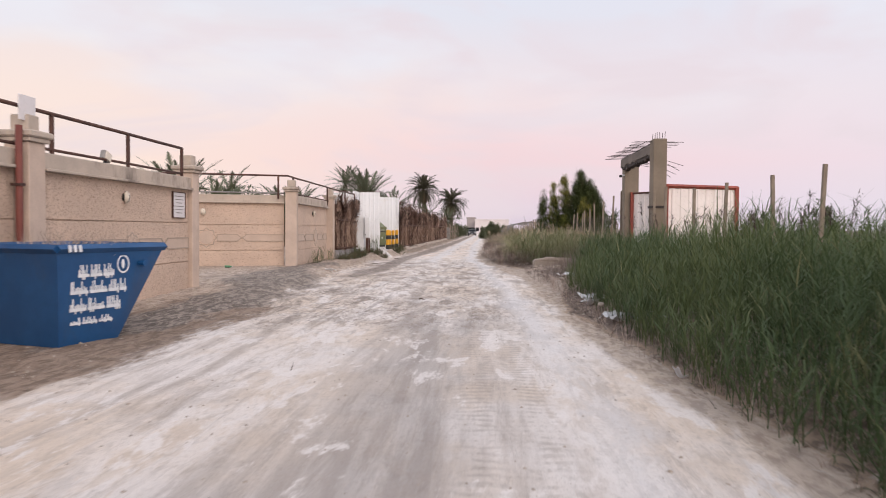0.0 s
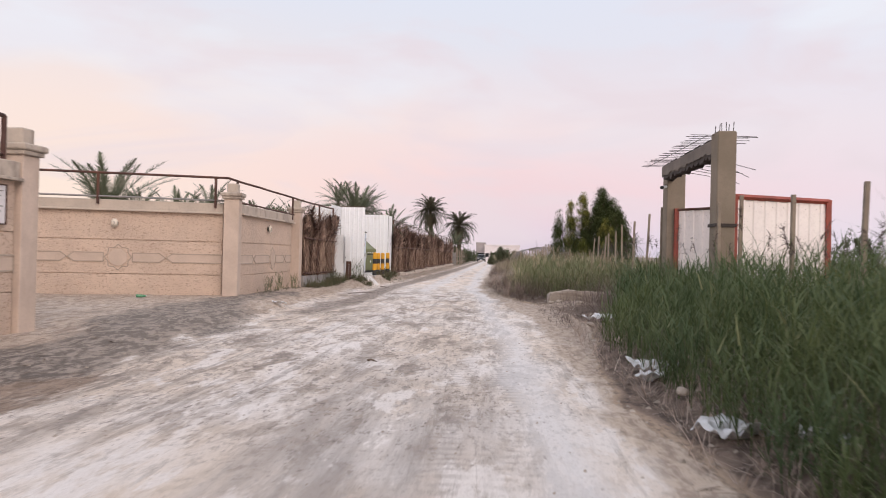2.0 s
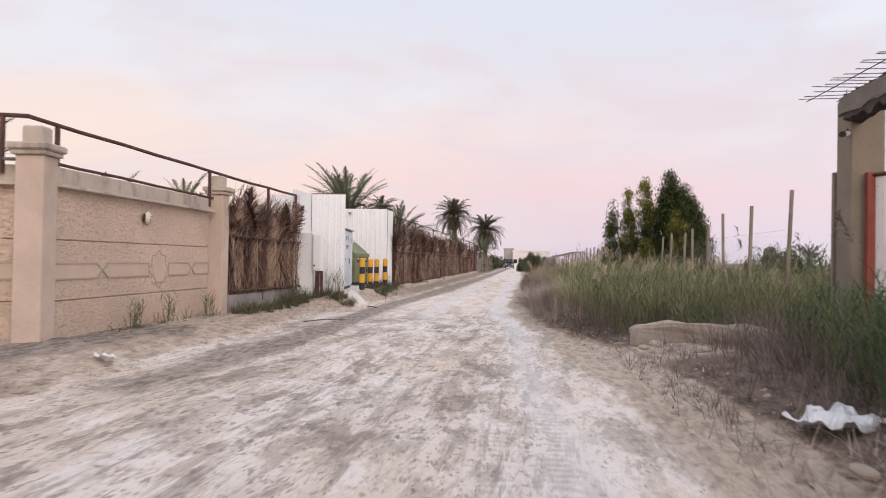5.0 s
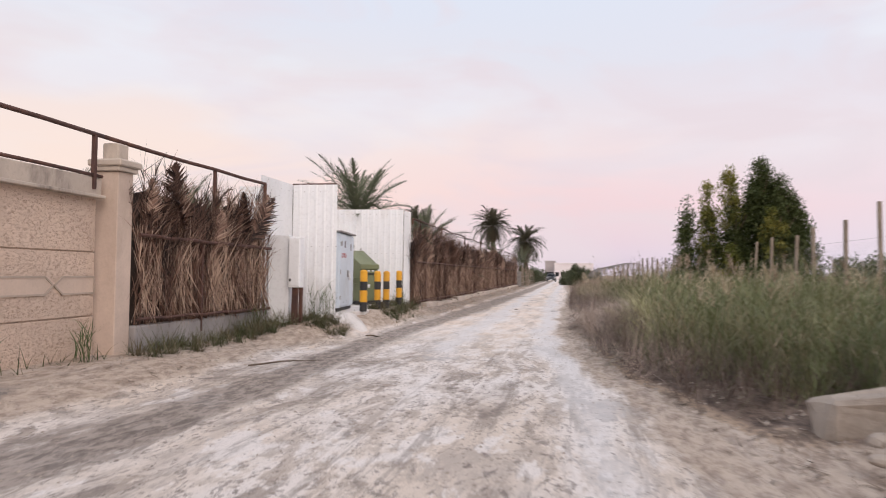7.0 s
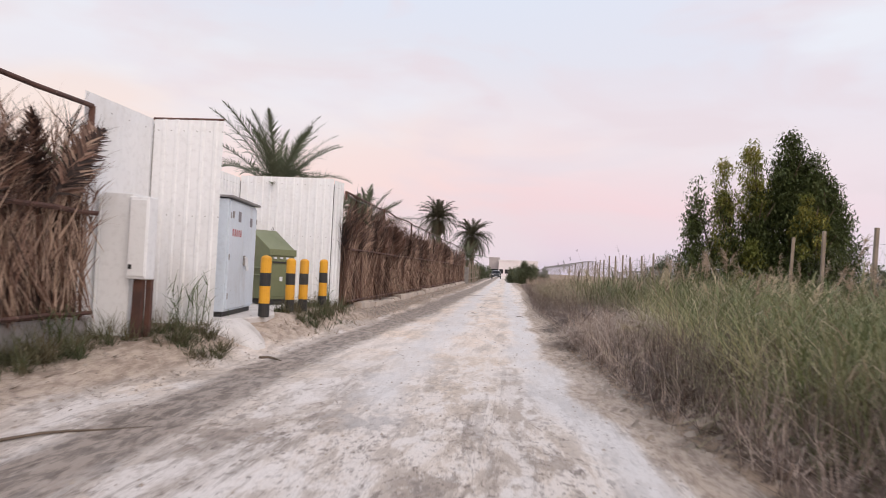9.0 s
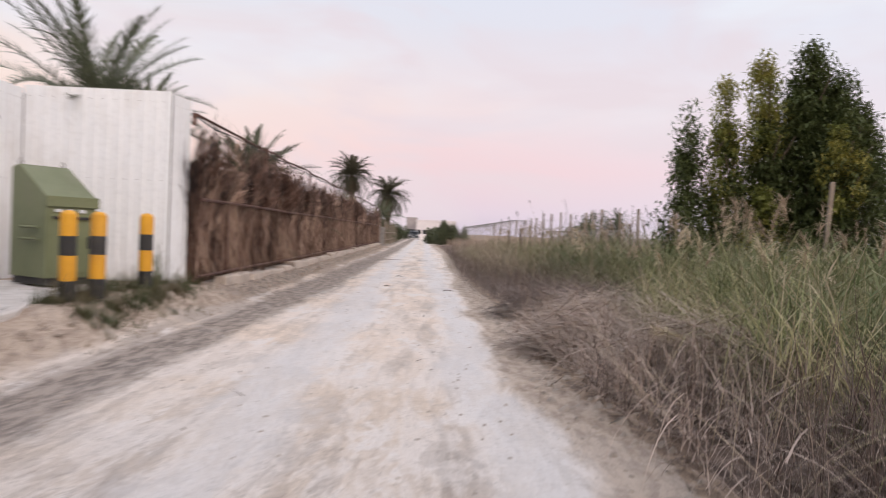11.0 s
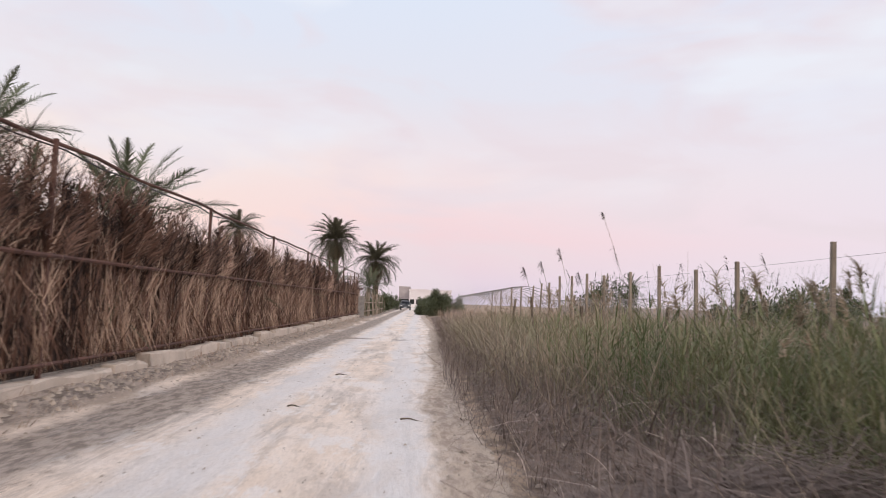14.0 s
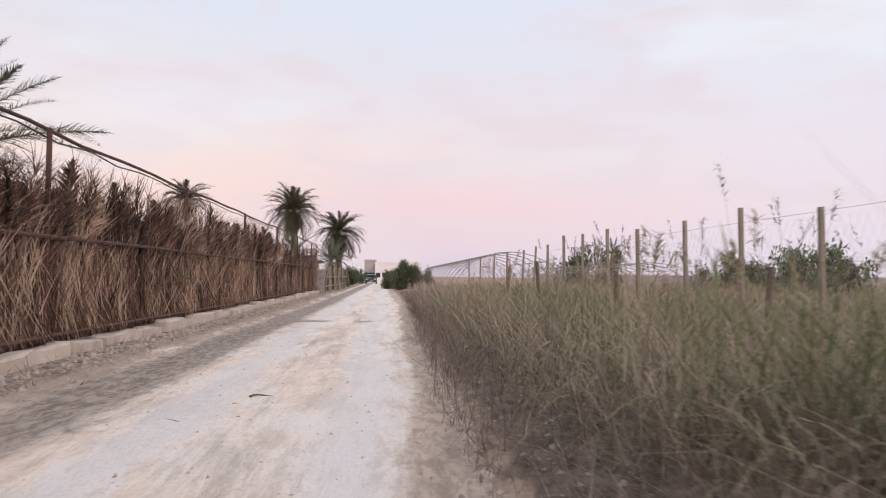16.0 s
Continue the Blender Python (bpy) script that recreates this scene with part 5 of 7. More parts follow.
def gate_leaf(p, q, z0, z1, label, top=RED, tw=0.09):
    g = thing("sheet_gate", label, "gate", group="gate leaves")
    ribbed_sheet("sheet", p, q, z0, z1 - 0.03, g, GATE_WHITE, pitch=0.32, depth=0.03)
    a, b = Vector((*p, 0)), Vector((*q, 0))
    d = (b - a).normalized()
    n = Vector((d.y, -d.x, 0)) * 0.03
    up = Vector((0, 0, 1))
    part("top_frame", square_bar([a - d * 0.04 + up * z1 + n, b + d * 0.04 + up * z1 + n], tw), top, g)
    for c in (a, b):
        part("side_frame", square_bar([c + up * (z0 - 0.2) + n, c + up * (z1 + 0.04) + n], 0.11), RED, g)
    part("mid_frame", square_bar([a + up * ((z0 + z1) / 2) - n * 2, b + up * ((z0 + z1) / 2) - n * 2], 0.06), RED, g)


gate_leaf((5.40, 28.3), (6.95, 26.15), 0.5, 3.03, "white ribbed sheet-metal gate leaf in a thin red-brown frame", RUST, 0.05)
gate_leaf((5.38, 23.03), (7.87, 24.02), 0.5, 3.0, "white ribbed sheet-metal gate leaf in a red steel frame")


# ---- stakes of the field fence ----
def stakes():
    rnd = random.Random(6)
    bm = box(-0.034, 0.034, -0.034, 0.034, 0, 2.55, 0.006)
    for v in bm.verts:
        if v.co.z > 1:
            v.co.x += 0.01
    first = None
    rows = [(5.46, 12.8, 2.76), (5.49, 14.7, 2.72), (5.13, 16.76, 2.70), (5.18, 19.24, 2.72), (4.89, 21.1, 2.86), (4.94, 22.6, 2.82)]
    rows += [(5.1, 29.0, 3.15), (5.1, 31.28, 3.08), (5.1, 33.79, 2.95), (5.1, 35.95, 2.90), (5.1, 37.7, 2.69), (5.1, 39.63, 2.66), (5.1, 41.17, 2.57), (5.1, 43.3, 2.62), (5.05, 45.0, 2.57)]
    rows += [(4.92, 51.95, 2.55), (4.87, 54.85, 2.42), (4.8, 56.65, 2.35), (4.65, 58.55, 2.52), (4.5, 60.35, 2.45), (4.36, 62.5, 2.43), (4.28, 64.4, 2.56), (4.2, 66.4, 2.55), (4.14, 68.1, 2.6), (4.06, 70.0, 2.42),
             (4.0, 72.1, 2.45), (4.0, 74.3, 2.4), (3.9, 77, 2.4), (3.8, 80, 2.4), (3.7, 84, 2.4), (3.6, 88, 2.4)]
    for x, y, top in rows:
        m = pose(x, y, top - 2.55, rnd.uniform(-1.5, 1.5), rnd.uniform(-1.5, 2.5), rnd.uniform(-10, 10))
        if first is None:
            first = part("fence_stake", bm, WOOD)
            tagged(first, "weathered square wooden fence stake standing among reeds", "stake", "field fence stakes")
            first.matrix_basis = m
        else:
            copy_thing(first, m)


stakes()


def old_posts():
    """Short dark stumps between the stakes."""
    rnd = random.Random(16)
    first = None
    for x, y, top, lean in ((4.3, 57.2, 1.55, 4), (2.6, 64.0, 1.75, -7), (2.3, 67.5, 1.7, 5), (3.4, 60.8, 1.5, -4)):
        m = pose(x, y, top - 1.5, rnd.uniform(-4, 4), lean, rnd.uniform(0, 40))
        if first is None:
            first = tagged(part("old_post", tube([(0, 0, 0), (0.01, 0, 0.5), (0.0, 0.015, 1.0), (0.02, 0.0, 1.5)], 0.055, 8, None, 0.042), BARK), "short dark weathered post leaning in the dry grass", "post", "old field posts")
            first.matrix_basis = m
        else:
            copy_thing(first, m)


old_posts()


def wire_mesh():
    """Chain-link between the stakes of the field."""
    f = thing("wire_fence", "thin grey chain-link wire stretched between wooden stakes", "fence")
    b = Blades()
    for y0, y1, x0, x1 in ((31.4, 43.0, 5.1, 5.0), (50.0, 62.0, 4.6, 4.3)):
        n = int((y1 - y0) / 0.16)
        yy = np.linspace(y0, y1, n)
        xx = np.interp(yy, (y0, y1), (x0, x1))
        az = np.full(n, math.pi / 2)
        for s in (1, -1):
            p = np.stack([xx, yy, np.full(n, 0.5)], 1)
            b.arcs(p, az * s, 1.95, math.radians(60), 0.0, 0.0016, 1, 0.0, 1.0)
    o = tagged(new("mesh", b.mesh("mesh", GALV)), "diamond wire mesh", kind="stuff")
    o.parent = f
    for z in (0.9, 1.6, 2.25):
        part("strand", tube([(5.1, 31.4, z), (5.0, 43, z - 0.03)], 0.002, 4), STEEL, f)
        part("strand", tube([(4.6, 47, z), (4.15, 70, z - 0.03)], 0.002, 4), STEEL, f)


wire_mesh()


# ---- rubble and rubbish on the verge ----
def rough_block(name, size, m, material, label, category, seed, chips=0.06, group=""):
    rnd = random.Random(seed)
    if name == "stone":
        bm = bmesh.new()
        bmesh.ops.create_icosphere(bm, subdivisions=2, radius=0.5, matrix=Matrix.Diagonal((*size, 1)))
    else:
        bm = box(-size[0] / 2, size[0] / 2, -size[1] / 2, size[1] / 2, -size[2] / 2, size[2] / 2, 0.05)
        bmesh.ops.subdivide_edges(bm, edges=bm.edges[:], cuts=3, use_grid_fill=True)
    if name != "stone":
        for v in bm.verts:
            if v.co.x < -0.8 and v.co.z > 0:
                v.co.z *= 0.62
    off = Vector((seed * 3.1, seed * 1.7, 0))
    for v in bm.verts:
        v.co += Vector((noise.noise(v.co * 3 + off), noise.noise(v.co * 3 + off * 2), noise.noise(v.co * 3 + off * 3))) * chips
    o = part(name, bm, material)
    o.matrix_basis = m
    return tagged(o, label, category, group)


rough_block("concrete_block", (2.6, 0.5, 0.44), pose(2.9, 28.45, 0.25, 3, 1, -1), BLOCK, "long fallen concrete block with chipped pale edges on the verge", "concrete block", 2, 0.13)
rough_block("stone", (0.28, 0.24, 0.2), pose(1.95, 28.0, 0.14, 0, 10, 30), STONE, "tan stone lying against the concrete block", "stone", 5, 0.06)
for k, (sx, sy, ss) in enumerate(((2.4, 26.9, 0.25), (2.8, 26.8, 0.24), (3.5, 26.7, 0.3), (1.6, 27.2, 0.2), (0.9, 33.0, 0.22), (0.35, 34.2, 0.2), (0.62, 34.6, 0.24), (0.5, 36.2, 0.25), (0.15, 38.3, 0.2), (0.3, 40.4, 0.2), (0.05, 42.4, 0.17), (0.35, 43.6, 0.2), (0.0, 45.0, 0.2), (1.9, 13.6, 0.16), (2.1, 18.2, 0.2), (1.95, 20.6, 0.22))):
    rough_block("stone", (ss, ss * 0.75, ss * 0.45), pose(sx, sy, 0.22 if sx > 1.2 else 0.14, 0, 8, k * 47), STONE, "pale limestone lump among litter on the verge", "stone", 20 + k, ss * 0.3, "verge stones")


def plastic_sheet(x, y, w, l, seed, label):
    """A crumpled torn sheet lying on the litter."""
    bm = bmesh.new()
    bmesh.ops.create_grid(bm, x_segments=16, y_segments=16, size=0.5)
    o = Vector((seed * 5.3, seed * 2.9, 0))
    for v in bm.verts:
        a = math.atan2(v.co.y, v.co.x)
        r = 1 + 0.35 * noise.noise(Vector((math.cos(a), math.sin(a), seed * 1.0)) * 1.6)
        v.co.x *= w * r
        v.co.y *= l * r
        v.co.z = 0.10 + 0.13 * noise.noise(v.co * 4.5 + o) + 0.07 * noise.noise(v.co * 11 + o)
    bmesh.ops.solidify(bm, geom=bm.faces[:], thickness=0.006)
    ob = part("plastic_sheet", bm, PLASTIC)
    ob.matrix_basis = pose(x, y, float(ground_z(x, y)), 0, 0, seed * 40)
    tagged(ob, label, "litter", "plastic litter")


for k, (px, py, pw, pl) in enumerate(((2.35, 22.1, 0.75, 0.5), (2.6, 21.3, 0.4, 0.3), (2.12, 15.8, 0.6, 0.4), (1.95, 15.2, 0.3, 0.3), (2.05, 12.4, 0.55, 0.4), (2.5, 11.8, 0.35, 0.3), (1.9, 8.0, 0.18, 0.12), (-5.6, 24.5, 0.4, 0.2))):
    plastic_sheet(px, py, pw, pl, k + 1, "crumpled torn white plastic sheet among dry litter")


def scatter_stones(name, label, n, area, size, seed, material, keep):
    """Small stones pressed into the ground, as one heap of stuff."""
    r = np.random.RandomState(seed)
    x, y = r.uniform(area[0], area[1], n), r.uniform(area[2], area[3], n)
    ok = keep(x, y, r.uniform(0, 1, n))
    x, y = x[ok], y[ok]
    n = len(x)
    s = np.minimum(r.lognormal(math.log(size), 0.5, n), size * 1.6)
    z = ground_z(x, y)
    octa = np.array([[1, 0, 0], [0, 1, 0], [-1, 0, 0], [0, -1, 0], [0.25, 0.1, 0.62], [-0.3, 0.2, 0.55], [-0.2, -0.35, 0.6], [0.3, -0.3, 0.5]])
    a = r.uniform(0, 6.28, n)
    v = octa[None] * (1 + r.uniform(-0.3, 0.3, (n, 8, 3))) * s[:, None, None]
    v = np.stack([v[..., 0] * np.cos(a)[:, None] - v[..., 1] * np.sin(a)[:, None] * 0.8, v[..., 0] * np.sin(a)[:, None] + v[..., 1] * np.cos(a)[:, None] * 0.8, v[..., 2]], 2)
    v = v + np.stack([x, y, z - 0.15 * s], 1)[:, None]
    f = np.array([[0, 1, 5, 4], [1, 2, 6, 5], [2, 3, 7, 6], [3, 0, 4, 7], [4, 5, 6, 7]])
    q = (f[None] + np.arange(n)[:, None, None] * 8).reshape(-1, 4)
    tagged(new(name, mesh_np(name, v.reshape(-1, 3), q, material)), label, "stones", kind="stuff")


scatter_stones("road_grit", "small stones and clods scattered on the dirt track", 2600, (-5.4, 1.8, 1, 75), 0.016, 41, STONE, lambda x, y, u: (x < road_right(y)) & (x > road_left(y)))
scatter_stones("verge_rubble", "broken stones and dry clods along the verge", 4200, (-0.9, 3.2, 1, 80), 0.03, 42, STONE, lambda x, y, u: (x > road_right(y) - 0.15) & (x < road_right(y) + 1.2) & (((y < 33) & (u < np.interp(y, (10, 15), (0.3, 0.9)))) | (y > 46) | (u < 0.5)))
scatter_stones("verge_clods", "pale stones and dry clods at the foot of the dead brush", 520, (-0.6, 1.0, 33.5, 47), 0.055, 45, STONE, lambda x, y, u: (x > road_right(y) + 0.0) & (x < road_right(y) + 0.85 * u + 0.15))
scatter_stones("shoulder_rubble", "grey stones and clods along the raised shoulder", 3600, (-7.2, -4.6, 6, 90), 0.024, 43, STONE, lambda x, y, u: (x < road_left(y) + 0.1) & (x > -6.9 + 1.4 * (y > 45)) & (u < np.where(y < 30, 0.18, 1.0)))

scatter_stones("kerb_rubble", "broken stones and dark clods at the foot of the kerb", 1900, (-5.45, -4.95, 45.5, 92), 0.045, 44, STONE, lambda x, y, u: u < np.interp(x, (-5.45, -4.95), (1, 0.2)))


# ---- date palms ----
def frond_mesh(name, material, length, droop, seed, leaf=0.46, n=40, tone=0.5, width=0.038):
    r = np.random.RandomState(seed)
    b = Blades()
    c = b.arcs(np.zeros((1, 3)), 0.0, length, 0.25, droop, 0.05, 10, None, 0.2, tone=tone)[0]
    t = np.linspace(0.14, 0.99, n)
    pos = np.stack([np.interp(t, np.linspace(0, 1, 11), c[:, k]) for k in range(3)], 1)
    for s in (1, -1):
        el = 0.45 + r.normal(0, 0.18, n) - 0.3 * t
        az = s * (1.05 - 0.55 * t + r.normal(0, 0.08, n))
        ln = leaf * np.sin(np.pi * np.clip(t * 0.86 + 0.16, 0, 1)) ** 0.6 * r.uniform(0.85, 1.1, n)
        b.arcs(pos, az, ln, el, r.uniform(0.4, 1.1, n), width, 2, 0.0, 0.12, tone=np.clip(tone + r.normal(0, 0.15, n), 0, 1))
    return b.mesh(name, material)


FRONDS = [frond_mesh("frond", FROND, 2.6, d, 50 + i, 0.38, 58, 0.5, 0.025) for i, d in enumerate((0.7, 1.2, 1.85))]
FRONDS_FAR = [frond_mesh("frond", FROND_DUSTY, 2.6, d, 50 + i) for i, d in enumerate((0.7, 1.2, 1.85))]
FRONDS_OLD = [frond_mesh("dead_frond", FROND_OLD, 2.2, 1.5, 60)]


def palm(x, y, base, crown_z, scale, seed, n=34, spread=(-0.35, 1.35), dead=10, label="date palm with a full grey-green crown", trunk_r=0.2):
    p = thing("date_palm", label, "palm tree", pose(x, y, base), "date palms")
    rnd = random.Random(seed)
    h = crown_z - base
    far = trunk_r > 0.3
    bm = bmesh.new()
    k = max(6, int(h / 0.28))
    rings = []
    for i in range(k + 1):
        z = h * i / k
        r = trunk_r * (1.25 - 0.35 * i / k) * (1.12 if i % 2 else 0.92)
        rings.append([bm.verts.new((r * math.cos(a * math.pi / 5) + 0.1 * math.sin(z * 0.4), r * math.sin(a * math.pi / 5), z)) for a in range(10)])
    for q, s in zip(rings, rings[1:]):
        for a in range(10):
            bm.faces.new((q[a], q[(a + 1) % 10], s[(a + 1) % 10], s[a]))
    bm.faces.new(rings[-1])
    part("trunk", bm, PALM_BARK, p)
    top = 0.1 * math.sin(h * 0.4)
    for i in range(n):
        f = i / (n - 1)
        el = spread[0] + (spread[1] - spread[0]) * f ** 0.9 + rnd.uniform(-0.12, 0.12)
        az = i * 137.5 + rnd.uniform(-15, 15)
        s = scale * rnd.uniform(0.85, 1.1)
        o = new("frond", (FRONDS_FAR if far else FRONDS)[(1 if far else 0) if el > 0.9 else rnd.choice((1, 2, 2) if far else (0, 1, 1, 2))])
        o.parent = p
        o.matrix_basis = pose(top, 0, h, 0, 0, az) @ pose(0, 0, 0, rnd.uniform(-25, 25), -math.degrees(el) + 14, 0) @ Matrix.Scale(s, 4)
    for i in range(dead):
        o = new("dead_frond", FRONDS_OLD[0])
        o.parent = p
        o.matrix_basis = pose(top, 0, h - 0.15, 0, 0, i * 97.3) @ pose(0, 0, 0, rnd.uniform(-30, 30), rnd.uniform(35, 75), 0) @ Matrix.Scale(scale * rnd.uniform(0.6, 0.9), 4)
    return p


LOOSE = [frond_mesh("loose_frond", FENCE_LEAF, 1.15, d, 90 + i, 0.30, 34, tone) for i, (d, tone) in enumerate(((0.3, 0.1), (0.8, 0.25), (0.5, 0.62), (1.1, 0.4)))]
for fence, (lx, ly), (mx, my), zb, count, seed in ((SHORT_FENCE, (-6.93, 31.6), (-6.86, 35.9), 2.0, 14, 5), (LONG_FENCE, (-5.72, 45.8), (-5.64, 78.0), 1.9, 60, 6)):
    rnd = random.Random(seed)
    for k in range(count):
        f = (k + rnd.random()) / count
        o = new("loose_frond", LOOSE[rnd.randrange(4)])
        o.parent = fence
        o.matrix_basis = pose(lx + (mx - lx) * f, ly + (my - ly) * f, zb + rnd.uniform(-0.3, 0.15), 0, 0, rnd.choice((90, -90, 80, -75))) @ pose(0, 0, 0, rnd.uniform(-70, 70), -rnd.uniform(50, 95), 0) @ Matrix.Scale(rnd.uniform(0.6, 1.15), 4)


YOUNG = "young date palm with stiff grey-green fronds behind the screen"
palm(-8.3, 47.3, 0.2, 3.3, 1.15, 1, 30, (0.36, 1.42), 0, YOUNG)
palm(-8.0, 58.5, 0.2, 2.9, 1.0, 2, 38, (0.0, 1.4), 4, YOUNG)
palm(-8.6, 55.2, 0.2, 1.9, 0.85, 3, 20, (0.2, 1.4), 4, YOUNG)
palm(-8.4, 66.0, 0.2, 1.8, 0.85, 4, 20, (0.2, 1.4), 4, YOUNG)
palm(-22.9, 127.0, 0.0, 9.2, 1.4, 5, 50, (-0.25, 1.35), 16, trunk_r=0.34)
palm(-13.4, 29.8, 0.2, 2.4, 1.05, 6, 36, (0.1, 1.4), 4, YOUNG)
palm(-16.4, 41.5, 0.2, 2.2, 1.1, 7, 36, (0.1, 1.4), 4, YOUNG)
palm(-13.8, 47.0, 0.2, 2.2, 1.1, 8, 36, (0.1, 1.4), 4, YOUNG)
palm(-21.5, 58.0, 0.2, 4.2, 1.15, 9, 28, (-0.2, 1.4), 6)
palm(-17.5, 66.0, 0.2, 3.6, 1.1, 10, 26, (-0.2, 1.4), 6)
palm(-12.3, 60.0, 0.2, 5.2, 0.85, 11, 34, (-0.3, 1.4), 10)
palm(-25.0, 50.0, 0.2, 3.4, 1.1, 12, 26, (-0.1, 1.4), 5)
palm(-29.0, 62.0, 0.2, 4.2, 1.15, 13, 26, (-0.2, 1.4), 5)
palm(-11.9, 131.0, 0.0, 8.7, 1.55, 14, 92, (-0.55, 1.4), 40, trunk_r=0.34)
palm(-7.3, 139.0, 0.0, 6.7, 1.55, 15, 92, (-0.55, 1.4), 40, trunk_r=0.34)
palm(-10.5, 122.0, 0.0, 3.6, 1.2, 16, 44, (-0.4, 1.4), 12)
palm(-7.4, 128.0, 0.0, 2.9, 1.2, 17, 44, (-0.4, 1.4), 12)
palm(33.0, 105.0, 0.1, 2.5, 0.85, 18, 30, (0.0, 1.4), 5, "low young date palm in the dry field")
palm(19.0, 110.0, 0.1, 3.3, 0.8, 19, 24, (0.0, 1.4), 5, "date palm among far field trees")


for k in range(9):
    palm(-7.4 - 0.5 * math.sin(k * 2.2), 47.6 + k * 3.1, 0.2, 1.15 + 0.3 * math.sin(k * 1.7), 0.75, 30 + k, 13, (0.35, 1.3), 3, "young palm pushing up close behind the frond fence")


# ---- leafy trees and bushes ----
def leaf_cloud(name, columns, material, n, leaf, seed, clump=0.2):
    """Leaves in clumps round upright columns (x, y, z0, z1, radius)."""
    r = np.random.RandomState(seed)
    b = Blades()
    weight = np.array([c[4] * (c[3] - c[2]) for c in columns])
    for (x, y, z0, z1, rad), w in zip(columns, weight / weight.sum()):
        m = max(6, int(n * w / 80))
        u = r.uniform(0, 1, m)
        prof = np.sin(np.pi * np.clip(u * 0.84 + 0.15, 0, 1)) ** 0.75 * (1.12 - 0.5 * u)
        a = r.uniform(0, 6.28, m)
        rr = rad * prof * np.sqrt(r.uniform(0.15, 1.0, m)) * r.uniform(0.8, 1.2, m)
        c = np.stack([x + rr * np.cos(a), y + rr * np.sin(a), z0 + (z1 - z0) * u], 1)
        k = 80
        off = r.normal(0, 1, (m * k, 3))
        off /= np.linalg.norm(off, axis=1)[:, None]
        size = np.repeat(r.uniform(0.7, 1.5, m), k)
        p = np.repeat(c, k, 0) + off * (r.uniform(0, 1, m * k) ** 0.45 * size * clump * 1.45)[:, None] * np.array([1, 1, 1.2])
        b.arcs(p, r.uniform(0, 6.28, m * k), r.uniform(0.7, 1.3, m * k) * leaf, r.uniform(-1.2, 0.9, m * k), r.uniform(-0.3, 0.8, m * k), leaf * (0.34 if leaf < 0.13 else 0.5), 2 if leaf < 0.13 else 1, r.uniform(-0.7, 0.7, m * k), 0.15 if leaf < 0.13 else 0.35, 0.5)
    return b.mesh(name, material)


def leafy_tree(name, label, x, y, stems, crowns, category="tree", group=""):
    t = thing(name, label, category, group=group)
    for i, (bx, by, tx, ty, h, r0) in enumerate(stems):
        pts = [(bx + (tx - bx) * f + 0.06 * math.sin(7 * f + i), by + (ty - by) * f + 0.05 * math.cos(6 * f + i), 0.05 + h * f) for f in (0, 0.2, 0.4, 0.6, 0.8, 1.0)]
        part("trunk", tube(pts, r0, 8, None, r0 * 0.25), BARK, t, smooth=True)
        rnd = random.Random(i)
        for k in range(7):
            f = 0.3 + 0.09 * k
            p = Vector(pts[min(5, int(f * 5))])
            a = rnd.uniform(0, 6.28)
            part("limb", tube([p, p + Vector((0.3 * math.cos(a), 0.3 * math.sin(a), 0.25)), p + Vector((0.55 * math.cos(a), 0.55 * math.sin(a), 0.65))], 0.025, 5, None, 0.008), BARK, t)
    for k, (columns, material, n, leaf, seed, clump) in enumerate(crowns):
        o = new("crown", leaf_cloud("crown", columns, material, n, leaf, seed, clump))
        o.parent = t
        if material is LEAF_YELLOW:
            tagged(o, "yellowing upright leafy shoots")
    return t


leafy_tree("roadside_tree", "dense dark green roadside tree with yellowing upright shoots", 5.6, 46.8,
           [(5.8, 46.9, 5.75, 46.9, 5.0, 0.09), (6.3, 46.8, 6.8, 46.7, 3.9, 0.08), (5.1, 46.8, 4.78, 46.7, 4.7, 0.06), (4.6, 46.8, 4.05, 46.8, 4.1, 0.05), (4.3, 46.9, 3.4, 46.9, 3.6, 0.05), (5.9, 46.5, 6.2, 46.1, 3.4, 0.07)],
           [([(5.76, 46.95, 0.9, 5.3, 0.85), (6.25, 46.8, 0.7, 4.75, 0.9), (6.7, 46.75, 0.7, 4.05, 0.8), (7.0, 46.7, 0.6, 3.2, 0.6), (5.55, 46.8, 0.6, 4.4, 0.7), (6.1, 46.35, 0.4, 3.9, 1.0), (6.6, 47.2, 0.6, 4.3, 0.95), (5.9, 47.4, 0.6, 4.7, 0.9), (6.1, 46.8, 0.3, 2.6, 1.35), (5.1, 47.0, 0.3, 2.6, 0.9)], LEAF, 84000, 0.105, 71, 0.20),
            ([(3.4, 46.95, 1.0, 4.1, 0.42), (3.35, 46.85, 0.7, 3.0, 0.55), (4.1, 46.9, 0.4, 3.7, 0.55), (4.9, 46.95, 0.5, 3.6, 0.6), (4.4, 46.95, 0.3, 2.4, 0.85)], LEAF, 24000, 0.10, 72, 0.16),
            ([(4.93, 46.85, 1.8, 4.3, 0.45)], LEAF, 3200, 0.09, 74, 0.13),
            ([(4.02, 46.8, 1.9, 4.6, 0.30), (4.7, 46.7, 3.1, 5.05, 0.38), (4.7, 46.5, 0.9, 2.5, 0.5), (5.9, 46.0, 2.2, 3.6, 0.4)], LEAF_YELLOW, 12500, 0.095, 73, 0.13)])


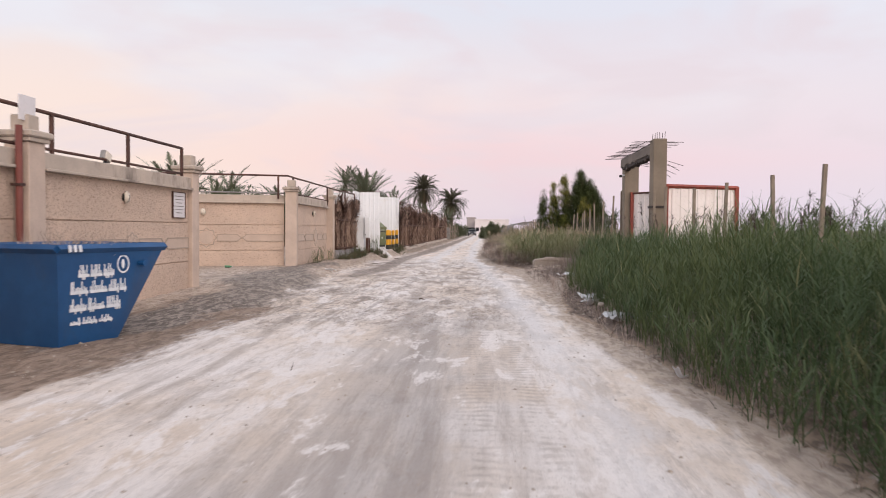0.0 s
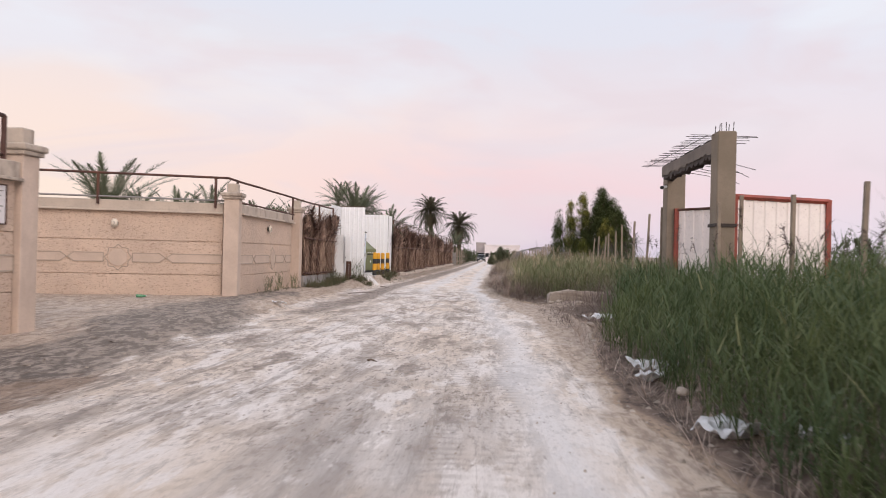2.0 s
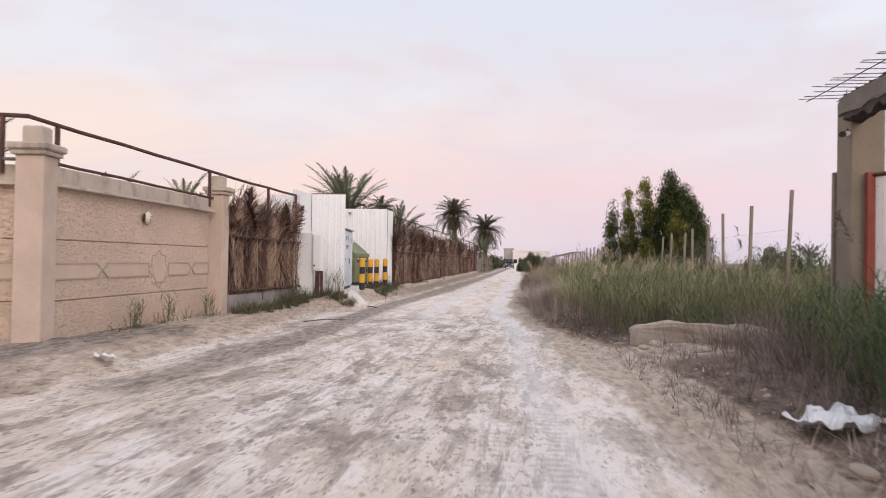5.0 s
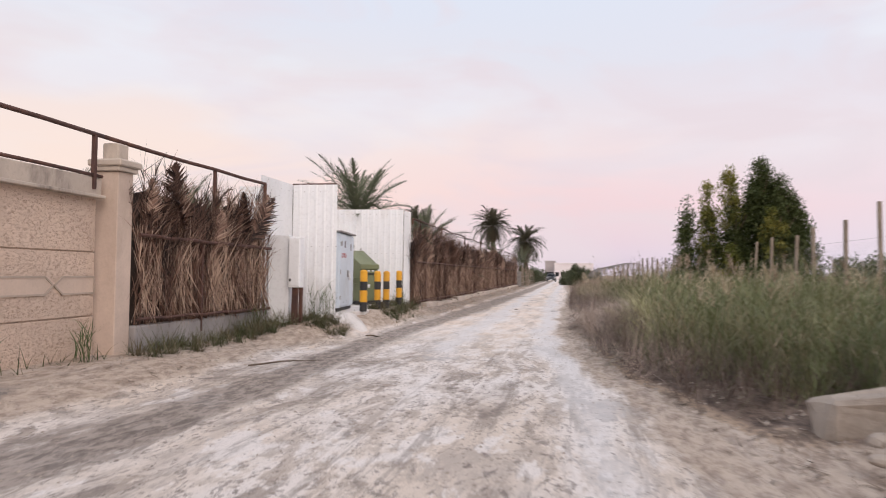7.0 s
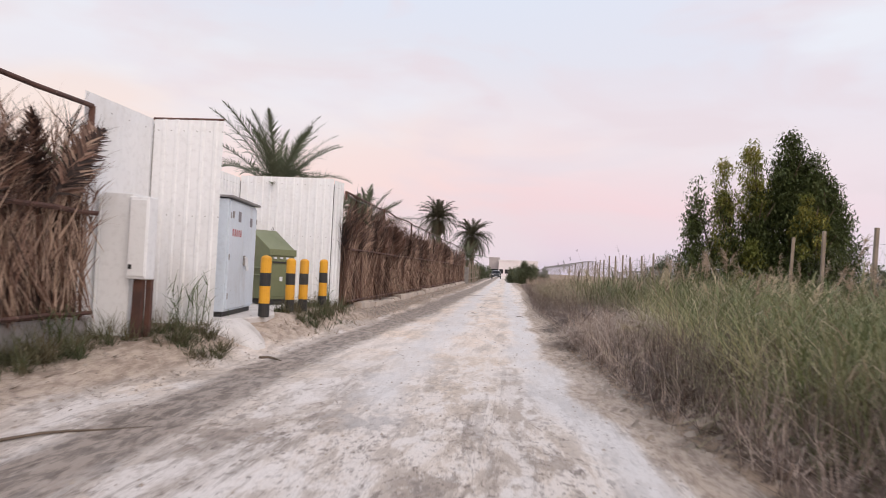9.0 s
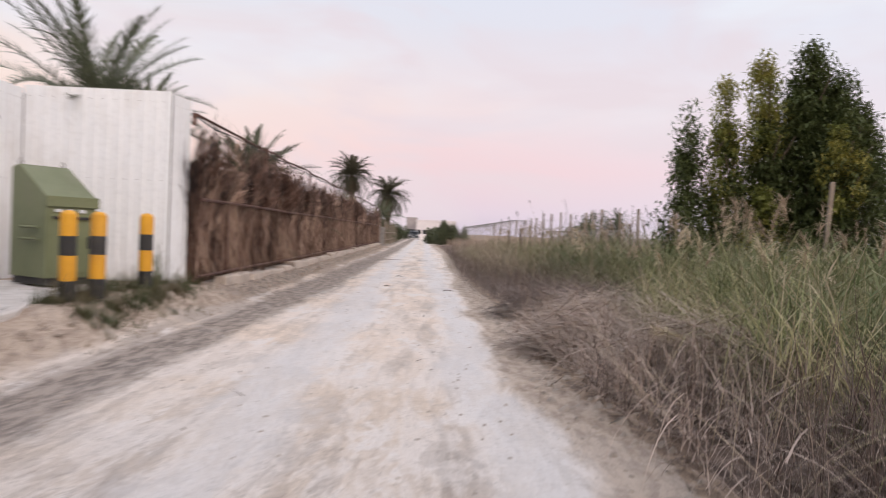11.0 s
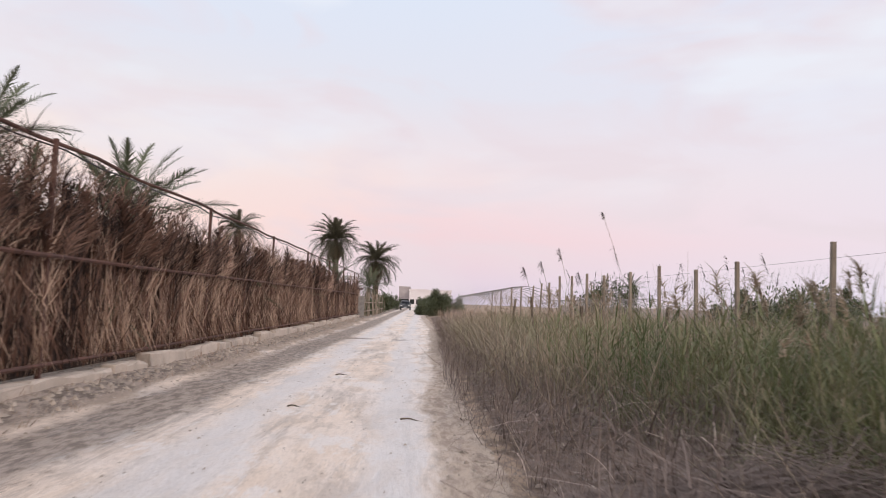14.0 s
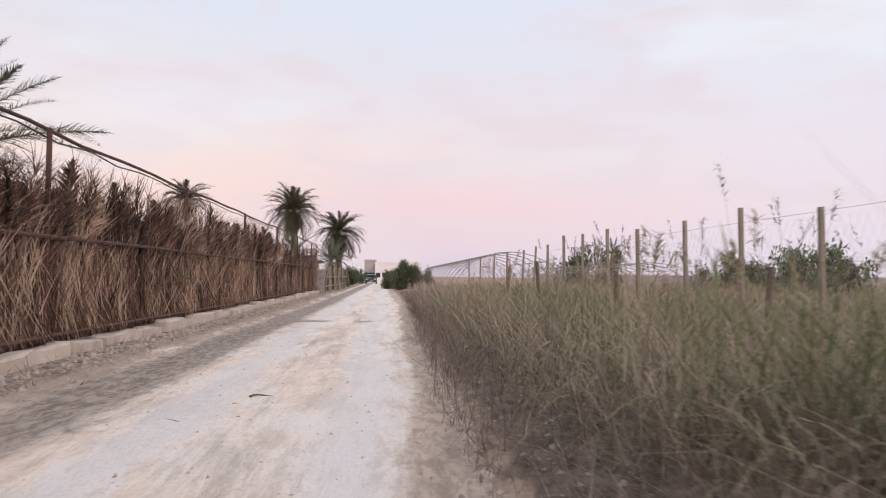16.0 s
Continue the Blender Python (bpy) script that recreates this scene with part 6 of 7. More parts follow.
def shrub(name, label, x, y, r, h, seed, material=LEAF_FAR, n=5000, leaf=0.16, count=6, group="", category="bush"):
    rnd = random.Random(seed)
    g = float(ground_z(x, y))
    cols = [(x + rnd.uniform(-r, r) * 0.7, y + rnd.uniform(-r, r) * 0.7, g + 0.05, g + h * rnd.uniform(0.65, 1.0), r * rnd.uniform(0.35, 0.6)) for _ in range(count)]
    stems = [(x + rnd.uniform(-0.2, 0.2) * r, y, c[0], c[1], h * 0.7, 0.05 + 0.012 * h) for c in cols[:3]]
    return leafy_tree(name, label, x, y, stems, [(cols, material, n, leaf, seed, 0.12 + 0.09 * r)], category, group)


shrub("road_end_bush", "rounded green bush at the bend of the track", 0.7, 112, 1.45, 2.5, 81, LEAF_FAR, 12000, 0.13, 12, "bushes by the track")
shrub("road_end_bush", "low green bush at the bend of the track", -0.55, 124, 1.1, 1.7, 82, LEAF_FAR, 5000, 0.17, 7, "bushes by the track")
for k, (bx, by, br, bh) in enumerate(((-0.9, 138, 1.2, 2.0), (0.9, 146, 1.6, 2.2), (2.6, 160, 2.0, 2.2), (3.6, 150, 2.0, 2.2), (-6.4, 150, 1.8, 2.6), (-6.8, 170, 2.2, 3.0), (-6.4, 195, 2.2, 2.4), (2.5, 190, 2.0, 2.0))):
    shrub("track_bush", "green bush crowding the far end of the track", bx, by, br, bh, 150 + k, LEAF_FAR, 4500, 0.2, 8, "bushes by the track")
shrub("field_tree", "small dark tree beyond the gateway", 31, 112, 3.2, 3.9, 84, LEAF_FAR, 7000, 0.3, 8, "field trees", "tree")
shrub("field_tree", "thin dark tree beyond the field fence", 42, 114, 3.0, 4.0, 85, LEAF_FAR, 5000, 0.3, 7, "field trees", "tree")
shrub("field_tree", "thin half-bare tree beyond the field fence", 50, 112, 2.2, 7.0, 86, LEAF_FAR, 1500, 0.25, 7, "field trees", "tree")
shrub("field_tree", "bushy tree in the far field", 16.0, 108, 3.0, 3.8, 89, LEAF_FAR, 7000, 0.24, 9, "field trees", "tree")
for k in range(16):
    fx = 24 + k * 5.5
    shrub("field_tree", "dark tree in the line across the far field", fx, 88 + 9 * math.sin(k * 1.9) + k * 1.2, 3.2, 3.2 + 1.1 * math.sin(k * 2.7), 100 + k, LEAF_FAR, 3200, 0.25, 8, "field trees", "tree")
for k in range(9):
    shrub("garden_tree", "dark tree over the far garden walls", -15 - 5.0 * k, 112 + 8 * math.sin(k * 2.1), 3.4, 4.2 + math.sin(k * 1.3), 130 + k, LEAF_FAR, 2600, 0.3, 8, "garden trees", "tree")


for k, (gx, gy, gh) in enumerate(((-21.5, 50, 4.3), (-19.2, 52, 4.6), (-17.2, 54, 4.4), (-15.4, 56.5, 4.7), (-14.0, 55, 4.2))):
    shrub("garden_bush", "dark leafy bush behind the rendered wall", gx, gy, 1.5, gh, 170 + k, LEAF_FAR, 3500, 0.2, 7, "garden bushes")


# ---- the far end of the track ----
def far_fence():
    f = thing("picket_fence", "worn timber picket fence with a concrete gate post", "fence")
    rnd = random.Random(17)
    part("gate_post", box(-6.0, -5.55, 95.4, 95.9, 0, 1.9, 0.02), COPING, f)
    part("gate_panel", box(-5.9, -5.2, 95.3, 95.38, 0.2, 1.75, 0.01), GALV, f)
    for i in range(24):
        y = 97.0 + i * 1.35 + rnd.uniform(-0.3, 0.3)
        x, lean = -5.52 + rnd.uniform(-0.12, 0.12), rnd.uniform(-0.12, 0.12)
        part("picket", tube([(x, y, 0), (x + lean * 0.5, y, 1.0), (x + lean, y, rnd.uniform(1.5, 2.5))], 0.042, 6, None, 0.03), WOOD, f)
    part("rail", box(-5.6, -5.55, 96.3, 129, 1.2, 1.3), WOOD, f)
    part("rail", box(-5.6, -5.55, 96.3, 129, 0.5, 0.6), WOOD, f)


far_fence()
for k in range(6):
    shrub("fence_bush", "dull grey-green bush growing through the picket fence", -6.4 - 0.3 * math.sin(k * 2.0), 103 + k * 6.0, 0.8, 1.5 + 0.3 * math.sin(k * 1.3), 260 + k, LEAF_FAR, 1800, 0.16, 6, "bushes by the picket fence")
shed = thing("lean_to_shed", "brown timber lean-to behind the end of the frond fence", "shed")
part("walls", box(-9.2, -6.2, 97.2, 102, 0.0, 2.3, 0.02), WOOD, shed)
part("roof", prism([(-9.6, 96.6), (-5.9, 96.6), (-5.9, 102.4), (-9.6, 102.4)], 2.3, 2.45), RUST, shed)


def car():
    c = thing("parked_car", "dark grey car parked on the far dirt track", "car", pose(-3.7, 168, 0.0))
    bm = bmesh.new()
    prof = [(-2.2, 0.35), (-2.25, 0.75), (-2.1, 1.0), (-1.75, 1.08), (-1.35, 1.55), (-0.4, 1.66), (0.5, 1.6), (1.2, 1.08), (2.1, 0.95), (2.25, 0.7), (2.2, 0.35)]
    a = [bm.verts.new((-0.9 if z < 1.1 else -0.72, y, z)) for y, z in prof]
    b = [bm.verts.new((0.9 if z < 1.1 else 0.72, y, z)) for y, z in prof]
    n = len(prof)
    for i in range(n):
        bm.faces.new((a[i], a[(i + 1) % n], b[(i + 1) % n], b[i]))
    bm.faces.new(a[::-1])
    bm.faces.new(b)
    bmesh.ops.recalc_face_normals(bm, faces=bm.faces[:])
    bmesh.ops.bevel(bm, geom=bm.edges[:], offset=0.05, segments=2, affect="EDGES")
    part("body", bm, CAR_PAINT, c, smooth=False)
    w = bmesh.new()
    w.faces.new([w.verts.new(v) for v in ((-0.66, -1.73, 1.14), (0.66, -1.73, 1.14), (0.6, -1.38, 1.52), (-0.6, -1.38, 1.52))])
    bmesh.ops.solidify(w, geom=w.faces[:], thickness=0.03)
    part("rear_window", w, GLASS_DARK, c)
    for s in (-1, 1):
        part("side_window", box(s * 0.83 - 0.02, s * 0.83 + 0.02, -1.2, 0.55, 1.14, 1.48, 0.01), GLASS_DARK, c)
        part("headlight", box(s * 0.65 - 0.16, s * 0.65 + 0.16, -2.29, -2.2, 0.72, 0.86, 0.02), LENS, c)
        part("mirror", box(s * 0.98 - 0.08, s * 0.98 + 0.08, 0.55, 0.67, 1.05, 1.2, 0.02), CAR_PAINT, c)
        for y in (-1.4, 1.4):
            wheel = part("tyre", tube([(s * 0.72, y, 0.34), (s * 0.92, y, 0.34)], 0.34, 18), TYRE, c)
            part("rim", tube([(s * 0.915, y, 0.34), (s * 0.93, y, 0.34)], 0.2, 12), GALV, wheel)
    part("bumper", box(-0.85, 0.85, -2.32, -2.2, 0.38, 0.62, 0.03), CAR_PAINT, c)
    part("plate_bar", box(-0.25, 0.25, -2.335, -2.318, 0.45, 0.56), LETTER, c)


car()


def building(x0, x1, y0, y1, h, material, label, floors=1, bays=6):
    b = thing("far_building", label, "building", group="far buildings")
    part("wall", box(x0, x1, y0, y1, 0, h), material, b)
    part("parapet", box(x0 - 0.1, x1 + 0.1, y0 - 0.1, y1 + 0.1, h, h + 0.4), material, b)
    for f in range(floors):
        for i in range(bays):
            cx = x0 + (i + 0.5) * (x1 - x0) / bays
            z = 1.0 + f * 3.0
            w = part("window", box(cx - 0.5, cx + 0.5, y0 - 0.03, y0 + 0.05, z, z + 1.1), GLASS_DARK, b)
            part("frame", box(cx - 0.6, cx + 0.6, y0 - 0.05, y0 - 0.03, z + 1.1, z + 1.2), material, w)


building(-3.9, 6.2, 215, 230, 4.2, RENDER_WHITE, "long low white building at the end of the track", 1, 7)
building(-6.6, -3.95, 222, 238, 4.9, RENDER_GREY, "grey flat-roofed building at the end of the track", 1, 3)


def tunnel(x, w, h, y0, y1, step_y, label):
    t = thing("greenhouse_frame", label, "greenhouse", group="greenhouse frames")
    n = 14
    for k in range(int((y1 - y0) / step_y) + 1):
        y = y0 + k * step_y
        pts = [(x - w / 2 * math.cos(math.pi * i / n), y + 0.1 * math.sin(k * 2.0), 0.15 + (h - 0.15) * math.sin(math.pi * i / n) ** 0.8) for i in range(n + 1)]
        part("hoop", tube(pts, 0.017, 5), GALV, t)
    for i in (4, 7, 10):
        a = math.pi * i / n
        part("purlin", tube([(x - w / 2 * math.cos(a), y0, 0.15 + (h - 0.15) * math.sin(a) ** 0.8), (x - w / 2 * math.cos(a), y1, 0.15 + (h - 0.15) * math.sin(a) ** 0.8)], 0.014, 4), GALV, t)


tunnel(4.25, 5.0, 2.45, 78, 118, 2.2, "bare steel hoops of a greenhouse tunnel in the field")
tunnel(11.2, 5.6, 2.1, 80, 104, 1.6, "bare steel hoops of a lower greenhouse tunnel in the field")


def field_wall():
    w = thing("field_wall", "low grey block wall across the far field", "wall", kind="structure")
    part("wall", box(14, 130, 118, 118.25, 0, 1.7), RENDER_GREY, w)
    part("coping", box(14, 130, 117.95, 118.3, 1.7, 1.78), RENDER_WHITE, w)


field_wall()


# ---- reeds, grass and brush ----
def green_edge(y):
    return 0.55 * (fbm(y * 0.55, y * 0, 93) - 0.5) + np.interp(y, (29, 33, 37, 41, 45, 48, 51, 55, 62), (1.0, 0.9, 1.3, 1.9, 2.3, 2.2, 1.3, 0.75, 0.6))


def reed_bed(name, label, n, area, height, seed, keep, material=REED, leaves=8, width=0.014, stem_mat=None):
    r = np.random.RandomState(seed)
    x, y = r.uniform(area[0], area[1], n), r.uniform(area[2], area[3], n)
    ok = keep(x, y, r.uniform(0, 1, n))
    x, y = x[ok], y[ok]
    n = len(x)
    z = ground_z(x, y) - 0.03
    h = (height(x, y) if callable(height) else height) * r.uniform(0.62, 1.06, n) * (0.62 + 0.7 * fbm(x * 0.7, y * 0.7, seed))
    b = Blades()
    az = r.uniform(0, 6.28, n)
    c = b.arcs(np.stack([x, y, z], 1), az, h, 1.5 - np.abs(r.normal(0, 0.07, n)), r.uniform(0, 0.18, n), 0.012, 4, None, 0.4)
    m = leaves
    idx = np.repeat(np.arange(n), m)
    t = np.tile(np.linspace(0.22, 0.98, m), n) + r.uniform(-0.05, 0.02, n * m)
    seg = np.minimum((t * 4).astype(int), 3)
    g = (t * 4 - seg)[:, None]
    start = c[idx, seg] * (1 - g) + c[idx, seg + 1] * g
    ll = r.uniform(0.24, 0.48, n * m) * (0.7 + 0.25 * h[idx])
    b.arcs(start, r.uniform(0, 6.28, n * m), ll, r.uniform(0.7, 1.35, n * m), r.uniform(0.2, 1.5, n * m), width * r.uniform(0.7, 1.3, n * m), 2, 0.0, 0.10, 0.35)
    return tagged(new(name, b.mesh(name, material)), label, "reeds", kind="stuff")


reed_bed("reed_bed", "dense stand of tall green reeds along the track", 13000, (1.9, 9.5, 0.5, 27.0), lambda x, y: np.interp(y, (0, 6, 12, 17, 22, 27), (1.48, 1.5, 1.55, 1.42, 1.2, 1.0)) * np.interp(x - road_right(y), (0.5, 1.7), (0.5, 1.0)), 201,
         lambda x, y, u: (x > road_right(y) + np.interp(y, (8, 12), (0.22, 0.55)) + 0.35 * fbm(y * 0.8, y * 0, 7) - 0.25 + np.interp(y, (19, 22.5, 27), (0, 1.1, 2.1))) & (u < np.interp(x, (2, 4, 6, 9.5), (1, 0.95, 0.5, 0.28))))
reed_bed("reed_bed", "green reeds behind the fence stakes", 2500, (4.2, 16, 8, 60), lambda x, y: np.interp(y, (8, 20, 30), (1.7, 1.5, 1.25)), 202, lambda x, y, u: (x > 5.6) & ((y < 22) | (x > 8.3) | (y > 29.5)) & (u < 0.8))
reed_bed("reed_bed", "olive reeds mixed with dry stems beyond the concrete block", 5600, (0.2, 6.5, 29.2, 52), 1.22, 203,
         lambda x, y, u: (x > road_right(y) + green_edge(y) + 0.5 * fbm(y * 0.7, y * 0, 8)) & (u < np.interp(x, (1, 3, 6.5), (1, 0.9, 0.6))), GRASS, 8, 0.016)
reed_bed("reed_bed", "sparse green reeds in the dry field", 2800, (1.4, 9, 47, 75), 0.95, 204, lambda x, y, u: (x > road_right(y) + 1.9) & (vnoise(x * 0.5, y * 0.3, 77) > 0.38), GRASS, 7, 0.016)


def tall_grass(name, label, n, area, length, seed, keep, material, width=0.008, el=(0.9, 1.5), curl=(0.2, 1.1), segs=4, category="grass", lift=0.0, fountain=False):
    r = np.random.RandomState(seed)
    x, y = r.uniform(area[0], area[1], n), r.uniform(area[2], area[3], n)
    # pull the blades into tufts
    tx, ty = np.round(x / 0.42) * 0.42, np.round(y / 0.42) * 0.42
    jx, jy = lattice(tx * 100, ty * 100, seed) - 0.5, lattice(tx * 100, ty * 100, seed + 1) - 0.5
    pull = r.uniform(0.2, 0.85, n)
    x, y = x + (tx + jx * 0.4 - x) * pull, y + (ty + jy * 0.4 - y) * pull
    ok = keep(x, y, r.uniform(0, 1, n))
    x, y = x[ok], y[ok]
    n = len(x)
    ln = r.uniform(length[0], length[1], n) * (0.42 + 1.12 * fbm(x * 0.9, y * 0.9, seed + 2))
    az = r.uniform(0, 6.28, n)
    if fountain:
        # blades lean away from the middle of their tuft, and tufts differ in height
        cx, cy = (tx + jx * 0.4)[ok], (ty + jy * 0.4)[ok]
        az = np.arctan2(y - cy, x - cx) + r.normal(0, 0.7, n)
        ln = ln * (0.55 + 0.75 * lattice(tx[ok] * 100, ty[ok] * 100, seed + 3))
    b = Blades()
    b.arcs(np.stack([x, y, ground_z(x, y) - 0.02 + lift * r.uniform(0, 1, n)], 1), az, ln, r.uniform(el[0], el[1], n), r.uniform(curl[0], curl[1], n), width * r.uniform(0.6, 1.4, n), segs, r.uniform(-0.5, 0.5, n), 0.15)
    return tagged(new(name, b.mesh(name, material)), label, category, kind="stuff")


def past(edge):
    return lambda x, y, u: x > road_right(y) + edge + 0.35 * (fbm(x * 0.9, y * 0.9, 55) - 0.5)


# olive grass of the middle and last stretch
tall_grass("field_grass", "tall olive and straw grass on the bank beside the track", 30000, (-0.4, 6.0, 29.6, 50), (0.75, 1.35), 211, lambda x, y, u: (x > road_right(y) + green_edge(y) - 0.35 + 0.5 * fbm(y * 0.6, y * 0, 56)) & (u < np.interp(x, (0, 2, 6), (1, 1, 0.6))), GRASS, 0.0085, (0.6, 1.45), (0.4, 2.1), 4, fountain=True)
tall_grass("dry_grass", "dry pinkish straw standing in the field", 36000, (1.0, 11.0, 46, 84), (0.95, 1.6), 212, lambda x, y, u: (x > road_right(y) + green_edge(y) + 0.5) & (fbm(x * 0.4, y * 0.4, 91) > np.where((y > 53) & (x > 1.8), 0.05, 0.42)), STRAW, 0.009, (0.6, 1.4), (0.2, 1.9), 3, fountain=True)
tall_grass("far_grass", "pale dry grass over the far field", 16000, (0.5, 60, 70, 125), (0.5, 0.95), 213, past(0.6), STRAW, 0.03, (1.1, 1.5), (0.0, 0.6), 2)
tall_grass("far_grass", "patches of olive grass over the far field", 14000, (5, 60, 15, 110), (0.6, 1.1), 214, lambda x, y, u: (x > 9) | (y > 40), GRASS, 0.022, (1.0, 1.5), (0.1, 0.7), 3)
tall_grass("field_grass", "fresh green grass round the roadside tree", 16000, (1.0, 6.2, 36, 53), (0.7, 1.2), 219, lambda x, y, u: x > road_right(y) + green_edge(y) + 0.15 + 0.6 * fbm(x, y, 59) + np.where(y > 48.5, 1.2, 0), FRESH, 0.009, (0.6, 1.45), (0.4, 1.9), 4, fountain=True)
tall_grass("field_grass", "tall brown and olive grass curling over the bank", 16000, (-0.4, 6.5, 49, 74), (0.85, 1.45), 220, lambda x, y, u: (x > road_right(y) + green_edge(y) - 0.35 + 0.5 * fbm(y * 0.6, y * 0, 56)) & (u < np.interp(x, (0, 2, 6), (1, 1, 0.7))), GRASS_BROWN, 0.009, (0.45, 1.35), (0.4, 2.3), 4, fountain=True)
tall_grass("field_grass", "olive green grass in drooping tufts behind the bank", 13000, (0.2, 6.5, 48, 74), (0.9, 1.45), 229, lambda x, y, u: (x > road_right(y) + green_edge(y) + 0.35 + 0.6 * fbm(y * 0.6, y * 0, 56)) & (u < np.interp(x, (0, 2, 6), (1, 1, 0.7))), GRASS, 0.009, (0.6, 1.4), (0.4, 2.1), 4, fountain=True)
YELLOWING = foliage("yellowing_green_blade", ((0.37, 0.385, 0.185), (0.22, 0.265, 0.115), (0.50, 0.455, 0.25)), (0.54, 0.455, 0.32), (0.52, 0.72), 1.2, 0.35)
TANGLE = foliage("tangled_dry_blade", ((0.40, 0.34, 0.24), (0.16, 0.155, 0.085), (0.265, 0.24, 0.14)), (0.40, 0.31, 0.235), (0.5, 0.75), 1.4, 0.25)
tall_grass("dry_grass", "thin straw stems standing among the olive grass", 3000, (0.5, 5.5, 47.5, 66), (0.75, 1.3), 243, lambda x, y, u: (x > road_right(y) + green_edge(y)) & (fbm(x * 0.7, y * 0.5, 73) > 0.45), STRAW, 0.007, (0.8, 1.5), (0.0, 1.2), 4)
tall_grass("grass_tangle", "long limp blades of olive and straw grass lying across each other", 15000, (-0.3, 6.0, 47.5, 74), (0.6, 1.25), 240, lambda x, y, u: (x > road_right(y) + green_edge(y) - 0.1) & (u < np.interp(x, (0, 2, 6), (1, 1, 0.6))), TANGLE, 0.011, (-0.1, 1.15), (0.2, 1.9), 4, "grass", 0.62)
tall_grass("grass_tangle", "long limp blades of green grass lying across each other", 8000, (0.6, 5.6, 30, 48.5), (0.6, 1.2), 241, lambda x, y, u: x > road_right(y) + green_edge(y) + 0.1, GRASS, 0.011, (-0.1, 1.2), (0.2, 1.9), 4, "grass", 0.6)
tall_grass("grass_tangle", "limp yellowing blades hanging over the dead brush", 11000, (0.3, 4.2, 33.5, 43), (0.55, 1.15), 242, lambda x, y, u: x > road_right(y) + green_edge(y) - 0.15, YELLOWING, 0.011, (0.1, 1.25), (0.3, 2.0), 4, "grass", 0.55)
# dead brush at the foot of the bank
FOOT = lambda x, y, u: (x > road_right(y) + np.interp(y, (30, 48, 52), (0.2, 0.2, -0.05)) + 0.3 * fbm(x, y, 58)) & (x < road_right(y) + green_edge(y) + 0.8 + 0.5 * fbm(x, y, 57))
tall_grass("dead_brush", "low dark brown tangle of leafless twigs by the track", 17000, (-0.6, 3.6, 29.4, 39.7), (0.2, 0.55), 226, FOOT, BRUSH_DARK, 0.0065, (-0.4, 1.35), (-1.4, 2.2), 3, "brush", 0.34)
tall_grass("dead_brush", "low greyish brush of fine dead stems beside the track", 8000, (-0.6, 3.0, 31.5, 39.9), (0.25, 0.7), 236, FOOT, BRUSH, 0.0075, (-0.2, 1.3), (-1.2, 1.8), 4, "brush", 0.25)
for k, (ay, by, count, stem) in enumerate(((45.0, 49.6, 500, BRUSH_BROWN), (45.0, 49.6, 90, BRUSH), (36.2, 40.5, 420, BRUSH))):
    tall_grass("brush_stems", "bent stems arching out of the dead brush", count, (-0.2, 2.4, ay, by), (0.5, 1.2), 250 + k, FOOT, stem, 0.011, (-0.1, 0.8), (0.1, 2.4), 6, "brush", 0.45)
tall_grass("thicket", "brown leafless thicket crowding the edge of the track", 8500, (-0.8, 1.5, 56, 86), (0.45, 0.95), 255, lambda x, y, u: (x > road_right(y) + 0.1) & (fbm(x * 0.8, y * 0.5, 71) > 0.42), BRUSH_BROWN, 0.009, (0.3, 1.4), (-0.6, 1.4), 3, "brush", 0.2)
tall_grass("thicket", "clumps of brown dead stems among the field grass", 7000, (1.2, 6.5, 52, 80), (0.6, 1.3), 256, lambda x, y, u: fbm(x * 0.9, y * 0.7, 72) > 0.52, BRUSH_BROWN, 0.009, (0.4, 1.45), (-0.3, 1.5), 3, "brush", 0.1)
tall_grass("dead_brush", "dark leafless bush at the edge of the track", 4200, (0.2, 1.9, 34.5, 37.2), (0.3, 0.7), 227, lambda x, y, u: ((x - 1.1) / 0.9) ** 2 + ((y - 35.9) / 1.3) ** 2 < 1, BRUSH_DARK, 0.006, (-0.2, 1.4), (-0.8, 1.6), 3, "brush", 0.4)
tall_grass("dead_brush", "tangle of brown dead brush along the foot of the bank", 30000, (-0.8, 3.9, 44, 76), (0.25, 0.65), 228, FOOT, BRUSH_BROWN, 0.007, (-0.3, 1.3), (-1.6, 2.4), 3, "brush", 0.3)
tall_grass("dead_brush", "tangle of pale grey dead brush along the foot of the bank", 10500, (-0.8, 3.9, 38.9, 45), (0.25, 0.7), 215, lambda x, y, u: (x > road_right(y) + np.interp(y, (30, 48, 52), (0.2, 0.2, -0.05)) + 0.3 * fbm(x, y, 58)) & (x < road_right(y) + green_edge(y) + 0.8 + 0.5 * fbm(x, y, 57)), BRUSH, 0.0095, (0.05, 1.3), (-0.7, 1.6), 4, "brush")
tall_grass("dead_brush", "dry stalks and litter at the foot of the reeds", 14000, (1.2, 4.4, 1, 21.5), (0.15, 0.55), 216, lambda x, y, u: (x > road_right(y) + 0.02 + 0.4 * u) & (x < road_right(y) + 1.5) & ((y < 26.6) | (x > 1.9)), BRUSH, 0.008, (0.0, 1.2), (-0.4, 1.2), 3, "brush")
tall_grass("dead_brush", "brown dead stalks and litter round the concrete block", 5000, (1.2, 4.4, 21.5, 30), (0.15, 0.55), 238, lambda x, y, u: (x > road_right(y) + 0.02 + 0.4 * u) & (x < road_right(y) + 1.5) & ((y < 26.6) | (x > 1.9)), BRUSH_BROWN, 0.008, (0.0, 1.2), (-0.4, 1.2), 3, "brush")
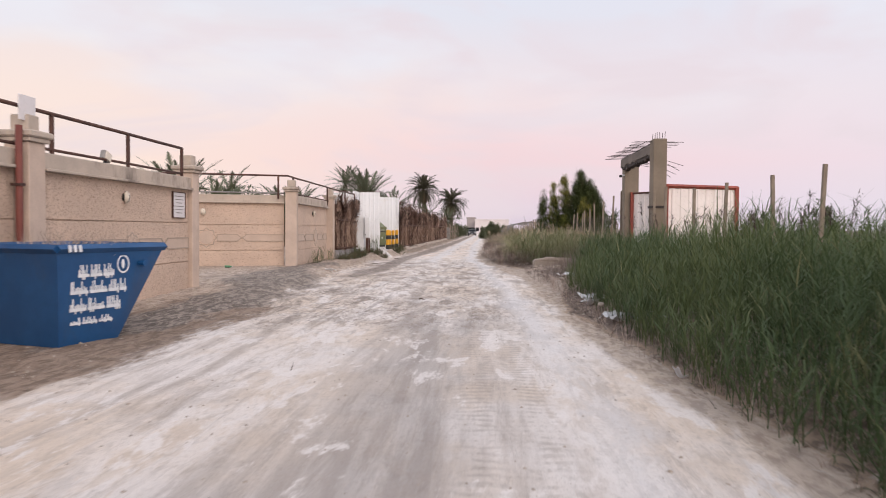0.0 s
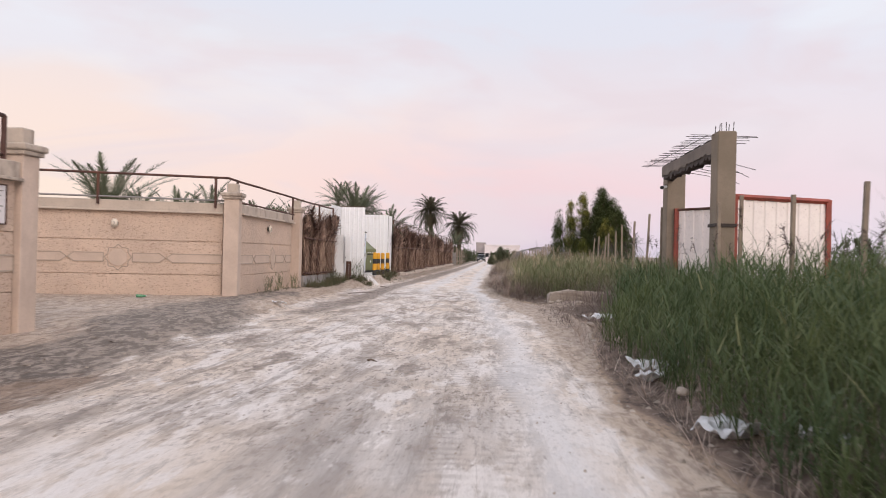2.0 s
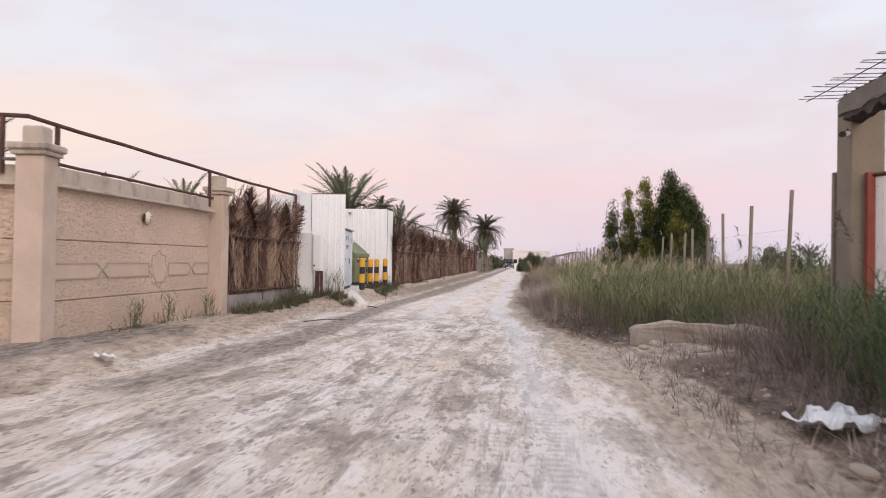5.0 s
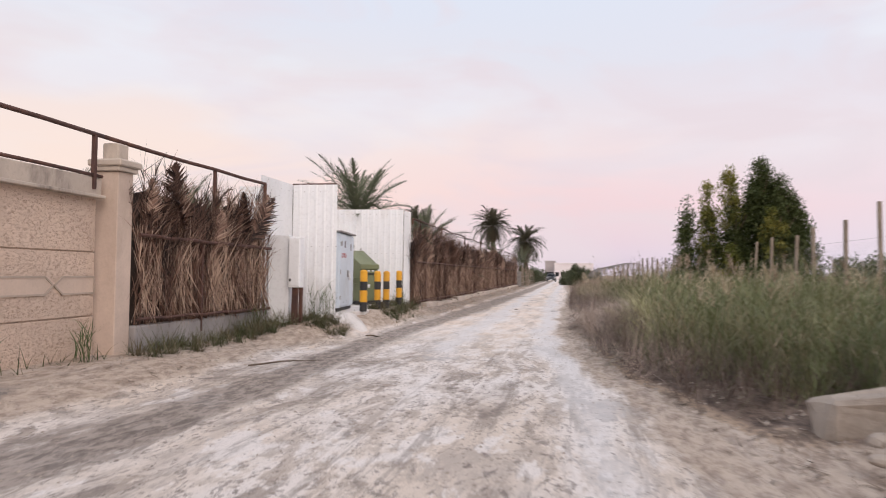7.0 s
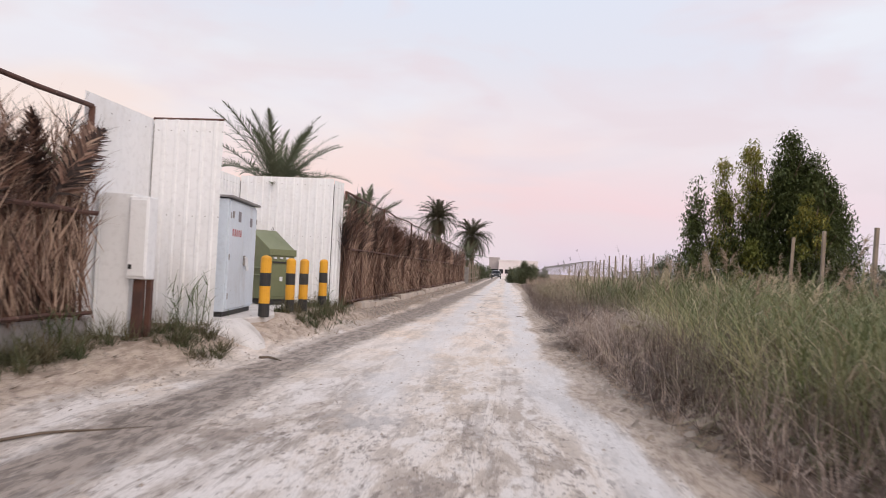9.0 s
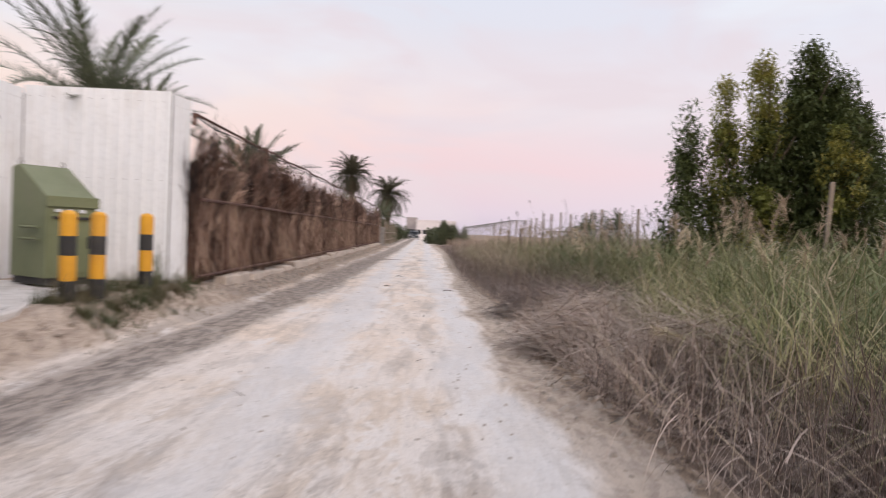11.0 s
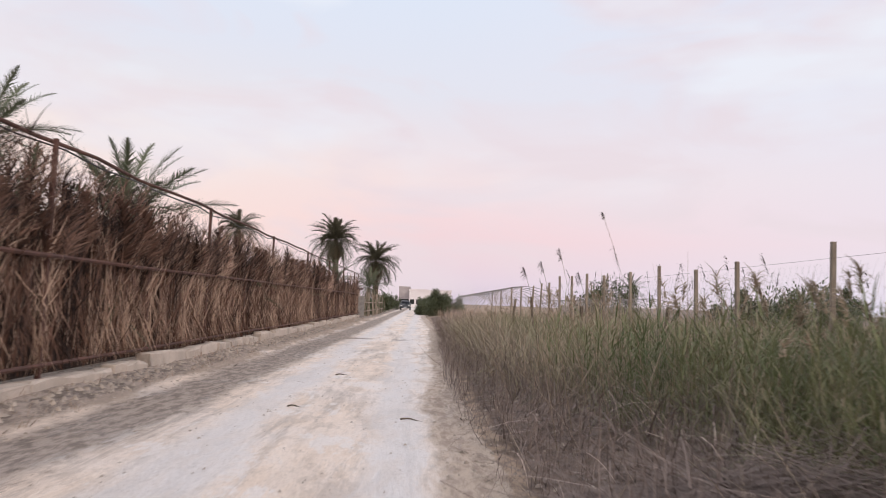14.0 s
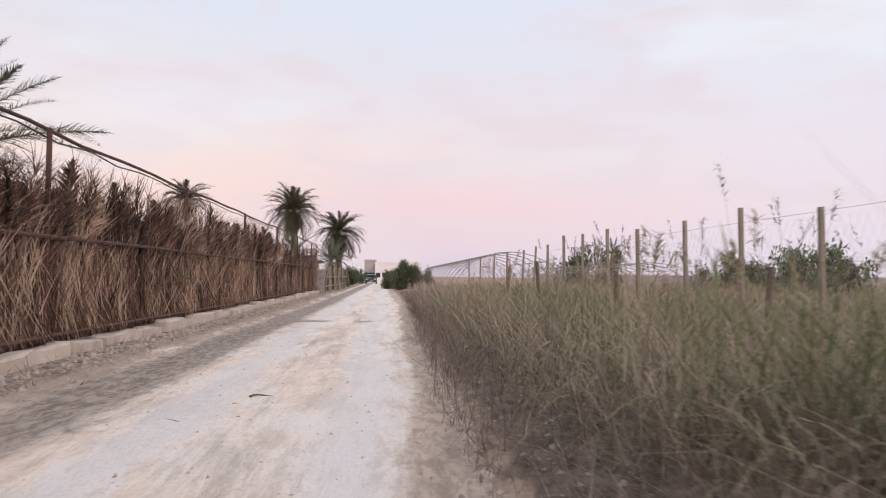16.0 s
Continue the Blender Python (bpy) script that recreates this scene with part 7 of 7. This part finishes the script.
tall_grass("bramble", "brown leafless bramble in front of the concrete block", 9000, (2.3, 4.9, 22.3, 28.3), (0.4, 1.2), 217, lambda x, y, u: (u < np.interp(x, (2.4, 3.4), (0.1, 1))) & ((y > 24) | (x > road_right(y) + 1.2)), BRUSH_BROWN, 0.007, (0.2, 1.4), (-0.5, 1.2), 3, "brush")


CUT_STRAW = foliage("cut_reed_stalk", ((0.70, 0.575, 0.49), (0.17, 0.13, 0.11), (0.47, 0.385, 0.325)), None, scale=1.6, trans=0.1)


def cut_stalks():
    """Heaps of cut reed stalks lying flat beside the track."""
    for k, (cx, cy, sx, sy, h, n, az) in enumerate(((0.4, 45.5, 0.7, 0.9, 0.3, 1300, 2.6), (0.25, 41.6, 0.7, 1.0, 0.36, 1700, 2.2), (1.0, 43.4, 0.8, 1.1, 0.42, 1500, 2.9), (1.7, 40.6, 0.8, 0.9, 0.4, 1500, 2.5), (0.95, 39.7, 0.75, 0.8, 0.5, 1500, 2.3), (1.5, 46.0, 0.6, 1.1, 0.4, 1000, 2.9), (2.0, 48.8, 0.6, 0.8, 0.4, 800, 2.4))):
        r = np.random.RandomState(300 + k)
        a, q = r.uniform(0, 6.28, n), np.sqrt(r.uniform(0, 1, n))
        x, y = cx + sx * q * np.cos(a), cy + sy * q * np.sin(a)
        z = ground_z(x, y) + h * (1 - q ** 2) * r.uniform(0.3, 1.0, n) + 0.02
        b = Blades()
        ln = r.uniform(0.5, 1.3, n)
        aa = az + r.normal(0, 0.5, n) + np.pi * (r.uniform(0, 1, n) < 0.5)
        b.arcs(np.stack([x - 0.4 * np.cos(aa), y - 0.4 * np.sin(aa), z], 1), aa, ln, r.normal(0.12, 0.16, n), r.normal(0.25, 0.2, n), r.uniform(0.007, 0.02, n), 4, r.uniform(-1.2, 1.2, n), 0.5)
        tagged(new("stalk_heap", b.mesh("stalk_heap", CUT_STRAW if cy < 44 else BRUSH_BROWN)), "heap of cut grey-brown reed stalks lying beside the track", "brush", kind="stuff")


cut_stalks()
LONG_STALK = foliage("long_pale_stalk", ((0.60, 0.49, 0.36), (0.24, 0.185, 0.13), (0.42, 0.34, 0.25)), None, scale=0.8, trans=0.15)
tall_grass("leaning_stalks", "long pale dry stalks leaning out of the brush", 2400, (-0.3, 4.2, 31, 72), (0.8, 1.6), 218, lambda x, y, u: ((y < 46) | (u < 0.22)) & (x > road_right(y) + 0.5) & (x < road_right(y) + green_edge(y) + 1.2), LONG_STALK, 0.008, (0.1, 1.0), (0.0, 0.9), 4, "brush")

tall_grass("leaning_stalks", "long bare pale stems arching over the near bank", 900, (0.4, 3.4, 35.5, 43), (0.9, 1.7), 237, lambda x, y, u: (x > road_right(y) + green_edge(y) - 0.5) & (x < road_right(y) + green_edge(y) + 1.4), LONG_STALK, 0.009, (0.35, 1.3), (0.1, 1.5), 5, "brush")


PLUME_DARK = foliage("dark_reed_plume", ((0.13, 0.095, 0.085), (0.075, 0.056, 0.052), (0.10, 0.075, 0.068)), None, trans=0.2)


def plumes(name, label, n, area, zr, seed, keep, big=1.0, material=PLUME):
    """Feathery seed heads on long thin stems."""
    r = np.random.RandomState(seed)
    x, y = r.uniform(area[0], area[1], n), r.uniform(area[2], area[3], n)
    ok = keep(x, y, r.uniform(0, 1, n))
    x, y = x[ok], y[ok]
    n = len(x)
    b = Blades()
    az, h = r.uniform(0, 6.28, n), r.uniform(zr[0], zr[1], n)
    c = b.arcs(np.stack([x, y, ground_z(x, y)], 1), az, h, 1.5, r.uniform(0.0, 0.45, n), 0.005, 5, None, 0.5)
    m = int(34 * big)
    idx = np.repeat(np.arange(n), m)
    t = r.uniform(0.84, 1.0, n * m)
    g = ((t - 0.8) * 5)[:, None]
    start = c[idx, 4] * (1 - g) + c[idx, 5] * g
    b.arcs(start, az[idx] + r.normal(0, 0.9, n * m), big * r.uniform(0.05, 0.13, n * m), r.uniform(0.1, 1.3, n * m), r.uniform(0.2, 1.4, n * m), 0.016, 2, r.uniform(0, 2, n * m), 0.3)
    tagged(new(name, b.mesh(name, material)), label, "reeds", kind="stuff")


plumes("reed_plumes", "buff feathery reed plumes on thin stems", 340, (0.6, 6.5, 29.5, 72), (1.15, 1.7), 401, lambda x, y, u: x > road_right(y) + 1.5)
plumes("reed_plumes", "large buff feathery plumes leaning beside the roadside tree", 26, (2.0, 4.4, 41, 52), (1.3, 1.9), 404, lambda x, y, u: x > road_right(y) + 2.0, 1.9)
PLUME_PALE = foliage("pale_reed_plume", ((0.60, 0.52, 0.38), (0.45, 0.38, 0.27), (0.52, 0.45, 0.32)), None, trans=0.4)
plumes("reed_plumes", "pale straw-yellow plumes among the green reeds", 60, (1.2, 5.0, 30, 43), (1.0, 1.5), 405, lambda x, y, u: x > road_right(y) + 1.3, 1.5, PLUME_PALE)
plumes("reed_plumes", "tall dark reed plumes over the field", 40, (3.0, 7.0, 53, 70), (1.9, 2.5), 402, lambda x, y, u: x > road_right(y) + 2.5, 0.85, PLUME_DARK)
plumes("reed_plumes", "dark reed tips over the green reeds", 120, (2.8, 9.0, 5, 27), (1.65, 2.05), 403, lambda x, y, u: x > road_right(y) + 1.6, 1.0, PLUME_DARK)

WEED = foliage("dark_weed", ((0.060, 0.080, 0.038), (0.115, 0.130, 0.065), (0.16, 0.135, 0.085)), None, scale=2.5, trans=0.25)


def arching_plume(root, tip, size, seed, material, label):
    """One long stem bending over, with a fluffy head at its tip."""
    r = np.random.RandomState(seed)
    a, t = Vector((*root, float(ground_z(root[0], root[1])))), Vector(tip)
    top = (a + t) / 2 + Vector((0, 0, 0.35 * (t - a).length * 0.5))
    pts = [a * (1 - f) ** 2 + top * 2 * f * (1 - f) + t * f * f for f in (0, 0.15, 0.3, 0.45, 0.6, 0.75, 0.88, 1.0)]
    p = thing("reed_plume", label, "reeds")
    part("stem", tube(pts, 0.002, 5, None, 0.0013), GRASS_BROWN, p)
    b = Blades()
    n = 150
    d = np.array(pts[-1] - pts[-3])
    d = d / np.linalg.norm(d)
    f = r.uniform(-0.5, 0.6, n)
    start = np.array(pts[-1])[None] + d[None] * (f * size)[:, None]
    az = math.atan2(d[1], d[0]) + r.normal(0, 1.0, n)
    b.arcs(start, az, size * r.uniform(0.25, 0.7, n) * (1 - 0.5 * np.abs(f)), r.uniform(-0.2, 1.1, n), r.uniform(0.2, 1.6, n), size * 0.045, 3, r.uniform(0, 3, n), 0.3)
    o = tagged(new("seed_head", b.mesh("seed_head", material)), "feathery seed head", kind="stuff")
    o.parent = p


arching_plume((0.5, 40.9), (-0.08, 40.4, 1.41), 0.24, 1, PLUME_PALE, "fluffy buff reed plume bending over the verge")
arching_plume((2.7, 42.3), (2.43, 42.06, 1.8), 0.30, 2, PLUME, "fluffy buff reed plume bending over the verge")
arching_plume((1.1, 39.0), (0.49, 39.2, 0.62), 0.26, 3, PLUME_PALE, "buff reed plume drooping low over dead brush")
arching_plume((0.85, 47.1), (0.31, 46.87, 2.11), 0.05, 4, PLUME_DARK, "tall thin bare reed stem with a small dark tip")
for k, (px, py, pz) in enumerate(((0.24, 48.08, 1.9), (0.06, 47.95, 1.78), (-0.11, 47.8, 1.72), (0.4, 48.0, 1.7))):
    arching_plume((px + 0.35, py + 0.1), (px, py, pz), 0.085, 5 + k, PLUME_DARK, "dark nodding reed seed head on a thin stem")
# weeds along the foot of walls, screens and bollards
tall_grass("wall_weeds", "green weeds along the foot of walls and screens", 15000, (-7.0, -5.2, 26, 46), (0.14, 0.46), 221,
           lambda x, y, u: ((y > 31) & (y < 37.6) & (x > -6.85) & (x < -6.1)) | ((y > 36.2) & (y < 37.7) & (x > -6.4) & (x < -5.5)) | ((y > 40.6) & (x > -5.95) & (x < -5.45) & (fbm(x * 1.5, y * 0.9, 66) > 0.40)) | ((y < 31) & (x < -6.75) & (u < 0.35)), WEED, 0.012, (0.4, 1.4), (0.2, 1.2), 3, "weeds")
tall_grass("kerb_weeds", "dry weeds along the kerb of the frond fence", 2600, (-5.5, -4.9, 45, 95), (0.08, 0.28), 222, lambda x, y, u: fbm(x * 2, y * 0.8, 67) > 0.5, STRAW, 0.008, (0.4, 1.4), (0.2, 1.0), 3, "weeds")
for k, (wx, wy, wh) in enumerate(((-6.85, 28.6, 0.75), (-6.8, 27.3, 0.5), (-6.85, 30.3, 0.6), (-6.3, 37.5, 0.6), (-6.0, 37.55, 0.7), (-6.6, 35.2, 0.5), (-5.75, 43.9, 0.7), (-6.3, 39.0, 0.8))):
    reed_bed("weed_clump", "thin grey-green weed growing at the foot of the wall", 9, (wx - 0.12, wx + 0.12, wy - 0.12, wy + 0.12), wh, 500 + k, lambda x, y, u: x < 99, REED, 6, 0.012)


tall_grass("weed_patch", "dense dark green weeds crowding the bollards and screens", 9000, (-6.4, -5.2, 36.4, 45.4), (0.14, 0.42), 223,
           lambda x, y, u: ((y < 38.3) & (((x + 5.95) / 0.55) ** 2 + ((y - 36.95) / 0.6) ** 2 < 1)) | ((y > 40.9) & (y < 44.6) & (np.abs(x + 5.6) < 0.38 + 0.2 * fbm(y * 2, y * 0, 64))), WEED, 0.012, (0.3, 1.4), (0.2, 1.4), 3, "weeds")

tall_grass("dry_grass", "short dry tufts and debris on the sand before the pad", 1500, (-6.2, -5.0, 36.2, 45.0), (0.06, 0.2), 225, lambda x, y, u: (x < road_left(y) + 0.1) & (fbm(x * 1.6, y * 1.1, 68) > 0.46) & ((y < 37.9) | (x > -5.6)), GRASS_BROWN, 0.009, (0.3, 1.3), (0.2, 1.4), 3, "weeds")
tall_grass("weed_patch", "dark green weed clumps at the foot of the grey plinth", 2600, (-6.95, -6.0, 31.6, 36.6), (0.2, 0.6), 224,
           lambda x, y, u: (np.minimum(((x + 6.55) / 0.32) ** 2 + ((y - 34.6) / 0.75) ** 2, ((x + 6.6) / 0.25) ** 2 + ((y - 32.0) / 0.5) ** 2) < 1), WEED, 0.012, (0.4, 1.4), (0.2, 1.4), 3, "weeds")

# ---- loose litter ----
LITTER = foliage("dead_leaf_litter", ((0.30, 0.23, 0.17), (0.09, 0.068, 0.055), (0.17, 0.13, 0.10)), (0.52, 0.46, 0.40), (0.66, 0.8), 3.0, 0.05)
tall_grass("verge_litter", "dead leaves, twigs and scraps lying along the verge", 12000, (-0.8, 3.4, 0.5, 72), (0.05, 0.28), 231, lambda x, y, u: (x > road_right(y) + 0.02 + 0.3 * u) & (x < road_right(y) + 1.3), LITTER, 0.022, (-0.05, 0.35), (-0.2, 0.5), 2, "litter", 0.05)
tall_grass("shoulder_litter", "twigs and dry scraps lying on the shoulder", 5000, (-7.0, -4.6, 6, 95), (0.05, 0.3), 232, lambda x, y, u: (x < road_left(y) + 0.2 - 0.4 * u) & (x > np.where(y > 45, -5.5, -6.95)), LITTER, 0.018, (-0.05, 0.3), (-0.2, 0.4), 2, "litter", 0.04)
tall_grass("road_twigs", "dark twigs lying on the track", 160, (-4.6, 1.4, 2, 72), (0.1, 0.3), 233, lambda x, y, u: (x < road_right(y)) & (x > road_left(y)), LITTER, 0.022, (0.0, 0.2), (0.0, 0.5), 3, "litter", 0.02)


def dry_branch(a, b, r, bend, label="thin dry branch lying on the dirt track"):
    """A crooked stick on the ground from a to b."""
    pts = []
    for i in range(8):
        f = i / 7
        x, y = a[0] + (b[0] - a[0]) * f - bend * math.sin(math.pi * f) * (b[1] - a[1]), a[1] + (b[1] - a[1]) * f + bend * math.sin(math.pi * f) * (b[0] - a[0])
        pts.append((x, y, float(ground_z(x, y)) + r * 0.6 + 0.012 * math.sin(5 * f)))
    o = part("dry_branch", tube(pts, r, 6, None, r * 0.45), BARK, smooth=True)
    tagged(o, label, "branch", "fallen sticks")


for a, b, r, bend in (((-5.39, 32.12), (-4.45, 33.2), 0.016, 0.08), ((-5.12, 37.68), (-4.74, 37.55), 0.022, 0.2), ((-2.70, 51.46), (-2.50, 51.44), 0.012, 0.1), ((-1.18, 50.65), (-0.9, 50.56), 0.012, 0.1), ((-1.75, 16.25), (-1.6, 16.2), 0.018, 0.1), ((-2.55, 55.6), (-2.3, 55.66), 0.013, 0.15)):
    dry_branch(a, b, r, bend)

bottle = thing("plastic_bottle", "crushed green plastic bottle lying by the lane wall", "bottle", pose(-9.02, 23.66, float(ground_z(-9.02, 23.66)) + 0.04, 0, 0, 25))
BOTTLE = surface("green_plastic", (0.10, 0.30, 0.16), (0.08, 0.24, 0.13), 0.3, 3, 0.1)
part("bottle_body", tube([(0, 0, 0), (0.05, 0, 0.005), (0.14, 0, 0), (0.18, 0, 0.0)], 0.042, 10, None, 0.036), BOTTLE, bottle, smooth=True)
part("neck", tube([(0.18, 0, 0), (0.21, 0, 0), (0.235, 0, 0)], 0.03, 8, None, 0.013), BOTTLE, bottle, smooth=True)
part("cap", tube([(0.235, 0, 0), (0.255, 0, 0)], 0.016, 8), LETTER, bottle)
